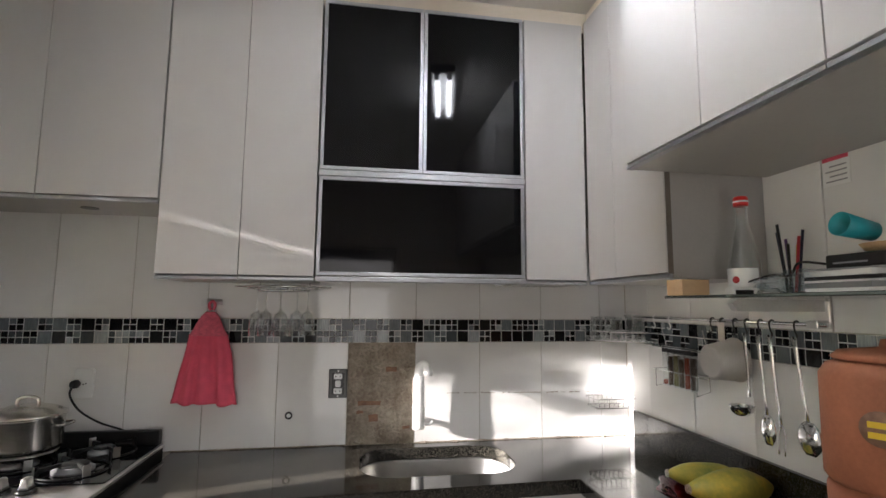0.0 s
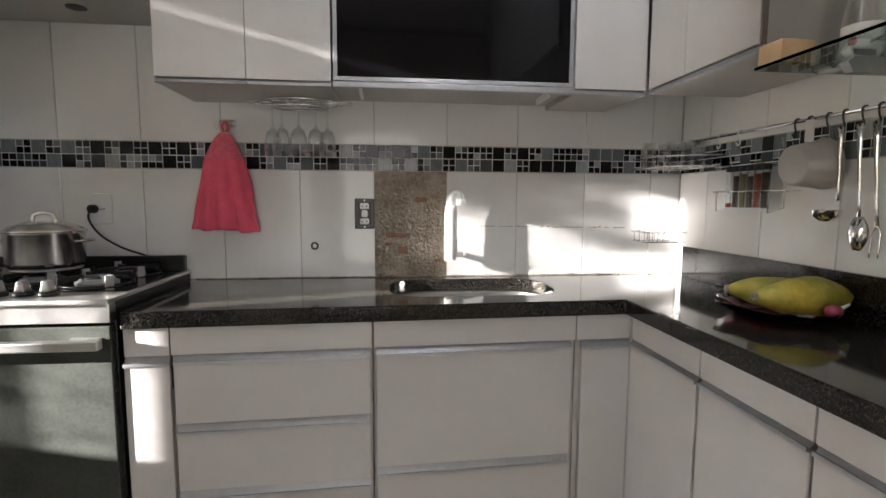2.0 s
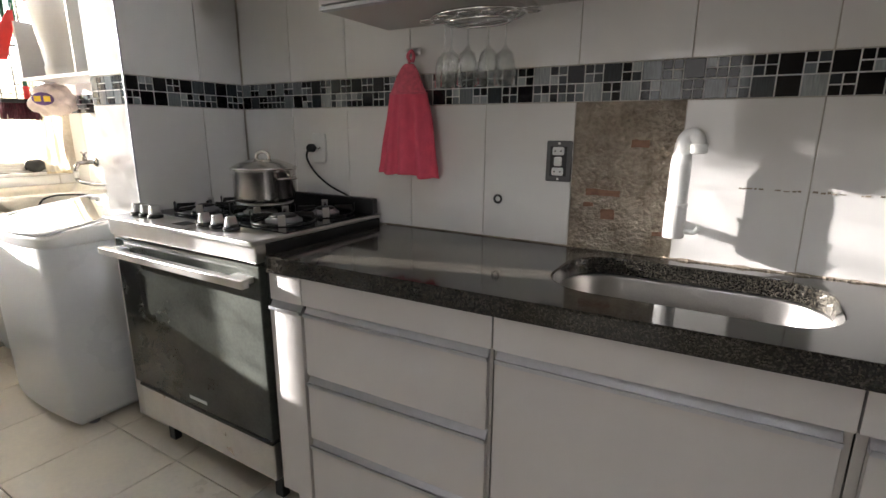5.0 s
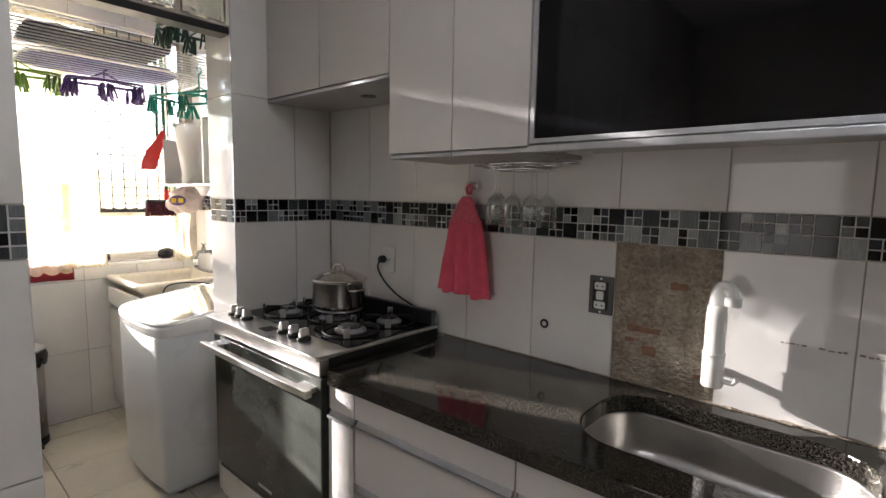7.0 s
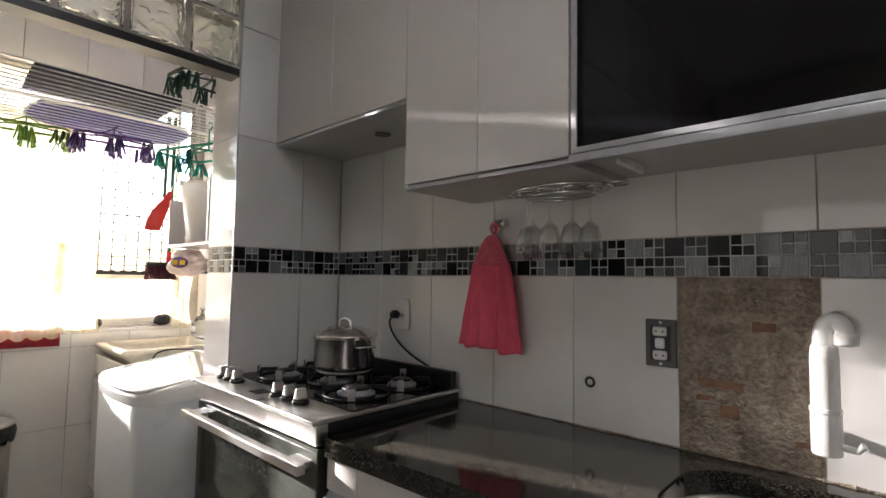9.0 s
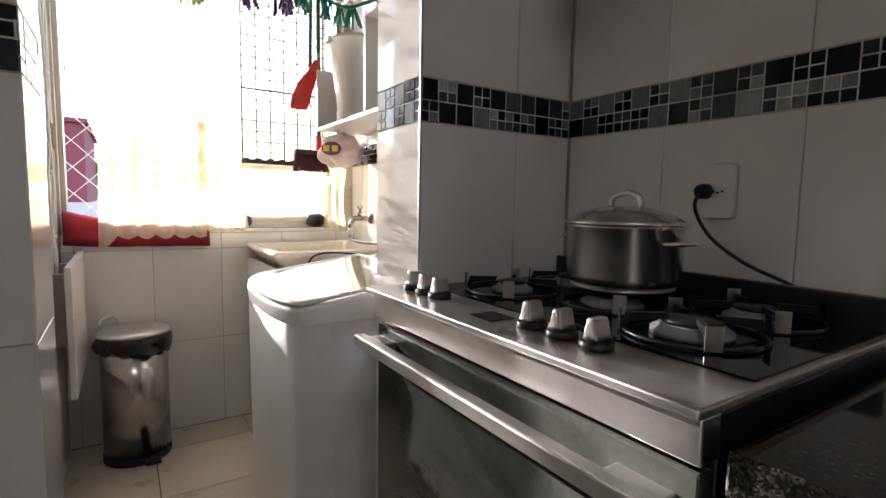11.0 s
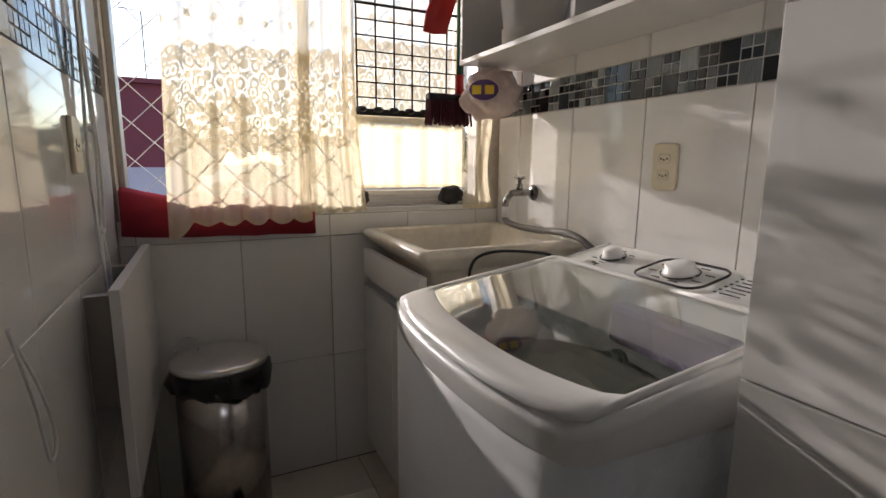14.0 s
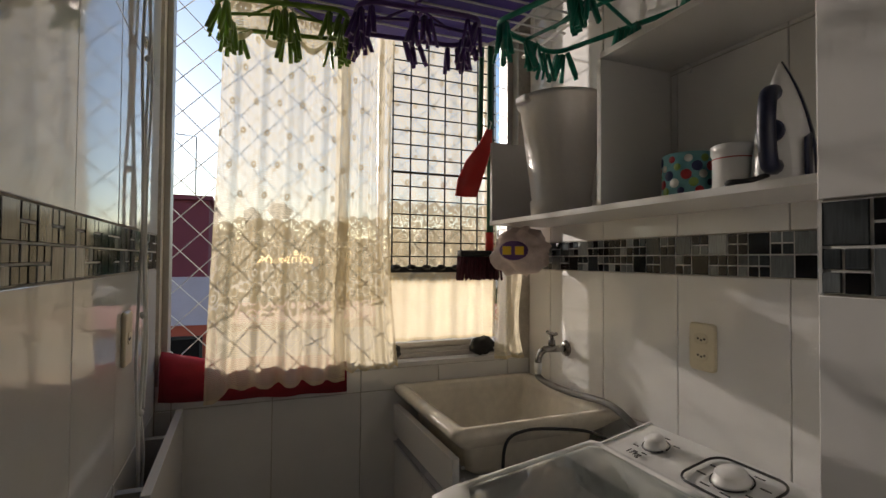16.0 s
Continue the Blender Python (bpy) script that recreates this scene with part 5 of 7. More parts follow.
def bucket():
    cx, cy, z = -2.76, 2.12, 1.509
    c = thing("plastic_bucket", (cx, cy, z), "cloudy translucent plastic bucket on the shelf", "bucket")
    part("body", lathe(bmesh.new(), ((0.09, 0), (0.096, 0.004), (0.098, 0.045), (0.093, 0.05), (0.132, 0.35), (0.142, 0.355), (0.143, 0.37), (0.13, 0.37), (0.125, 0.35), (0.09, 0.055), (0.086, 0.008), (0.002, 0.007)), (cx, cy, z), 36, (True, False)), CLOUDY, c)
    part("spout", boxes((cx - 0.03, cx + 0.03, cy - 0.155, cy - 0.13, z + 0.345, z + 0.37), bev=0.006), CLOUDY, c)
    return c


bucket()
DOTS = surface("patterned_tin_blue", (0.16, 0.42, 0.46), 0.3, var=0.3, scale=30, bump=0.02)
DOTC = [surface("dot_red", (0.5, 0.03, 0.04), 0.4, var=0.1), surface("dot_white", (0.75, 0.75, 0.7), 0.4, var=0.1), surface("dot_green", (0.25, 0.4, 0.1), 0.4, var=0.1), surface("dot_dark", (0.03, 0.04, 0.12), 0.4, var=0.1)]


def dotted_tin():
    cx, cy, z, r = -2.275, 2.13, 1.509, 0.058
    c = thing("storage_tin", (cx, cy, z), "round tin with colourful dots on the shelf", "tin")
    part("body", lathe(bmesh.new(), ((r, 0), (r, 0.1), (r - 0.004, 0.102), (r - 0.004, 0.008), (0.002, 0.007)), (cx, cy, z), 32, (True, False)), DOTS, c)
    rng = random.Random(4)
    for i in range(48):
        a, zz = math.radians(180 + i * 7.6 + rng.uniform(-4, 4)), z + 0.014 + (i * 37 % 5) * 0.018
        q = 0.0075 + 0.005 * rng.random()
        m = Matrix.Rotation(a, 3, "Z") @ Matrix.Rotation(radians(90), 3, "Y")
        part("dot", lathe(bmesh.new(), ((q, -0.002), (q, 0.0007), (0.0005, 0.0009)), (cx + r * math.cos(a), cy + r * math.sin(a), zz), 10, m=m), DOTC[i % 4], c)
    j = thing("white_jar", (-2.155, 2.12, z), "white jar with a red line on the shelf", "jar")
    part("body", lathe(bmesh.new(), ((0.038, 0), (0.04, 0.004), (0.04, 0.075), (0.043, 0.078), (0.043, 0.095), (0.04, 0.098), (0.002, 0.098)), (-2.155, 2.12, z), 28), WHITEP, j)
    part("stripe", lathe(bmesh.new(), ((0.0402, 0), (0.0406, 0.001), (0.0402, 0.002)), (-2.155, 2.12, z + 0.068), 28, (False, False)), DOTC[0], j)


dotted_tin()
NAVY = surface("navy_plastic", (0.015, 0.02, 0.05), 0.3, var=0.2, bump=0.02)


def iron():
    """A steam iron stood on its heel."""
    cx, cy, z = -2.068, 2.12, 1.509
    c = thing("steam_iron", (cx, cy, z), "white and navy steam iron stood upright on its heel", "iron")

    def sole(s, d0, w):
        # outline of the soleplate standing upright, in x and z
        pts = [(-0.055 * w, 0.0), (0.055 * w, 0.0)]
        for i in range(1, 9):
            q = i / 9
            pts.append((0.055 * w * (1 - q ** 2.2), 0.25 * q * s))
        pts.append((0.0, 0.25 * s))
        for i in range(8, 0, -1):
            q = i / 9
            pts.append((-0.055 * w * (1 - q ** 2.2), 0.25 * q * s))
        return [(cx + 0.018 + d0, cy + a, z + b) for a, b in pts]
    part("soleplate", loft(bmesh.new(), [sole(1.0, 0.0, 1.0), sole(1.0, 0.008, 1.0)]), STEEL, c, "steel soleplate")
    part("body", loft(bmesh.new(), [sole(0.99, -0.0005, 0.98), sole(0.97, -0.03, 0.92), sole(0.85, -0.05, 0.72), sole(0.72, -0.058, 0.5)]), WHITEP, c, "white body")
    part("skirt", loft(bmesh.new(), [sole(1.004, -0.001, 1.02), sole(1.0, -0.014, 1.01)]), NAVY, c, "navy skirt along the soleplate")
    part("tank", loft(bmesh.new(), [[(cx - 0.02 - d, cy - 0.052 + 0.004 * k + a, z + 0.05 + b) for a, b in rrect(0.004, 0.09 - 0.02 * k, 0.0018, 3)] for k, d in ((0, 0.0), (1, 0.02))]), NAVY, c, "navy water tank")
    part("handle", tube(bmesh.new(), smooth_path([(cx - 0.045, cy, z + 0.035), (cx - 0.075, cy, z + 0.04), (cx - 0.09, cy, z + 0.1), (cx - 0.078, cy, z + 0.16), (cx - 0.05, cy, z + 0.175)], 5), 0.016, 10), NAVY, c, "navy grip handle")
    part("dial", lathe(bmesh.new(), ((0.022, 0), (0.022, 0.008), (0.018, 0.01)), (cx - 0.056, cy, z + 0.1), 16, m=Matrix.Rotation(radians(-90), 3, "Y")), NAVY, c)
    part("cord", tube(bmesh.new(), smooth_path([(cx - 0.05, cy + 0.01, z + 0.02), (cx - 0.09, cy + 0.03, z + 0.007), (cx - 0.1, cy + 0.06, z + 0.006), (cx - 0.05, cy + 0.075, z + 0.006), (cx, cy + 0.07, z + 0.006), (cx + 0.02, cy + 0.06, z + 0.006)], 6), 0.005, 8), RUBBER, c)
    c.matrix_world = pose(cx, cy + 0.02, z, 0, 0, 108)
    return c


iron()


# ---- broom, dustpan and bag beside the window ----
GREENP = surface("green_pole", (0.01, 0.12, 0.06), 0.4, var=0.2, bump=0.03)
BRISTLE = surface("dark_red_bristles", (0.09, 0.012, 0.025), 0.7, var=0.5, scale=60, bump=0.5)
REDP = surface("red_plastic", (0.6, 0.02, 0.015), 0.35, var=0.15, bump=0.03)
BAGM = surface("pale_plastic_bag", (0.72, 0.58, 0.53), 0.3, var=0.2, scale=20, bump=0.3)
VIOLET = surface("violet_print", (0.13, 0.06, 0.2), 0.5, var=0.1)
YELLOW = surface("yellow_print", (0.75, 0.5, 0.03), 0.5, var=0.1)


def broom():
    x = XW + 0.05
    c = thing("broom", (x, 2.0, 1.29), "hanging broom with green pole and dark red bristles", "broom")
    part("pole", tube(bmesh.new(), [(x, 2.055, 1.40), (x, 2.055, 2.36)], 0.0115, 10), GREENP, c)
    part("sleeve", tube(bmesh.new(), [(x, 2.055, 1.37), (x, 2.055, 1.47)], 0.016, 10), REDP, c)
    part("head", boxes((x - 0.02, x + 0.02, 1.925, 2.1, 1.375, 1.40), bev=0.006), IRON, c)
    bm = bmesh.new()
    rng = random.Random(2)
    for i in range(16):
        for j in range(4):
            yy, xx = 1.93 + i * 0.0108, x - 0.016 + j * 0.0106
            tube(bm, [(xx, yy, 1.376), (xx + rng.uniform(-0.008, 0.008), yy + (i - 8) * 0.0012 + rng.uniform(-0.004, 0.004), 1.285 + rng.uniform(0, 0.01))], 0.0042, 5)
    tagged(part("bristles", bm, BRISTLE, c), kind="stuff")
    m = thing("mop", (x + 0.03, 2.01, 1.5), "second green handled pole beside the broom", "mop")
    part("pole", tube(bmesh.new(), [(x + 0.015, 2.005, 1.82), (x, 2.02, 2.36)], 0.010, 10), GREENP, m)
    d = thing("dustpan", (x + 0.03, 1.99, 1.58), "bright red plastic dustpan hanging by the window", "dustpan")
    bm = bmesh.new()
    secs = []
    for y0, y1, z, dx in ((1.895, 1.985, 1.60, 0.0), (1.90, 2.0, 1.66, 0.012), (1.93, 2.02, 1.73, 0.02), (1.985, 2.04, 1.80, 0.016), (2.02, 2.045, 1.86, 0.01)):
        secs.append([(x + 0.03 + dx, y0, z), (x + 0.034 + dx, y0 + 0.004, z), (x + 0.02 + dx, (y0 + y1) / 2, z), (x + 0.034 + dx, y1 - 0.004, z), (x + 0.03 + dx, y1, z), (x + 0.012 + dx, (y0 + y1) / 2, z)])
    part("pan", loft(bm, secs), REDP, d)
    part("hook", tube(bmesh.new(), [(x + 0.04, 2.033, 1.86), (x + 0.03, 2.045, 1.89), (x + 0.01, 2.05, 1.90)], 0.003, 6), STEEL, d)


broom()


def bag():
    cx, cy, cz = -3.04, 2.14, 1.30
    b = clump("plastic_bag", (cx, cy, cz), 0.085, BAGM, "knotted pale plastic bag with violet and yellow print", "bag", 6, (1.0, 1.25, 1.0), 0.3, 4)
    m = Matrix.Rotation(radians(-35), 4, "Z") @ Matrix.Rotation(radians(90), 4, "Y")
    pr = part("print", lathe(bmesh.new(), ((0.046, -0.004), (0.046, 0.002), (0.001, 0.003)), (0, 0, 0), 20), VIOLET, b, "violet oval print", local=True)
    pr.matrix_basis = Matrix.Translation((cx + 0.086, cy - 0.08, cz + 0.098)) @ m @ Matrix.Diagonal((0.75, 1.1, 1, 1))
    for k in (-0.022, 0.018):
        q = part("mark", boxes((-0.02, 0.02, k - 0.014, k + 0.014, 0.0035, 0.005), bev=0.0006), YELLOW, b, "yellow block mark", local=True)
        q.matrix_basis = pr.matrix_basis.copy()
    part("knot", tube(bmesh.new(), smooth_path([(cx, cy, cz + 0.135), (cx + 0.004, cy + 0.01, cz + 0.165), (cx, cy + 0.03, cz + 0.19)], 4), [0.03 - 0.0022 * i for i in range(9)], 8), BAGM, b)
    return b


bag()


# ---- drying rack under the laundry ceiling ----
RACKW = surface("white_coated_wire", (0.78, 0.78, 0.76), 0.35, var=0.06, bump=0.03)
PURPLE = surface("blue_violet_cover", (0.09, 0.06, 0.36), 0.7, var=0.25, scale=10, bump=0.2)


def drying_rack():
    z = 2.14
    c = thing("drying_rack", (-2.55, 1.6, z), "white ceiling drying rack with parallel bars", "drying rack")
    for i in range(16):
        x = -3.0 + i * 0.0595 + (0.035 if i > 7 else 0)
        part("bar", tube(bmesh.new(), [(x, 1.02, z), (x, 2.18, z)], 0.0036, 8), RACKW, c)
    part("flat_bar", boxes((-2.575, -2.535, 1.02, 2.18, z - 0.004, z + 0.003), bev=0.001), RACKW, c, "flat white middle bar")
    for y in (1.06, 2.14):
        part("rail", tube(bmesh.new(), [(-3.03, y, z - 0.009), (-2.13, y, z - 0.009)], 0.006, 8), RACKW, c)
        for x in (-2.95, -2.2):
            part("cord", tube(bmesh.new(), [(x, y, z - 0.004), (x, y, ZC - 0.001)], 0.002, 5), NETW, c)
    return c


drying_rack()


def folded_cloth():
    """A dark cloth folded flat over the bars."""
    bm = bmesh.new()
    nx, ny = 14, 22
    for z, flip in ((2.1445, True), (2.168, False)):
        g = [[bm.verts.new((-2.49 + 0.33 * i / nx, 1.2 + 0.56 * j / ny, z + (0.006 * noise.noise((i * 0.5, j * 0.4, 2)) if not flip else 0))) for j in range(ny + 1)] for i in range(nx + 1)]
        for i in range(nx):
            for j in range(ny):
                bm.faces.new((g[i][j], g[i + 1][j], g[i + 1][j + 1], g[i][j + 1])).smooth = True
    rims = [e for e in bm.edges if e.is_boundary]
    bmesh.ops.bridge_loops(bm, edges=rims)
    return mesh("folded_cloth", bm, PLUM, "dark plum cloth folded flat over the drying rack", "cloth")


PLUM = surface("dark_plum_cloth", (0.06, 0.045, 0.09), 0.9, var=0.3, scale=9, fine=200, bump=0.3)
folded_cloth()


def ironing_board():
    """An oval padded board laid on the rack."""
    c = thing("ironing_board", (-2.86, 1.64, 2.146), "blue-violet padded ironing board laid on the rack", "ironing board")
    pts = []
    n = 40
    for i in range(n):
        a = 2 * math.pi * i / n
        e = math.cos(a)
        pts.append((0.25 * math.copysign(abs(math.sin(a)) ** 0.55, math.sin(a)), 0.37 * math.copysign(abs(e) ** 0.6, e)))
    part("pad", loft(bmesh.new(), [[(-2.86 + x * g, 1.64 + y * g, zz) for x, y in pts] for g, zz in ((0.96, 2.1465), (1.0, 2.154), (1.0, 2.166), (0.97, 2.174))]), PURPLE, c)
    part("rim", tube(bmesh.new(), [(-2.86 + x * 1.015, 1.64 + y * 1.015, 2.1525) for x, y in pts], 0.006, 8, loop=True), RACKW, c, "white metal rim")
    return c


ironing_board()


def pin_hanger(at, turn, material, label, pins=16, size=(0.34, 0.2), rise=0.07):
    """A flat hanger of two rails with pegs hanging all round it, on a hook."""
    c = thing("peg_hanger", at, label, "clothes hanger", "peg hangers", turn)
    w, h = size
    part("frame", tube(bmesh.new(), [(x, y, 0) for x, y in rrect(w, h, 0.05, 5)], 0.0075, 8, loop=True), material, c, local=True)
    part("cross_bar", tube(bmesh.new(), [(-w / 2, 0, 0), (0, 0, 0.015), (w / 2, 0, 0)], 0.005, 8), material, c, local=True)
    part("cross_bar", tube(bmesh.new(), [(0, -h / 2, 0), (0, 0, 0.016), (0, h / 2, 0)], 0.005, 8), material, c, local=True)
    part("hook", tube(bmesh.new(), [(0, 0, 0.015), (0, 0, rise)] + [(q[0], 0, q[2]) for q in arc((0.0, 0, rise + 0.02), 0.02, -90, 150, 10)][1:], 0.004, 8), material, c, local=True)
    for sx in (-0.6, 0.6):
        part("strut", tube(bmesh.new(), [(sx * w / 2, 0, 0), (sx * w / 4, 0, 0.03), (0, 0, 0.06)], 0.004, 6), material, c, local=True)
    bm = bmesh.new()
    for s in (-1, 1):
        loft(bm, [[(s * 0.002 + dx, dy, 0.0) for dx, dy in ((-0.003, -0.005), (0.003, -0.005), (0.003, 0.005), (-0.003, 0.005))],
                  [(s * 0.006 + dx, dy, -0.03) for dx, dy in ((-0.003, -0.006), (0.003, -0.006), (0.003, 0.006), (-0.003, 0.006))],
                  [(s * 0.013 + dx, dy, -0.066) for dx, dy in ((-0.0025, -0.005), (0.0025, -0.005), (0.0025, 0.005), (-0.0025, 0.005))]])
    bmesh.ops.scale(bm, vec=(1.25, 1.25, 1.2), verts=bm.verts)
    me = finish("peg", bm, material)
    rng = random.Random(int(at[0] * 100) + pins)
    ring = rrect(w, h, 0.05, 5)
    for i in range(pins):
        q = ring[int(i * len(ring) / pins)]
        if i % 2:
            q2 = ring[(int(i * len(ring) / pins) + 6) % len(ring)]
            q = ((q[0] + q2[0]) / 2, (q[1] + q2[1]) / 2)
        k = new("peg", me)
        k.parent = c
        k.matrix_basis = Matrix.Translation((q[0], q[1], -0.012)) @ Matrix.Rotation(rng.uniform(0, 3), 4, "Z") @ Matrix.Rotation(rng.uniform(-0.35, 0.35), 4, "X")
        part("link", tube(bmesh.new(), [(q[0], q[1], -0.002), (q[0], q[1], -0.016)], 0.0015, 5), material, c, local=True)
    return c


TEAL = surface("teal_green_plastic", (0.0, 0.24, 0.16), 0.35, var=0.15, bump=0.03)
DARKGREEN = surface("dark_green_plastic", (0.008, 0.05, 0.035), 0.4, var=0.2, bump=0.03)
LIME = surface("lime_green_plastic", (0.16, 0.3, 0.03), 0.35, var=0.15, bump=0.03)
LILACP = surface("violet_plastic", (0.1, 0.04, 0.2), 0.35, var=0.15, bump=0.03)
pin_hanger((-2.40, 1.99, 1.99), 20, TEAL, "teal green peg hanger with many pegs", 38, (0.5, 0.28), 0.13)
pin_hanger((-1.99, 1.83, 2.225), 96, DARKGREEN, "dark green peg hanger lying over the rack", 22, (0.34, 0.2), 0.05)
pin_hanger((-2.97, 1.28, 2.08), 80, LIME, "lime green peg hanger with many pegs", 26, (0.36, 0.2))
pin_hanger((-2.82, 1.64, 2.065), 84, LILACP, "violet peg hanger with many pegs", 26, (0.36, 0.2))


# ---- ceiling lamp ----
TUBE = glow("lit_tube", (0.93, 0.97, 1.0), 5.5)


def ceiling_lamp():
    x, y0, y1, z = 0.47, 0.7, 1.28, ZC
    c = thing("ceiling_lamp", (x, 0.99, z), "white twin-tube fluorescent ceiling lamp, switched on", "lamp")
    part("housing", boxes((x - 0.07, x + 0.07, y0 - 0.02, y1 + 0.02, z - 0.045, z - 0.001), bev=0.006), WHITEP, c)
    for dx in (-0.035, 0.035):
        part("tube", tube(bmesh.new(), [(x + dx, y0 + 0.01, z - 0.062), (x + dx, y1 - 0.01, z - 0.062)], 0.0125, 10), TUBE, c, "glowing white tube")
        for yy in (y0, y1 - 0.02):
            part("holder", boxes((x + dx - 0.014, x + dx + 0.014, yy, yy + 0.02, z - 0.08, z - 0.0455), bev=0.003), WHITEP, c)
    c.matrix_world = pose(x, 0.99, z, 0, 0, 9.5)
    return c


ceiling_lamp()

# ---- glass blocks over the laundry opening ----
WAVY = clear("wavy_glass", (0.9, 0.92, 0.88), 0.03, 1.45)
wv = WAVY.node_tree
nz_ = wv.nodes.new("ShaderNodeTexNoise"); nz_.inputs["Scale"].default_value = 13; nz_.inputs["Detail"].default_value = 1; nz_.inputs["Distortion"].default_value = 1.2
bp_ = wv.nodes.new("ShaderNodeBump"); bp_.inputs["Strength"].default_value = 0.7; bp_.inputs["Distance"].default_value = 0.02
tc_ = wv.nodes.new("ShaderNodeTexCoord")
wv.links.new(tc_.outputs["Object"], nz_.inputs["Vector"]); wv.links.new(nz_.outputs["Fac"], bp_.inputs["Height"]); wv.links.new(bp_.outputs[0], wv.nodes["Principled BSDF"].inputs["Normal"])


def glass_blocks():
    c = structure("wall_glass_blocks", boxes((SX1 - 0.085, SX1 - 0.004, JY1 - G, SY0 + G, 2.118, 2.148)), BLACK, "glass block panel on a black strip over the opening", "glass blocks")
    bm = bmesh.new()
    cols = [(SY0 - 0.2 * (i + 1), SY0 - 0.2 * i) for i in range(3)] + [(JY1, SY0 - 0.6)]
    for z in (2.15, 2.353, 2.555):
        box(bm, SX1 - 0.075, SX1 - 0.008, JY1 - G, SY0 + G, z - 0.0055, z + 0.0085)
    for a, b in cols:
        for z in (2.1545, 2.3575):
            box(bm, SX1 - 0.075, SX1 - 0.008, a - 0.009, a + 0.009, z + 0.0005, z + 0.1965)
    part("mortar", bm, GROUT, c, "grey-beige mortar joints")
    for a, b in cols:
        for z in (2.156, 2.359):
            bm = boxes((SX1 - 0.082, SX1 - 0.003, a + 0.0095, b - 0.0095, z + 0.004, z + 0.191), bev=0.008)
            inner = bmesh.new()
            box(inner, SX1 - 0.072, SX1 - 0.013, a + 0.019, b - 0.019, z + 0.014, z + 0.181)
            for f in inner.faces:
                bm.faces.new([bm.verts.new(v.co) for v in reversed(f.verts[:])])
            inner.free()
            me = bpy.data.meshes.new("glass_block")
            bmesh.ops.remove_doubles(bm, verts=bm.verts, dist=1e-5)
            bm.to_mesh(me); bm.free(); me.materials.append(WAVY)
            ob = new("glass_block", me); ob.parent = c
            ob.visible_shadow = False
    return c


glass_blocks()

# ---- on the sink wall ----
MORTAR = surface("bare_mortar", (0.42, 0.36, 0.29), 0.95, var=0.35, scale=10, fine=75, bump=1.0, tint=(0.17, 0.135, 0.1), relief=0.02)
BRICKM = surface("bare_brick", (0.27, 0.15, 0.1), 0.95, var=0.4, scale=30, bump=0.6)
PINK = surface("pink_towel", (0.72, 0.1, 0.155), 0.95, var=0.18, scale=22, fine=420, bump=0.7)
PINKP = surface("pink_lace_yoke", (0.68, 0.13, 0.18), 0.9, var=0.3, scale=70, fine=300, bump=0.6)
PVC = surface("white_pvc", (0.82, 0.82, 0.8), 0.3, var=0.04, bump=0.01)
DARKP = surface("dark_grey_plastic", (0.1, 0.1, 0.1), 0.45, var=0.2, bump=0.05)
MX0, MX1 = -0.046, 0.2525


def mortar_patch():
    """Rough mortar and broken brick where one tile has come off."""
    c = structure("trim_mortar_patch", bmesh.new(), MORTAR, "bare brown mortar where a wall tile is missing", "wall patch")
    bm = bmesh.new()
    nx, nz = 46, 66
    g = []
    for i in range(nx + 1):
        row = []
        for j in range(nz + 1):
            x, z = MX0 + 0.001 + (MX1 - MX0 - 0.002) * i / nx, CT + 0.001 + (BAND0 - CT - 0.003) * j / nz
            h = 0.5 + 0.5 * noise.noise((x * 14, z * 14, 1.0)) + 0.3 * noise.noise((x * 45, z * 45, 4.0)) + 0.16 * noise.noise((x * 120, z * 120, 6.0))
            step = 0.35 if noise.noise((x * 9 + 3, z * 7, 9.0)) > 0.08 else 0.0
            y = YN + 0.0045 - 0.006 * max(0.0, min(1.0, h * 0.7 + step))
            row.append(bm.verts.new((x, y, z)))
        g.append(row)
    for i in range(nx):
        for j in range(nz):
            bm.faces.new((g[i][j], g[i + 1][j], g[i + 1][j + 1], g[i][j + 1])).smooth = True
    part("mortar", bm, MORTAR, c)
    for bx, bz, w, h in ((0.0, 1.055, 0.1, 0.018), (-0.005, 1.02, 0.03, 0.014), (0.05, 0.985, 0.04, 0.03), (0.2, 0.95, 0.03, 0.012), (0.12, 1.2, 0.05, 0.02)):
        bm = boxes((bx, bx + w, YN - 0.0015, YN + 0.004, bz, bz + h))
        bmesh.ops.subdivide_edges(bm, edges=bm.edges[:], cuts=3, use_grid_fill=True)
        for v in bm.verts:
            v.co += Vector((0.004 * noise.noise(v.co * 60), 0.001 * noise.noise(v.co * 90), 0.004 * noise.noise(v.co * 55 + Vector((3, 3, 3)))))
        part("brick", bm, BRICKM, c, "broken red brick")
    return c


mortar_patch()


def caulk_line():
    """The stained seam between tiles and worktop."""
    bm = bmesh.new()
    n = 120
    pts, rad = [], []
    for i in range(n + 1):
        x = -0.76 + (XE - 0.02 + 0.76) * i / n
        pts.append((x, YN - 0.002, CT + 0.002 + 0.001 * noise.noise((x * 30, 0, 0))))
        rad.append(0.0022 + 0.0018 * abs(noise.noise((x * 40, 5, 0))) + (0.0025 if x > 0.25 and noise.noise((x * 22, 2, 2)) > 0.1 else 0))
    tube(bm, pts, rad, 6)
    return mesh("trim_seam", bm, MORTAR, "stained brown seam along the worktop", "trim", kind="structure")


caulk_line()


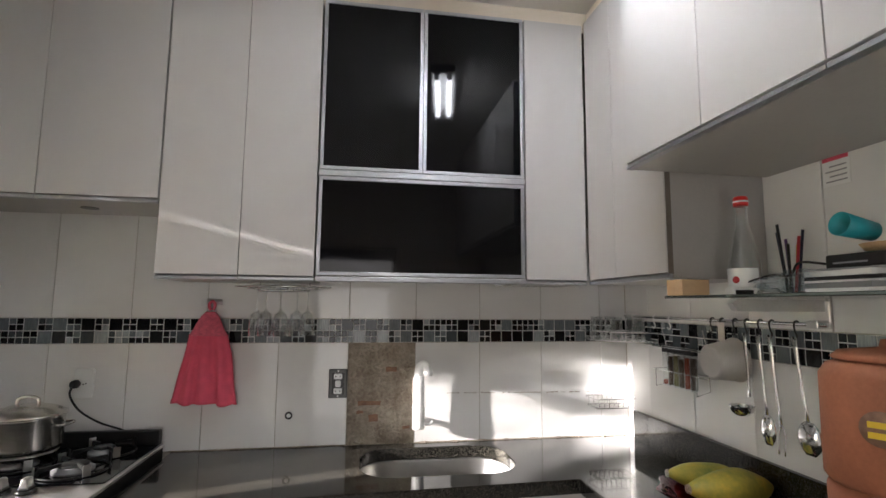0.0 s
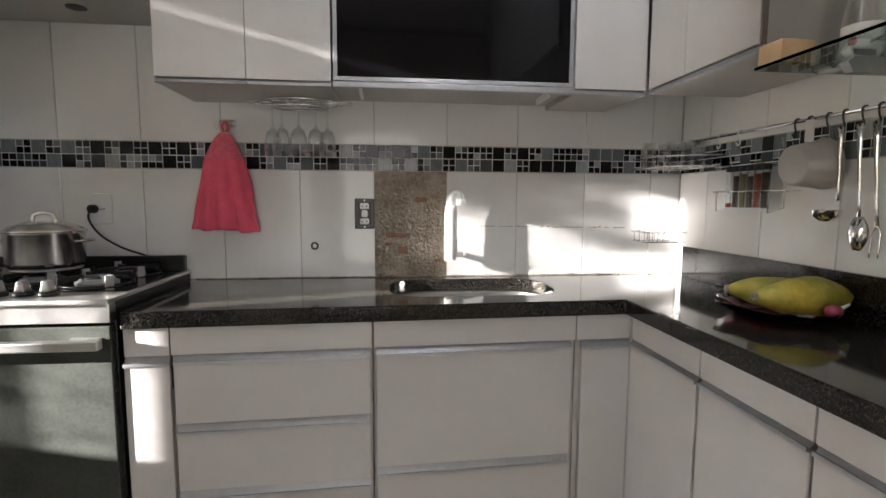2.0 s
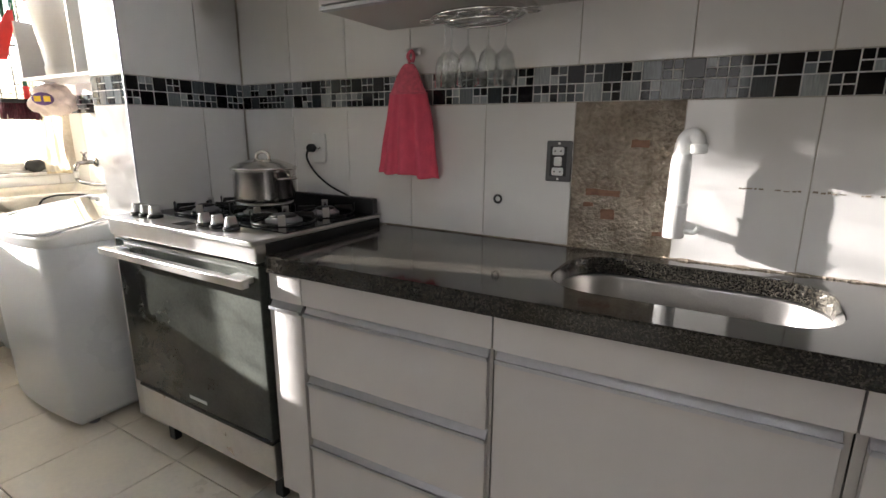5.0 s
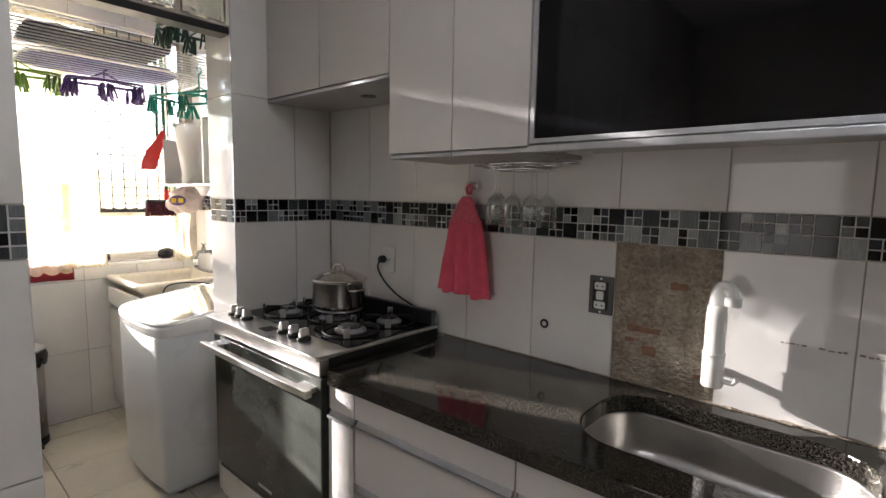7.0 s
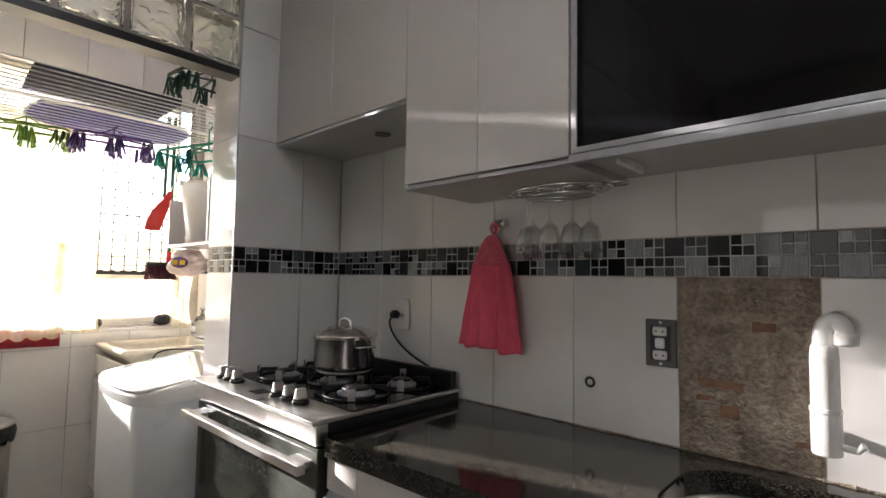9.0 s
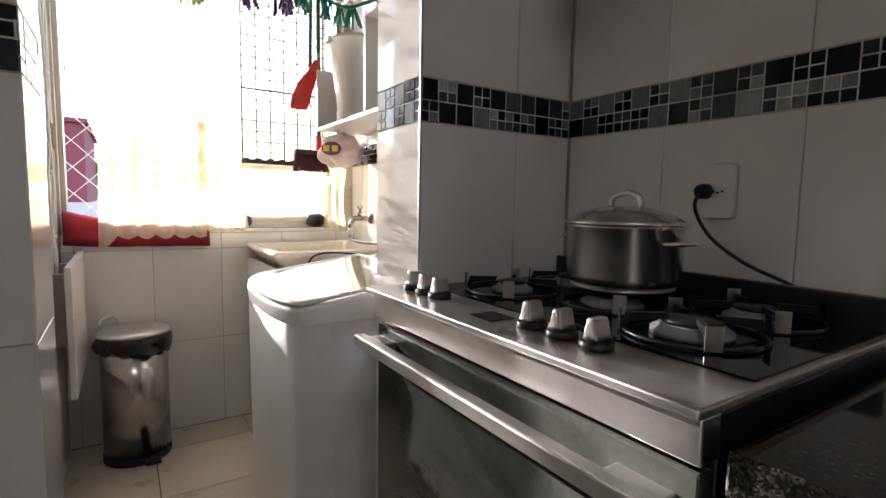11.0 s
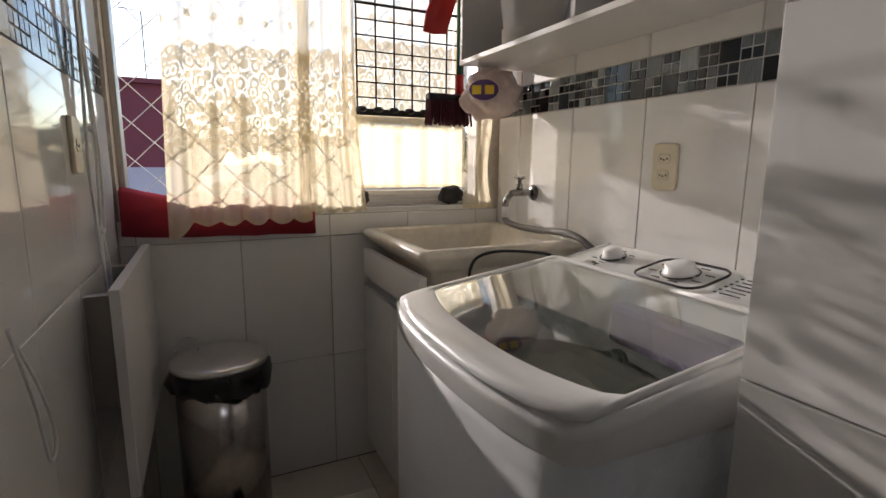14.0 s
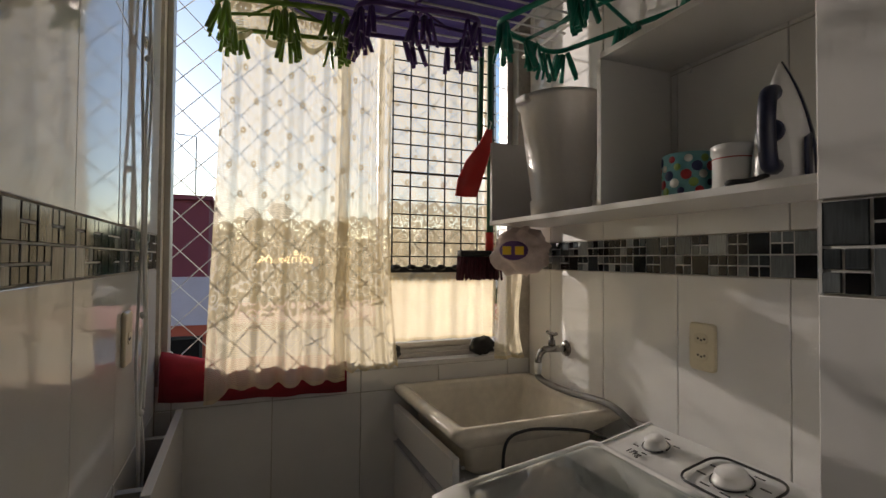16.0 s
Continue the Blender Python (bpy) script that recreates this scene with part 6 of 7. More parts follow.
def crack_line():
    rng = random.Random(3)
    bm = bmesh.new()
    x = 0.40
    while x < 1.2:
        w = rng.uniform(0.004, 0.014)
        if rng.random() < 0.75:
            z = 1.098 + 0.002 * rng.random() - 0.01 * (x - 0.4)
            box(bm, x, x + w, YN - 0.0015, YN + 0.001, z, z + rng.uniform(0.002, 0.005))
        x += w + rng.uniform(0.0, 0.006)
    return mesh("glue_trace", bm, MORTAR, "broken line of old brown glue on the tiles", "stain", kind="stuff")


crack_line()


def pvc_tap():
    x, y = 0.262, YN - 0.07
    c = thing("tap", (x, y, 0.965), "white plastic column tap on the sink wall", "tap")
    part("column", lathe(bmesh.new(), ((0.025, 0.0), (0.027, 0.004), (0.027, 0.085), (0.0255, 0.088), (0.0255, 0.195), (0.023, 0.222)), (x, y, 0.965), 24), PVC, c)
    part("collar", lathe(bmesh.new(), ((0.0275, 0), (0.0285, 0.002), (0.0285, 0.008), (0.0275, 0.01)), (x, y, 1.05), 24), PVC, c)
    path = smooth_path([(x, y, 1.183), (x + 0.002, y, 1.216), (x + 0.01, y - 0.002, 1.232), (x + 0.022, y - 0.006, 1.236), (x + 0.034, y - 0.012, 1.226), (x + 0.038, y - 0.014, 1.208)], 6)
    part("spout", tube(bmesh.new(), path, [0.0215 - 0.00018 * i for i in range(len(path))], 16), PVC, c)
    part("nozzle", lathe(bmesh.new(), ((0.0175, 0), (0.0205, 0.003), (0.0205, 0.022), (0.019, 0.024)), (x + 0.038, y - 0.014, 1.19), 16), PVC, c)
    part("wall_pipe", tube(bmesh.new(), [(x, y + 0.015, 0.995), (x, YN - 0.001, 0.995)], 0.0125, 14), PVC, c)
    part("lever", tube(bmesh.new(), [(x + 0.02, y - 0.004, 0.985), (x + 0.05, y - 0.008, 0.985), (x + 0.06, y - 0.01, 0.998)], 0.007, 10), PVC, c, "white plastic lever")
    return c


pvc_tap()


def open_socket():
    cx, cz = -0.0865, 1.153
    c = thing("open_socket", (cx, YN, cz), "grey socket frame without its cover plate", "socket")
    part("frame", boxes((cx - 0.04, cx + 0.04, YN - 0.012, YN - 0.0005, cz - 0.062, cz + 0.062), bev=0.004), DARKP, c)
    part("well", boxes((cx - 0.026, cx + 0.026, YN - 0.014, YN - 0.0118, cz - 0.045, cz + 0.045)), BLACK, c)
    for k in (-0.031, 0.0, 0.031):
        q = 0.012 if k else 0.014
        m = part("module", boxes((cx - (0.018 if k else 0.012), cx + (0.018 if k else 0.012), YN - 0.021, YN - 0.0142, cz + k - q, cz + k + q), bev=0.005), WHITEP, c, "white socket module")
        if k:
            for dx in (-0.009, 0.009):
                part("hole", lathe(bmesh.new(), ((0.0028, 0), (0.0026, 0.0006)), (cx + dx, YN - 0.021, cz + k), 8, m=Matrix.Rotation(radians(90), 3, "X")), BLACK, m)
    for k in (-0.054, 0.054):
        part("screw", lathe(bmesh.new(), ((0.004, 0), (0.0035, 0.0015)), (cx, YN - 0.012, cz + k), 8, m=Matrix.Rotation(radians(90), 3, "X")), STEEL, c)
    return c


open_socket()
ring = mesh("pipe_ring", tube(bmesh.new(), arc((-0.29, YN - 0.003, 1.021), 0.0125, 0, 360, 24), 0.004, 8), BLACK, "small black ring round a capped pipe hole", "pipe ring")
part("cap", lathe(bmesh.new(), ((0.0095, 0), (0.009, 0.003), (0.001, 0.0035)), (-0.29, YN - 0.0005, 1.021), 16, m=Matrix.Rotation(radians(90), 3, "X")), WHITEP, ring, "white cap in the pipe hole")
stove_socket = socket_plate((-1.095, YN, 1.17), (0, -1, 0), WHITEP, "white wall socket behind the stove", 0.075, 0.12, 1)


def plug():
    c = thing("plug", (-1.12, YN - 0.03, 1.17), "black plug with cable running down to the stove", "plug")
    part("body", lathe(bmesh.new(), ((0.013, 0), (0.017, 0.006), (0.016, 0.026), (0.01, 0.034)), (-1.118, YN - 0.0105, 1.17), 14, m=Matrix.Rotation(radians(90), 3, "X")), RUBBER, c)
    part("cable", tube(bmesh.new(), smooth_path([(-1.118, YN - 0.042, 1.168), (-1.12, YN - 0.05, 1.13), (-1.09, YN - 0.035, 1.07), (-1.02, YN - 0.025, 1.02), (-0.93, YN - 0.02, 0.985), (-0.88, YN - 0.018, 0.95)], 6), 0.004, 8), RUBBER, c)
    return c


plug()


def towel():
    """A hand towel gathered into a loop and hung on a steel hook."""
    c = thing("hand_towel", (-0.615, YN - 0.03, 1.1), "pink terry hand towel with lace yoke on a steel hook", "towel")
    top, bot = 1.462, 1.088
    n, rows = 64, 30
    bm, ym = bmesh.new(), bmesh.new()

    def ring_at(v, m):
        z = top + (bot - top) * v
        half = 0.018 + 0.052 * min(1, v / 0.26) ** 0.7 + 0.058 * max(0.0, (v - 0.2) / 0.8) ** 0.9
        dep = 0.008 + 0.018 * min(1, v / 0.3) + 0.012 * v
        out = []
        for i in range(n):
            a = 2 * math.pi * i / n
            ph = 5.6 * math.cos(a) + 1.1 + 0.5 * math.sin(2.5 * v) + 1.6 * noise.noise((math.cos(a) * 2.2, v * 0.8, 5))
            fold = min(1.0, max(0.0, v - 0.16) * 1.9) * 0.05 * (abs(math.sin(ph)) ** 0.5 - 0.7)
            x = -0.615 - 0.006 * v + half * math.cos(a) + 0.006 * noise.noise((math.cos(a), v * 3, 1))
            y = YN - 0.05 + (dep + fold) * math.sin(a)
            zz = z - 0.12 * fold * max(0.0, v - 0.7) / 0.3 + (0.012 * noise.noise((math.cos(a) * 1.6, 0.5, 3)) - 0.008 * math.cos(a) if v > 0.95 else 0)
            out.append((x, min(y, YN - 0.003), zz))
        return out
    loft(ym, [ring_at(0.26 * k / 8, 0) for k in range(9)], (True, False))
    loft(bm, [ring_at(0.255 + 0.745 * k / rows, 1) for k in range(rows + 1)], (False, True))
    part("yoke", ym, PINKP, c, "pink lace-patterned yoke")
    part("cloth", bm, PINK, c)
    part("band", tube(bmesh.new(), [(x, y, z) for x, y, z in ring_at(0.26, 0)][::2], 0.003, 6, loop=True), PINKP, c)
    part("loop", tube(bmesh.new(), smooth_path([(-0.62, YN - 0.035, 1.468), (-0.628, YN - 0.035, 1.49), (-0.615, YN - 0.034, 1.505), (-0.604, YN - 0.035, 1.49), (-0.61, YN - 0.036, 1.468)], 5), 0.006, 8), PINKP, c)
    h = thing("towel_hook", (-0.625, YN, 1.50), "flat bent steel towel hook", "hook")
    part("plate", boxes((-0.668, -0.632, YN - 0.006, YN - 0.0005, 1.485, 1.515), bev=0.002), STEEL, h)
    bm = bmesh.new()
    pth = [(-0.64, -0.006), (-0.64, -0.026), (-0.62, -0.034), (-0.595, -0.03), (-0.575, -0.04)]
    loft(bm, [[(x, YN + y, 1.49), (x, YN + y + 0.003, 1.49), (x, YN + y + 0.003, 1.514), (x, YN + y, 1.514)] for x, y in pth])
    part("arm", bm, STEEL, h)


towel()


def pot():
    x, y, z = -1.158, 2.03, 0.975
    c = thing("cooking_pot", (x, y, z), "polished stainless steel pot with lid on the stove", "pot")
    part("body", lathe(bmesh.new(), ((0.098, 0.0), (0.108, 0.006), (0.112, 0.02), (0.113, 0.115), (0.117, 0.118), (0.117, 0.122), (0.109, 0.122)), (x, y, z), 48, (True, True)), POTSTEEL, c)
    part("base", lathe(bmesh.new(), ((0.1, -0.006), (0.103, -0.003), (0.1, 0.0)), (x, y, z), 40), STEEL, c)
    part("lid", lathe(bmesh.new(), ((0.12, 0.1225), (0.121, 0.128), (0.112, 0.132), (0.09, 0.145), (0.05, 0.157), (0.002, 0.16)), (x, y, z), 48), POTSTEEL, c, "domed steel lid")
    part("lid_handle", tube(bmesh.new(), smooth_path([(x - 0.036, y, z + 0.158), (x - 0.03, y, z + 0.178), (x, y, z + 0.186), (x + 0.03, y, z + 0.178), (x + 0.036, y, z + 0.158)], 5), 0.0065, 8), POTSTEEL, c)
    for s in (-1, 1):
        part("handle", tube(bmesh.new(), smooth_path([(x + s * 0.111, y - 0.035, z + 0.09), (x + s * 0.14, y - 0.03, z + 0.092), (x + s * 0.148, y, z + 0.093), (x + s * 0.14, y + 0.03, z + 0.092), (x + s * 0.111, y + 0.035, z + 0.09)], 5), 0.0045, 8), POTSTEEL, c)
    return c


pot()


def glass_rack():
    cx, cy, z = -0.312, 2.135, 1.555
    c = thing("stemware_rack", (cx, cy, z), "oval chrome wire rack for glasses under the cabinet", "rack")
    for w, h, dz in ((0.29, 0.2, 0.012), (0.21, 0.13, -0.004)):
        part("hoop", tube(bmesh.new(), [(cx + w / 2 * math.cos(a * math.pi / 18), cy + h / 2 * math.sin(a * math.pi / 18), z + dz) for a in range(36)], 0.0042, 8, loop=True), CHROME, c)
    for k in range(5):
        a = radians(200 + k * 35)
        px, py = cx + 0.12 * math.cos(a), cy + 0.075 * math.sin(a)
        part("eye", tube(bmesh.new(), arc((px, py, z + 0.004), 0.026, 0, 360, 18, "xy"), 0.0034, 6), CHROME, c)
    for sx in (-1, 1):
        part("ear", tube(bmesh.new(), smooth_path([(cx + sx * 0.14, cy - 0.03, z + 0.012), (cx + sx * 0.185, cy - 0.025, z + 0.012), (cx + sx * 0.185, cy + 0.02, z + 0.012), (cx + sx * 0.14, cy + 0.03, z + 0.012)], 5), 0.003, 8), CHROME, c)
        part("post", tube(bmesh.new(), [(cx + sx * 0.1, cy + 0.03, z), (cx + sx * 0.1, cy + 0.03, 1.604)], 0.003, 6), CHROME, c)
    first = None
    for k in range(5):
        a = radians(200 + k * 35)
        px, py = cx + 0.105 * math.cos(a), cy + 0.06 * math.sin(a)
        if first is None:
            first = thing("wine_glass", (0, 0, 0), "clear stem glass hanging upside down in the rack", "glass", "hanging glasses")
            prof = ((0.028, 0.0), (0.028, -0.0015), (0.006, -0.006), (0.003, -0.012), (0.003, -0.085), (0.008, -0.094), (0.023, -0.108), (0.03, -0.135), (0.0315, -0.195), (0.0307, -0.195), (0.029, -0.135), (0.022, -0.11), (0.004, -0.098))
            part("bowl", lathe(bmesh.new(), prof, (0, 0, 0), 24, (True, True)), STEMGLASS, first, local=True)
            first.matrix_basis = pose(px, py, z + 0.009)
        else:
            copy_thing(first, pose(px, py, z + 0.009))
    return c


glass_rack()

# ---- side wall: rail, hooks and utensils ----
RX, RZ = XE - 0.04, 1.452


def rail():
    c = thing("utensil_rail", (RX, 1.6, RZ), "chrome wall rail for kitchen utensils", "rail")
    part("bar", tube(bmesh.new(), [(RX, 1.16, RZ), (RX, 2.2, RZ)], 0.0055, 10), CHROME, c)
    for y in (1.2, 2.15):
        part("bracket", boxes((RX - 0.008, XE - 0.0005, y - 0.018, y + 0.018, RZ - 0.01, RZ + 0.012), bev=0.003), STEEL, c)
    return c


rail()


def s_hook(y):
    return smooth_path([(RX + 0.006, y, RZ - 0.004), (RX + 0.007, y, RZ + 0.006), (RX, y, RZ + 0.0085), (RX - 0.008, y, RZ + 0.002), (RX - 0.006, y, RZ - 0.02), (RX, y, RZ - 0.035), (RX - 0.008, y, RZ - 0.046), (RX - 0.014, y, RZ - 0.036)], 4)


for y_ in (1.957, 1.851, 1.606, 1.558, 1.496, 1.445, 1.39, 1.346, 1.258):
    mesh("s_hook", tube(bmesh.new(), s_hook(y_), 0.0026, 6), IRON if y_ < 1.7 else STEEL, "bent dark steel hook on the rail", "hook", group="rail hooks", smooth=True)
SPICES = [surface("paprika", (0.3, 0.05, 0.02), 0.9, var=0.3, scale=60), surface("dark_spice", (0.07, 0.04, 0.025), 0.9, var=0.4, scale=60), surface("oregano", (0.2, 0.17, 0.07), 0.9, var=0.4, scale=60), surface("pepper", (0.12, 0.08, 0.05), 0.9, var=0.4, scale=60)]


def spice_rack():
    c = thing("spice_rack", (RX, 1.72, 1.2), "wire holder with glass spice tubes on the rail", "rack")
    for z in (1.335, 1.245):
        part("wire", tube(bmesh.new(), [(RX - 0.035, 1.60, z), (RX - 0.035, 1.93, z), (RX + 0.02, 1.93, z), (RX + 0.02, 1.60, z)], 0.0022, 6, loop=True), CHROME, c)
    for y in (1.66, 1.91):
        part("upright", tube(bmesh.new(), [(RX - 0.002, y, RZ - 0.04), (RX + 0.02, y, 1.335), (RX + 0.02, y, 1.19), (RX - 0.035, y, 1.175), (RX - 0.035, y, 1.245)], 0.0022, 6), CHROME, c)
    for i in range(6):
        y = 1.875 - i * 0.034
        s = thing("spice_tube", (RX - 0.01, y, 1.185), "glass spice tube with dark cap, part full", "spice tube", "spice tubes")
        part("glass", lathe(bmesh.new(), ((0.0135, 0), (0.0145, 0.003), (0.0145, 0.13), (0.013, 0.13), (0.013, 0.004), (0.001, 0.003)), (RX - 0.01, y, 1.185), 16, (True, True)), GLASS, s)
        part("spice", lathe(bmesh.new(), ((0.0125, 0.005), (0.0125, (0.02, 0.115, 0.12, 0.11, 0.118, 0.12)[i])), (RX - 0.01, y, 1.185), 14), SPICES[i % 4], s, "ground spice filling")
        part("cap", lathe(bmesh.new(), ((0.0155, 0.1305), (0.0155, 0.15), (0.014, 0.152)), (RX - 0.01, y, 1.185), 16), RUBBER, s)
    return c


spice_rack()


def white_strainer():
    """A white plastic cup hung by its handle."""
    cy, cz = 1.53, 1.318
    c = thing("hanging_cup", (RX - 0.03, cy, cz), "white plastic measuring cup hanging on the rail", "cup")
    m = Matrix.Rotation(radians(18), 3, "X") @ Matrix.Rotation(radians(86), 3, "Y")
    part("bowl", lathe(bmesh.new(), ((0.05, -0.055), (0.058, -0.05), (0.072, 0.04), (0.075, 0.042), (0.07, 0.04), (0.055, -0.046), (0.002, -0.05)), (RX - 0.02, cy, cz), 28, (True, False), m=m), CLOUDY, c)
    part("handle", boxes((RX - 0.03, RX - 0.024, cy - 0.014, cy + 0.014, cz + 0.065, cz + 0.128), bev=0.002), CLOUDY, c)
    return c


white_strainer()


def utensil(y, kind, length, label, lean=0.0):
    z1 = RZ - 0.038
    z0 = z1 - length
    x = RX - 0.012
    c = thing(kind, (x, y, z0), label, "utensil", "hanging utensils")
    bm = bmesh.new()
    loft(bm, [[(x + 0.001 * s, y + dy + lean * q, z1 - (length - 0.07) * q) for s, dy in ((-1, -ww), (1, -ww), (1, ww), (-1, ww))] for q, ww in ((0, 0.009), (0.15, 0.008), (0.5, 0.0045), (0.8, 0.004), (1.0, 0.006))])
    part("handle", bm, CHROME, c)
    bm = bmesh.new()
    yb, zb = y + lean, z0 + 0.035
    if kind == "ladle":
        lathe(bm, ((0.036, 0), (0.032, -0.018), (0.018, -0.03), (0.001, -0.033), (0.017, -0.028), (0.03, -0.017), (0.0345, 0)), (x - 0.03, yb, zb + 0.01), 20, (False, False))
    elif kind == "meat_fork":
        for i in (-1, 1):
            tube(bm, smooth_path([(x, yb, zb + 0.045), (x, yb + i * 0.011, zb + 0.02), (x - 0.004, yb + i * 0.011, zb - 0.04)], 4), 0.0022, 6)
    else:
        rings = []
        for k in range(9):
            q = k / 8
            ww = (0.042 if kind == "skimmer" else 0.03) * math.sin(math.pi * (0.08 + 0.84 * q)) ** 0.75
            zz = zb + 0.045 - 0.09 * q
            dp = 0.012 * math.sin(math.pi * q)
            rings.append([(x - dp * (1 - (s / 3) ** 2), yb + ww * s / 3, zz) for s in range(-3, 4)] + [(x - dp * (1 - (s / 3) ** 2) + 0.0015, yb + ww * s / 3, zz) for s in range(3, -4, -1)])
        loft(bm, rings)
    part("head", bm, CHROME, c)
    return c


utensil(1.445, "ladle", 0.27, "steel ladle hanging on the rail", -0.008)
utensil(1.39, "serving_spoon", 0.32, "large steel serving spoon hanging on the rail", -0.02)
utensil(1.346, "meat_fork", 0.34, "two-pronged steel fork hanging on the rail", -0.026)
utensil(1.258, "skimmer", 0.31, "round steel skimmer hanging on the rail", -0.03)


def corner_racks():
    c = thing("corner_shelf", (1.16, 2.18, 1.345), "chrome wire corner shelf with drinking glasses", "rack")
    z = 1.345
    part("rim", tube(bmesh.new(), smooth_path([(XE - 0.01, 1.97, z), (1.19, 1.99, z), (1.08, 2.08, z), (1.06, YN - 0.01, z)], 6) + [Vector((XE - 0.01, YN - 0.01, z))], 0.003, 8, loop=True), CHROME, c)
    part("rail", tube(bmesh.new(), smooth_path([(XE - 0.01, 1.96, z + 0.04), (1.18, 1.985, z + 0.04), (1.07, 2.075, z + 0.04), (1.05, YN - 0.01, z + 0.04)], 6), 0.0025, 8), CHROME, c)
    for i in range(7):
        x = 1.09 + i * 0.028
        part("wire", tube(bmesh.new(), [(x, max(1.985, 2.17 - 0.9 * (x - 1.06)), z), (x, YN - 0.01, z)], 0.0018, 6), CHROME, c)
    g = None
    for x, y in ((1.10, 2.20), (1.165, 2.14), (1.175, 2.215), (1.235, 2.07), (1.245, 2.15)):
        if g is None:
            g = thing("tumbler", (0, 0, 0), "clear upturned drinking glass on the corner shelf", "glass", "tumblers")
            part("wall", lathe(bmesh.new(), ((0.028, 0), (0.03, 0.0), (0.026, 0.1), (0.024, 0.102), (0.002, 0.102), (0.002, 0.096), (0.0235, 0.095), (0.0275, 0.0)), (0, 0, 0), 24, (False, False)), STEMGLASS, g, local=True)
            g.matrix_basis = pose(x, y, z + 0.0032)
        else:
            copy_thing(g, pose(x, y, z + 0.0032))
    d = thing("soap_basket", (1.2, 2.12, 1.03), "chrome wire basket in the counter corner", "rack")
    for zz, g_ in ((1.08, 0.0), (1.04, 0.012)):
        part("hoop", tube(bmesh.new(), [(x, y, zz) for x, y in rrect(0.2 - g_, 0.12 - g_, 0.02, 4, 1.155, 2.195)], 0.0024, 6, loop=True), CHROME, d)
    for i in range(8):
        x = 1.075 + i * 0.023
        part("wire", tube(bmesh.new(), [(x, 2.138, 1.08), (x, 2.143, 1.04), (x, 2.247, 1.04), (x, 2.252, 1.08)], 0.0016, 6), CHROME, d)
    for x in (1.1, 1.21):
        part("wall_clip", tube(bmesh.new(), [(x, 2.254, 1.08), (x, YN - 0.0005, 1.085)], 0.003, 6), CHROME, d)


corner_racks()

# ---- glass shelf and what lies on it ----
GREENGLASS = clear("greenish_glass", (0.72, 0.86, 0.82), 0.0, 1.45)
KRAFT = surface("kraft_cardboard", (0.5, 0.33, 0.18), 0.85, var=0.12, scale=25, bump=0.2)
SHZ, SHX = 1.53, 0.885


def glass_shelf():
    c = thing("glass_shelf", (1.08, 0.9, SHZ), "greenish glass wall shelf on steel brackets", "shelf")
    s = part("pane", boxes((SHX, XE - 0.004, 0.2, 1.338, SHZ - 0.008, SHZ), bev=0.001), GREENGLASS, c)
    s.visible_shadow = False
    for y in (1.2, 0.72):
        bm = bmesh.new()
        sec = [(XE - 0.001, SHZ - 0.009), (1.0, SHZ - 0.009), (0.985, SHZ - 0.02), (1.0, SHZ - 0.042), (XE - 0.001, SHZ - 0.042)]
        loft(bm, [[(a, y - 0.011, b) for a, b in sec], [(a, y + 0.011, b) for a, b in sec]])
        b = part("bracket", bm, STEEL, c)
        for f in b.data.polygons:
            f.use_smooth = False
        part("wall_plate", boxes((XE - 0.012, XE - 0.0005, y - 0.024, y + 0.024, SHZ - 0.075, SHZ - 0.009), bev=0.005), STEEL, c)
    return c


glass_shelf()
Z0 = SHZ + 0.0008


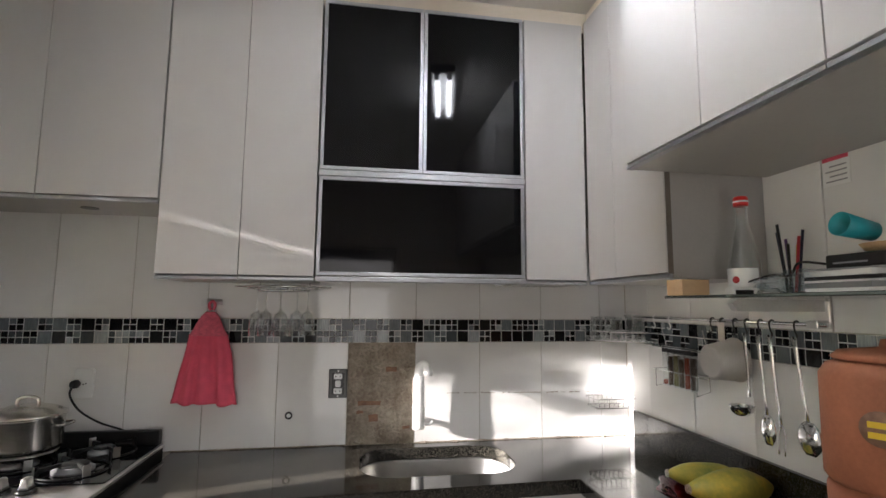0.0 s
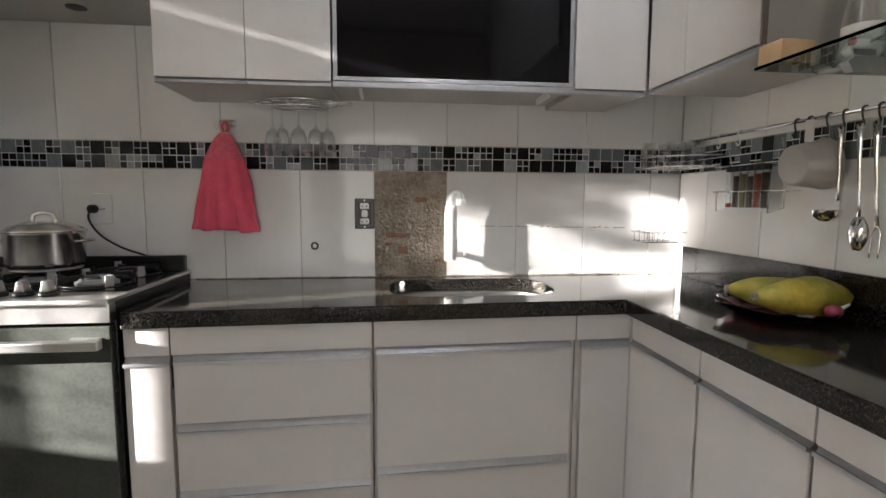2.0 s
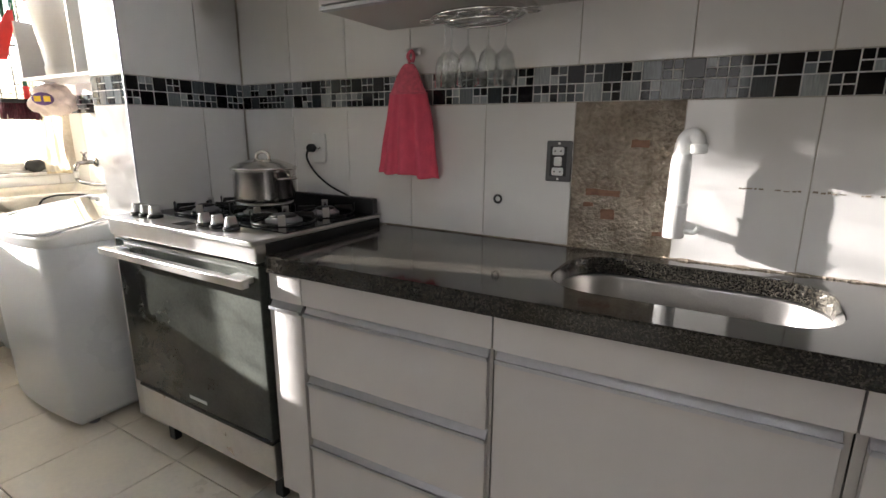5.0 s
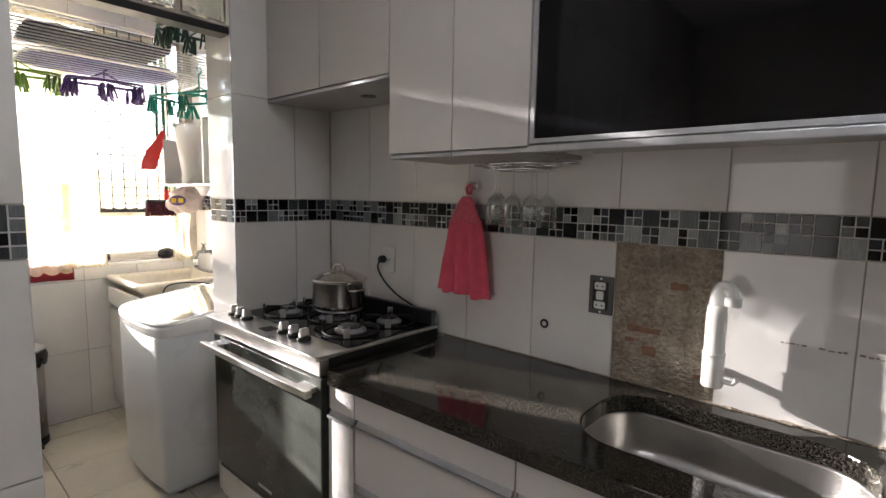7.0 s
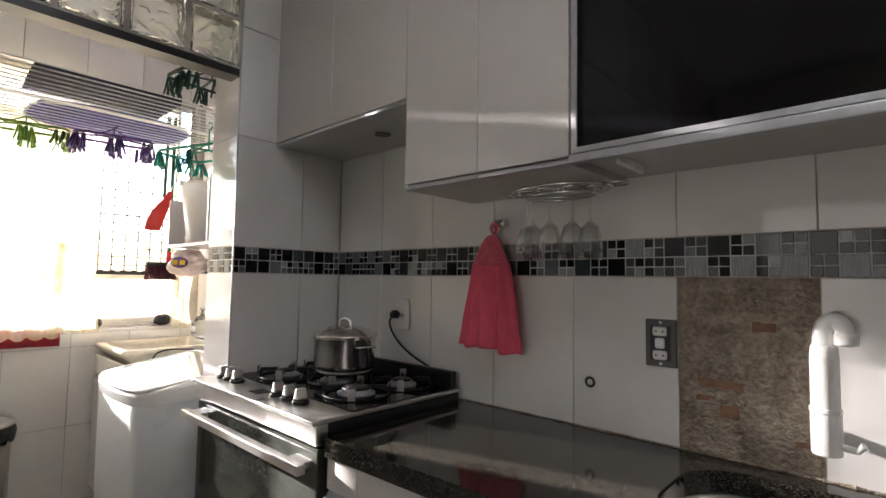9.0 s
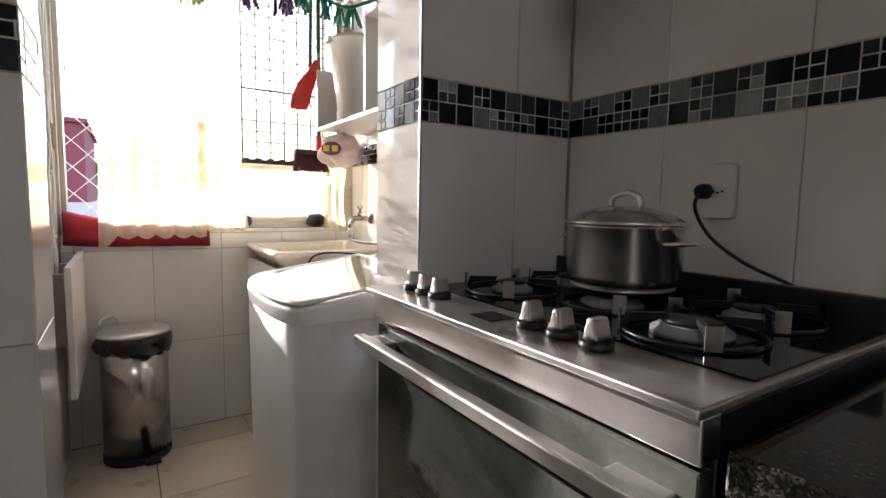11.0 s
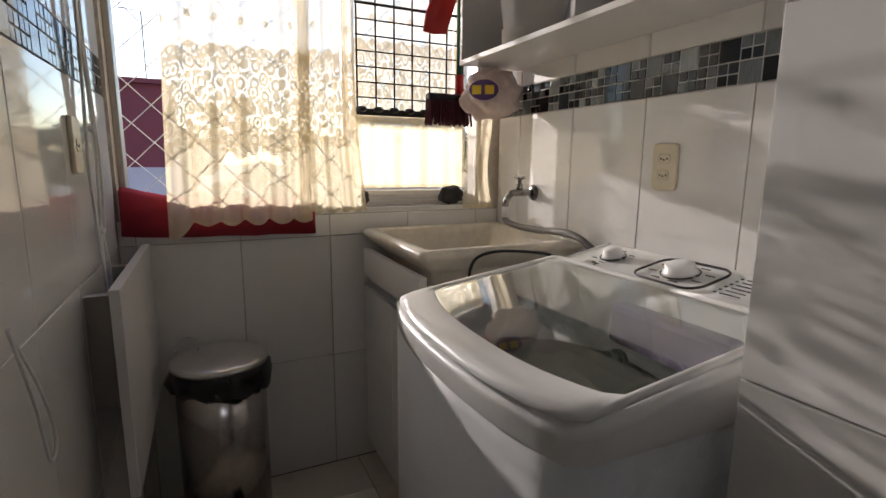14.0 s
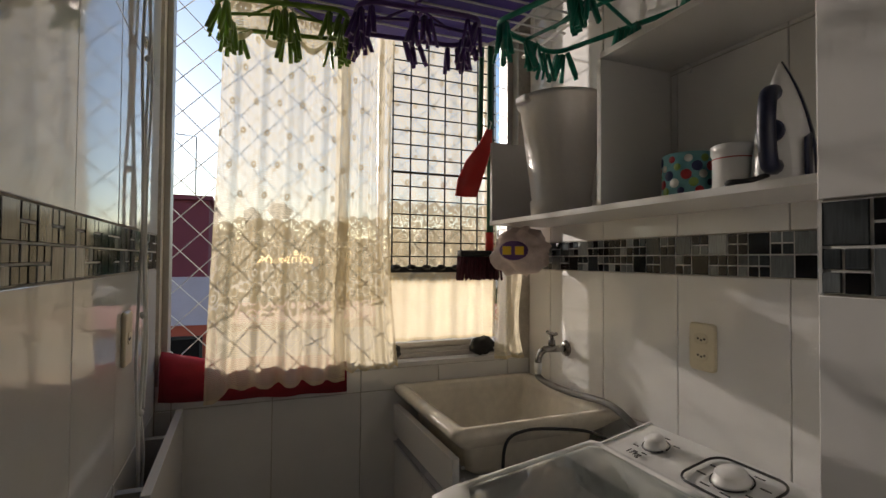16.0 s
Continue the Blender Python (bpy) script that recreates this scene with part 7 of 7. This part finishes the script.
def shelf_clutter():
    b = thing("cardboard_box", (0.93, 1.3, Z0), "small kraft cardboard box on the glass shelf", "box")
    part("body", boxes((0.89, 0.975, 1.262, 1.333, Z0, Z0 + 0.045), bev=0.001), KRAFT, b)
    part("flap", boxes((0.891, 0.974, 1.297, 1.2985, Z0 + 0.045, Z0 + 0.0462)), KRAFT, b)
    x, y = 1.09, 1.262
    g = thing("glass_bottle", (x, y, Z0), "clear glass bottle with red cap on the shelf", "bottle")
    part("glass", lathe(bmesh.new(), ((0.0436, 0), (0.0429, 0.005), (0.0429, 0.0875), (0.0374, 0.125), (0.0264, 0.175), (0.01705, 0.2063), (0.01595, 0.25), (0.01815, 0.2538), (0.01815, 0.26), (0.0132, 0.26), (0.01265, 0.2063), (0.022, 0.175), (0.033, 0.125), (0.03905, 0.0875), (0.03905, 0.00875), (0.0022, 0.0075)), (x, y, Z0), 28, (True, True)), STEMGLASS, g)
    part("cap", lathe(bmesh.new(), ((0.01925, 0.2606), (0.02002, 0.265), (0.01925, 0.285), (0.0165, 0.2888), (0.0011, 0.2888)), (x, y, Z0), 20), REDP, g, "red screw cap")
    part("cap_line", lathe(bmesh.new(), ((0.02024, 0.2712), (0.02057, 0.2737), (0.02024, 0.2762)), (x, y, Z0), 20, (False, False)), WHITEP, g)
    bm = bmesh.new()
    n = 12
    loft(bm, [[(x + 0.0436 * math.cos(radians(150 + 130 * i / n)), y + 0.0436 * math.sin(radians(150 + 130 * i / n)), z) for i in range(n + 1)] for z in (Z0 + 0.015, Z0 + 0.078)], (False, False), closed=False)
    part("label", bm, WHITEP, g, "white paper label with red mark")
    part("mark", lathe(bmesh.new(), ((0.01, 0), (0.01, 0.001), (0.001, 0.0012)), (x + 0.0436 * math.cos(radians(200)), y + 0.0436 * math.sin(radians(200)), Z0 + 0.045), 14, m=Matrix.Rotation(radians(200), 3, "Z") @ Matrix.Rotation(radians(90), 3, "Y")), DOTC[0], g)
    w = thing("white_gadget", (1.03, 1.215, Z0), "small white plastic gadget on the shelf", "gadget")
    part("body", boxes((1.0, 1.075, 1.2, 1.235, Z0, Z0 + 0.022), bev=0.005), WHITEP, w)
    part("window", boxes((1.006, 1.06, 1.1985, 1.2005, Z0 + 0.003, Z0 + 0.015)), BLACK, w)
    clump("plastic_wrap", (1.1, 1.1, Z0 - 0.001), 0.055, FILM, "crumpled clear blue plastic wrap on the shelf", "plastic wrap", 12, (1.1, 1.9, 0.5), 0.5, 4)
    p = thing("pen_cup", (1.225, 1.24, Z0), "clear cup with pens on the shelf", "pen cup")
    part("cup", lathe(bmesh.new(), ((0.026, 0), (0.03, 0.07), (0.028, 0.07), (0.024, 0.003), (0.001, 0.003)), (1.225, 1.24, Z0), 20, (True, False)), GLASS, p)
    rng = random.Random(9)
    for i, m in enumerate((YELLOW, VIOLET, NAVY, BLACK, BLACK, DOTC[0], NAVY)):
        a = i * 0.9
        part("pen", tube(bmesh.new(), [(1.225 + 0.012 * math.cos(a), 1.24 + 0.012 * math.sin(a), Z0 + 0.005), (1.225 + 0.026 * math.cos(a), 1.24 + 0.038 * math.sin(a), Z0 + 0.15 + 0.02 * (i * 5 % 4))], 0.004, 8), m, p)
    k = thing("white_mug", (1.235, 1.16, Z0), "small white mug on the shelf", "mug")
    part("body", lathe(bmesh.new(), ((0.024, 0), (0.028, 0.006), (0.029, 0.07), (0.0265, 0.07), (0.025, 0.008), (0.001, 0.007)), (1.235, 1.16, Z0), 24, (True, False)), WHITEP, k)
    part("handle", tube(bmesh.new(), smooth_path([(1.208, 1.152, Z0 + 0.055), (1.19, 1.145, Z0 + 0.05), (1.19, 1.145, Z0 + 0.025), (1.209, 1.152, Z0 + 0.018)], 4), 0.004, 8), WHITEP, k)
    st = thing("paper_stack", (1.15, 0.94, Z0), "untidy stack of papers and booklets on the shelf", "papers")
    zz = Z0
    for i in range(7):
        h = 0.005 + 0.004 * (i % 3)
        q = part("booklet", boxes((1.06, 1.25, 0.86, 1.04, zz, zz + h - 0.0004)), (BLACK, WHITEP, GREYP, WHITEP, BLACK, WHITEP, GREYP)[i], st)
        q.matrix_basis = Matrix.Translation((1.15, 0.95, 0)) @ Matrix.Rotation(0.12 * math.sin(i * 2.3), 4, "Z") @ Matrix.Translation((-1.15, -0.95, 0))
        zz += h
    r = thing("router", (1.16, 0.93, zz), "black modem box lying on the papers", "router")
    part("body", boxes((1.08, 1.25, 0.86, 1.0, zz, zz + 0.032), bev=0.004), BLACK, r)
    part("light_strip", boxes((1.079, 1.0798, 0.9, 0.98, zz + 0.01, zz + 0.014)), GREYP, r)
    part("cable", tube(bmesh.new(), smooth_path([(1.09, 1.0, zz + 0.012), (1.07, 1.06, zz + 0.02), (1.1, 1.12, Z0 + 0.05), (1.1, 1.18, Z0 + 0.055), (1.06, 1.24, Z0 + 0.03), (1.065, 1.245, Z0 + 0.006)], 6), 0.003, 8), RUBBER, r)
    wb = thing("wooden_bowl", (1.18, 0.92, zz + 0.033), "small brown wooden bowl on the modem box", "bowl")
    part("body", lathe(bmesh.new(), ((0.03, 0), (0.05, 0.01), (0.06, 0.024), (0.056, 0.025), (0.045, 0.012), (0.002, 0.006)), (1.18, 0.925, zz + 0.0325), 24, (True, False)), KRAFT, wb)
    cp = thing("turquoise_cup", (1.19, 0.92, zz + 0.06), "turquoise plastic cup lying in the bowl", "cup")
    part("body", lathe(bmesh.new(), ((0.022, 0), (0.028, 0.09), (0.026, 0.09), (0.02, 0.003), (0.001, 0.003)), (1.16, 0.95, zz + 0.085), 20, (True, False), m=Matrix.Rotation(radians(-80), 3, "Y")), TURQ, cp)
    cal = thing("wall_calendar", (XE, 1.18, 1.87), "small pink and white calendar stuck to the wall", "calendar")
    part("sheet", boxes((XE - 0.0025, XE - 0.0006, 1.095, 1.175, 1.835, 1.925)), WHITEP, cal)
    part("header", boxes((XE - 0.0032, XE - 0.0026, 1.097, 1.173, 1.905, 1.922)), PINK, cal, "pink header strip")
    for i in range(4):
        part("line", boxes((XE - 0.0031, XE - 0.0026, 1.103, 1.165 - 0.012 * (i % 2), 1.845 + i * 0.014, 1.849 + i * 0.014)), GREYP, cal)


FILM = thin_glass("clear_film", (0.86, 0.91, 0.95), 0.12)
TURQ = surface("turquoise_plastic", (0.02, 0.35, 0.4), 0.35, var=0.1, bump=0.02)
shelf_clutter()

# ---- corner counter: water filter and fruit ----
CLAY = surface("terracotta", (0.36, 0.125, 0.06), 0.7, var=0.25, scale=7, fine=120, bump=0.25)
PAPAYA = surface("ripening_papaya", (0.6, 0.42, 0.05), 0.42, var=0.3, scale=9, fine=60, bump=0.15, tint=(0.2, 0.24, 0.045))
WINE = clear("dark_red_glass", (0.25, 0.01, 0.03), 0.05, 1.45)


def clay_filter():
    x, y, r, z = 1.1, 0.885, 0.125, CT + 0.0008
    c = thing("water_filter", (x, y, z), "terracotta clay water filter in two stacked parts", "water filter")
    part("lower_jar", lathe(bmesh.new(), ((0.1, 0), (0.112, 0.008), (r, 0.05), (r, 0.235), (r - 0.006, 0.25)), (x, y, z), 40), CLAY, c)
    part("upper_jar", lathe(bmesh.new(), ((r - 0.004, 0.2505), (r + 0.004, 0.262), (r + 0.002, 0.47), (r - 0.012, 0.492), (r - 0.03, 0.5)), (x, y, z), 40), CLAY, c)
    part("lid", lathe(bmesh.new(), ((r - 0.028, 0.5005), (r - 0.02, 0.506), (r - 0.035, 0.52), (0.02, 0.53), (0.016, 0.545), (0.001, 0.548)), (x, y, z), 32), CLAY, c)
    a = radians(208)
    m = Matrix.Rotation(a, 3, "Z") @ Matrix.Rotation(radians(90), 3, "Y")
    part("badge", lathe(bmesh.new(), ((0.034, -0.006), (0.034, 0.0045), (0.001, 0.006)), (x + (r + 0.001) * math.cos(a), y + (r + 0.001) * math.sin(a), z + 0.38), 24, m=m), BRICKM, c, "brown oval badge")
    for k in (-0.012, 0.008):
        q = part("mark", boxes((-0.006, 0.006, -0.02, 0.02, 0.0, 0.0015), bev=0.0005), YELLOW, c, "pale yellow bar on the badge", local=True)
        q.matrix_basis = Matrix.Translation(((r + 0.0075) * math.cos(a), (r + 0.0075) * math.sin(a), 0.38 + k)) @ m.to_4x4()
    part("spigot", tube(bmesh.new(), [(x - r + 0.002, y, z + 0.06), (x - r - 0.035, y, z + 0.06), (x - r - 0.04, y, z + 0.04)], 0.008, 10), WHITEP, c, "white plastic spigot")
    return c


clay_filter()


def papaya(at, length, r, turn, label, seed):
    c = thing("papaya", at, label, "papaya", "papayas", turn)
    prof = []
    n = 16
    for i in range(n + 1):
        q = i / n
        s = math.sin(math.pi * min(1, q * 0.96 + 0.02)) ** 0.62 * (0.72 + 0.34 * q)
        prof.append((max(0.003, r * s), length * (q - 0.5)))
    bm = bmesh.new()
    lathe(bm, prof, (0, 0, 0), 28, m=Matrix.Rotation(radians(90), 3, "Y"))
    for v in bm.verts:
        v.co += v.co.normalized() * 0.006 * noise.noise(v.co * 14 + Vector((seed, 0, 0)))
    low = min(v.co.z for v in bm.verts)
    bmesh.ops.translate(bm, verts=bm.verts, vec=(0, 0, -low))
    part("skin", bm, PAPAYA, c, local=True, smooth=True)
    part("stalk", lathe(bmesh.new(), ((0.014, -0.004), (0.012, 0.003), (0.004, 0.005)), (-length / 2 + 0.002, 0, -low), 12, m=Matrix.Rotation(radians(-90), 3, "Y")), MORTAR, c, "dry brown stalk end", local=True)
    return c


def fruit_plate():
    cx, cy = 1.09, 1.45
    bm = bmesh.new()
    n = 48
    loops = []
    for k, (r, z) in enumerate(((0.05, 0.0), (0.1, 0.003), (0.125, 0.018), (0.154, 0.04), (0.15, 0.042), (0.12, 0.022), (0.098, 0.008), (0.05, 0.005))):
        loops.append([(cx + r * (1 + (0.07 * math.sin(7 * 2 * math.pi * i / n) if k in (3, 4) else 0)) * math.cos(2 * math.pi * i / n), cy + 1.05 * r * (1 + (0.07 * math.sin(7 * 2 * math.pi * i / n) if k in (3, 4) else 0)) * math.sin(2 * math.pi * i / n), CT + 0.0008 + z) for i in range(n)])
    loft(bm, loops)
    mesh("fruit_dish", bm, WINE, "dark red glass dish with wavy rim on the counter", "dish")
    z = CT + 0.014
    papaya((1.12, 1.53, z), 0.22, 0.05, -22, "ripening green-yellow papaya in the red dish", 1)
    papaya((1.115, 1.4, z), 0.27, 0.06, -4, "large green-yellow papaya in the red dish", 5)
    clump("mango", (1.21, 1.545, z), 0.03, ORANGEF, "orange-brown mango behind the papayas", "mango", 3, (1.2, 1, 1), 0.06)
    o = clump("red_onion", (1.13, 1.318, CT + 0.03), 0.019, ONION, "small red onion on the dish rim", "onion", 7, (1.2, 1, 0.9), 0.06)
    part("sprout", tube(bmesh.new(), [(1.145, 1.316, CT + 0.052), (1.167, 1.311, CT + 0.066)], [0.006, 0.003], 8), WHITEP, o, "pale dry onion top")


ORANGEF = surface("orange_brown_skin", (0.42, 0.17, 0.05), 0.5, var=0.3, scale=12, bump=0.1)
ONION = surface("red_onion_skin", (0.3, 0.04, 0.07), 0.3, var=0.3, scale=20, bump=0.1)
fruit_plate()


# ---- wall tiles, mosaic bands and floor tiles ----
PITCH = 0.2985
LOW, HIGH = (0.0, 0.438, CT, BAND0), (BAND1, 1.88, 2.33, 2.78, ZC)


def tiled_wall(parent, origin, u, n, u0, u1, anchor, rows, seed, band=True, skip=None):
    f = face_frame(origin, u, n)
    us = steps(u0, u1, PITCH, anchor)
    for vs in rows:
        tile_field(parent, f, us, vs, skip)
    if band:
        mosaic_band(parent, f, u0, u1, BAND0, seed=seed)


ALL = (LOW, HIGH)
tiled_wall(wall_north, (0, YN + G, 0), (1, 0, 0), (0, -1, 0), SX1, XE - 0.001, MX0, ((CT, BAND0), (BAND1, 1.88)), 1,
           skip=lambda a, b: MX0 < a < MX1 and CT < b < BAND0)
tiled_wall(wall_north, (0, YN + G, 0), (1, 0, 0), (0, -1, 0), XW, SX0, MX0, (LOW[1:], HIGH), 2)
tiled_wall(wall_east, (XE + G, YN, 0), (0, -1, 0), (-1, 0, 0), 0.001, YN - 0.05, 0.19, ((CT, BAND0), (BAND1, 1.93)), 3)
tiled_wall(wall_passage, (0, YL - G, 0), (-1, 0, 0), (0, 1, 0), -XA + 0.006, -SX1, 2.655, ALL, 4)
tiled_wall(wall_passage, (0, YL - G, 0), (-1, 0, 0), (0, 1, 0), -SX0, -XW, 2.655, ALL, 5)
tiled_wall(wall_nib, (XA - G, 0, 0), (0, 1, 0), (1, 0, 0), -0.3, YL, YL - 0.16, ALL, 6)
tiled_wall(wall_west, (XW - G, 0, 0), (0, 1, 0), (1, 0, 0), YL, YN, 1.27, ((0.0, 0.438, CT, WZ0 - 0.019), (WZ1, ZC)), 7, band=False)
tiled_wall(pillar, (SX1 - G, 0, 0), (0, 1, 0), (1, 0, 0), SY0, YN, YN - 0.2, (LOW[1:], HIGH), 8)
tiled_wall(pillar, (0, SY0 + G, 0), (1, 0, 0), (0, -1, 0), SX0, SX1, SX0, ALL, 9)
tiled_wall(pillar, (SX0 + G, 0, 0), (0, -1, 0), (-1, 0, 0), -YN, -SY0, -SY0, ALL, 10)
tiled_wall(jamb, (SX1 - G, 0, 0), (0, 1, 0), (1, 0, 0), YL, JY1, JY1, ALL, 11)
tiled_wall(jamb, (0, JY1 - G, 0), (-1, 0, 0), (0, 1, 0), -SX1, -SX0, -SX1, ALL, 12)
mesh("trim_corner_strip", boxes((SX1 - 0.004, SX1 + 0.001, SY0 - 0.001, SY0 + 0.004, CT + 0.04, ZC - 0.3)), ALU, "thin aluminium corner strip on the tiled stub", "trim", kind="structure")

FP = 0.41
for i in range(-2, 10):
    for j in range(-7, 3):
        x0_, y0_ = -2.56 + i * FP, 1.245 + j * FP
        x1_, y1_ = min(x0_ + FP, XE), min(y0_ + FP, YN)
        x0_, y0_ = max(x0_, XW), max(y0_, YK)
        if x1_ - x0_ > 0.02 and y1_ - y0_ > 0.02:
            me_ = piece_mesh(x1_ - x0_ - 0.004, y1_ - y0_ - 0.004, 0.006, 0.0012, FLOOR, "floor_tile")
            piece("floor_tile", me_, Matrix.Translation((x0_ + 0.002, y0_ + 0.002, -0.006)), floor)
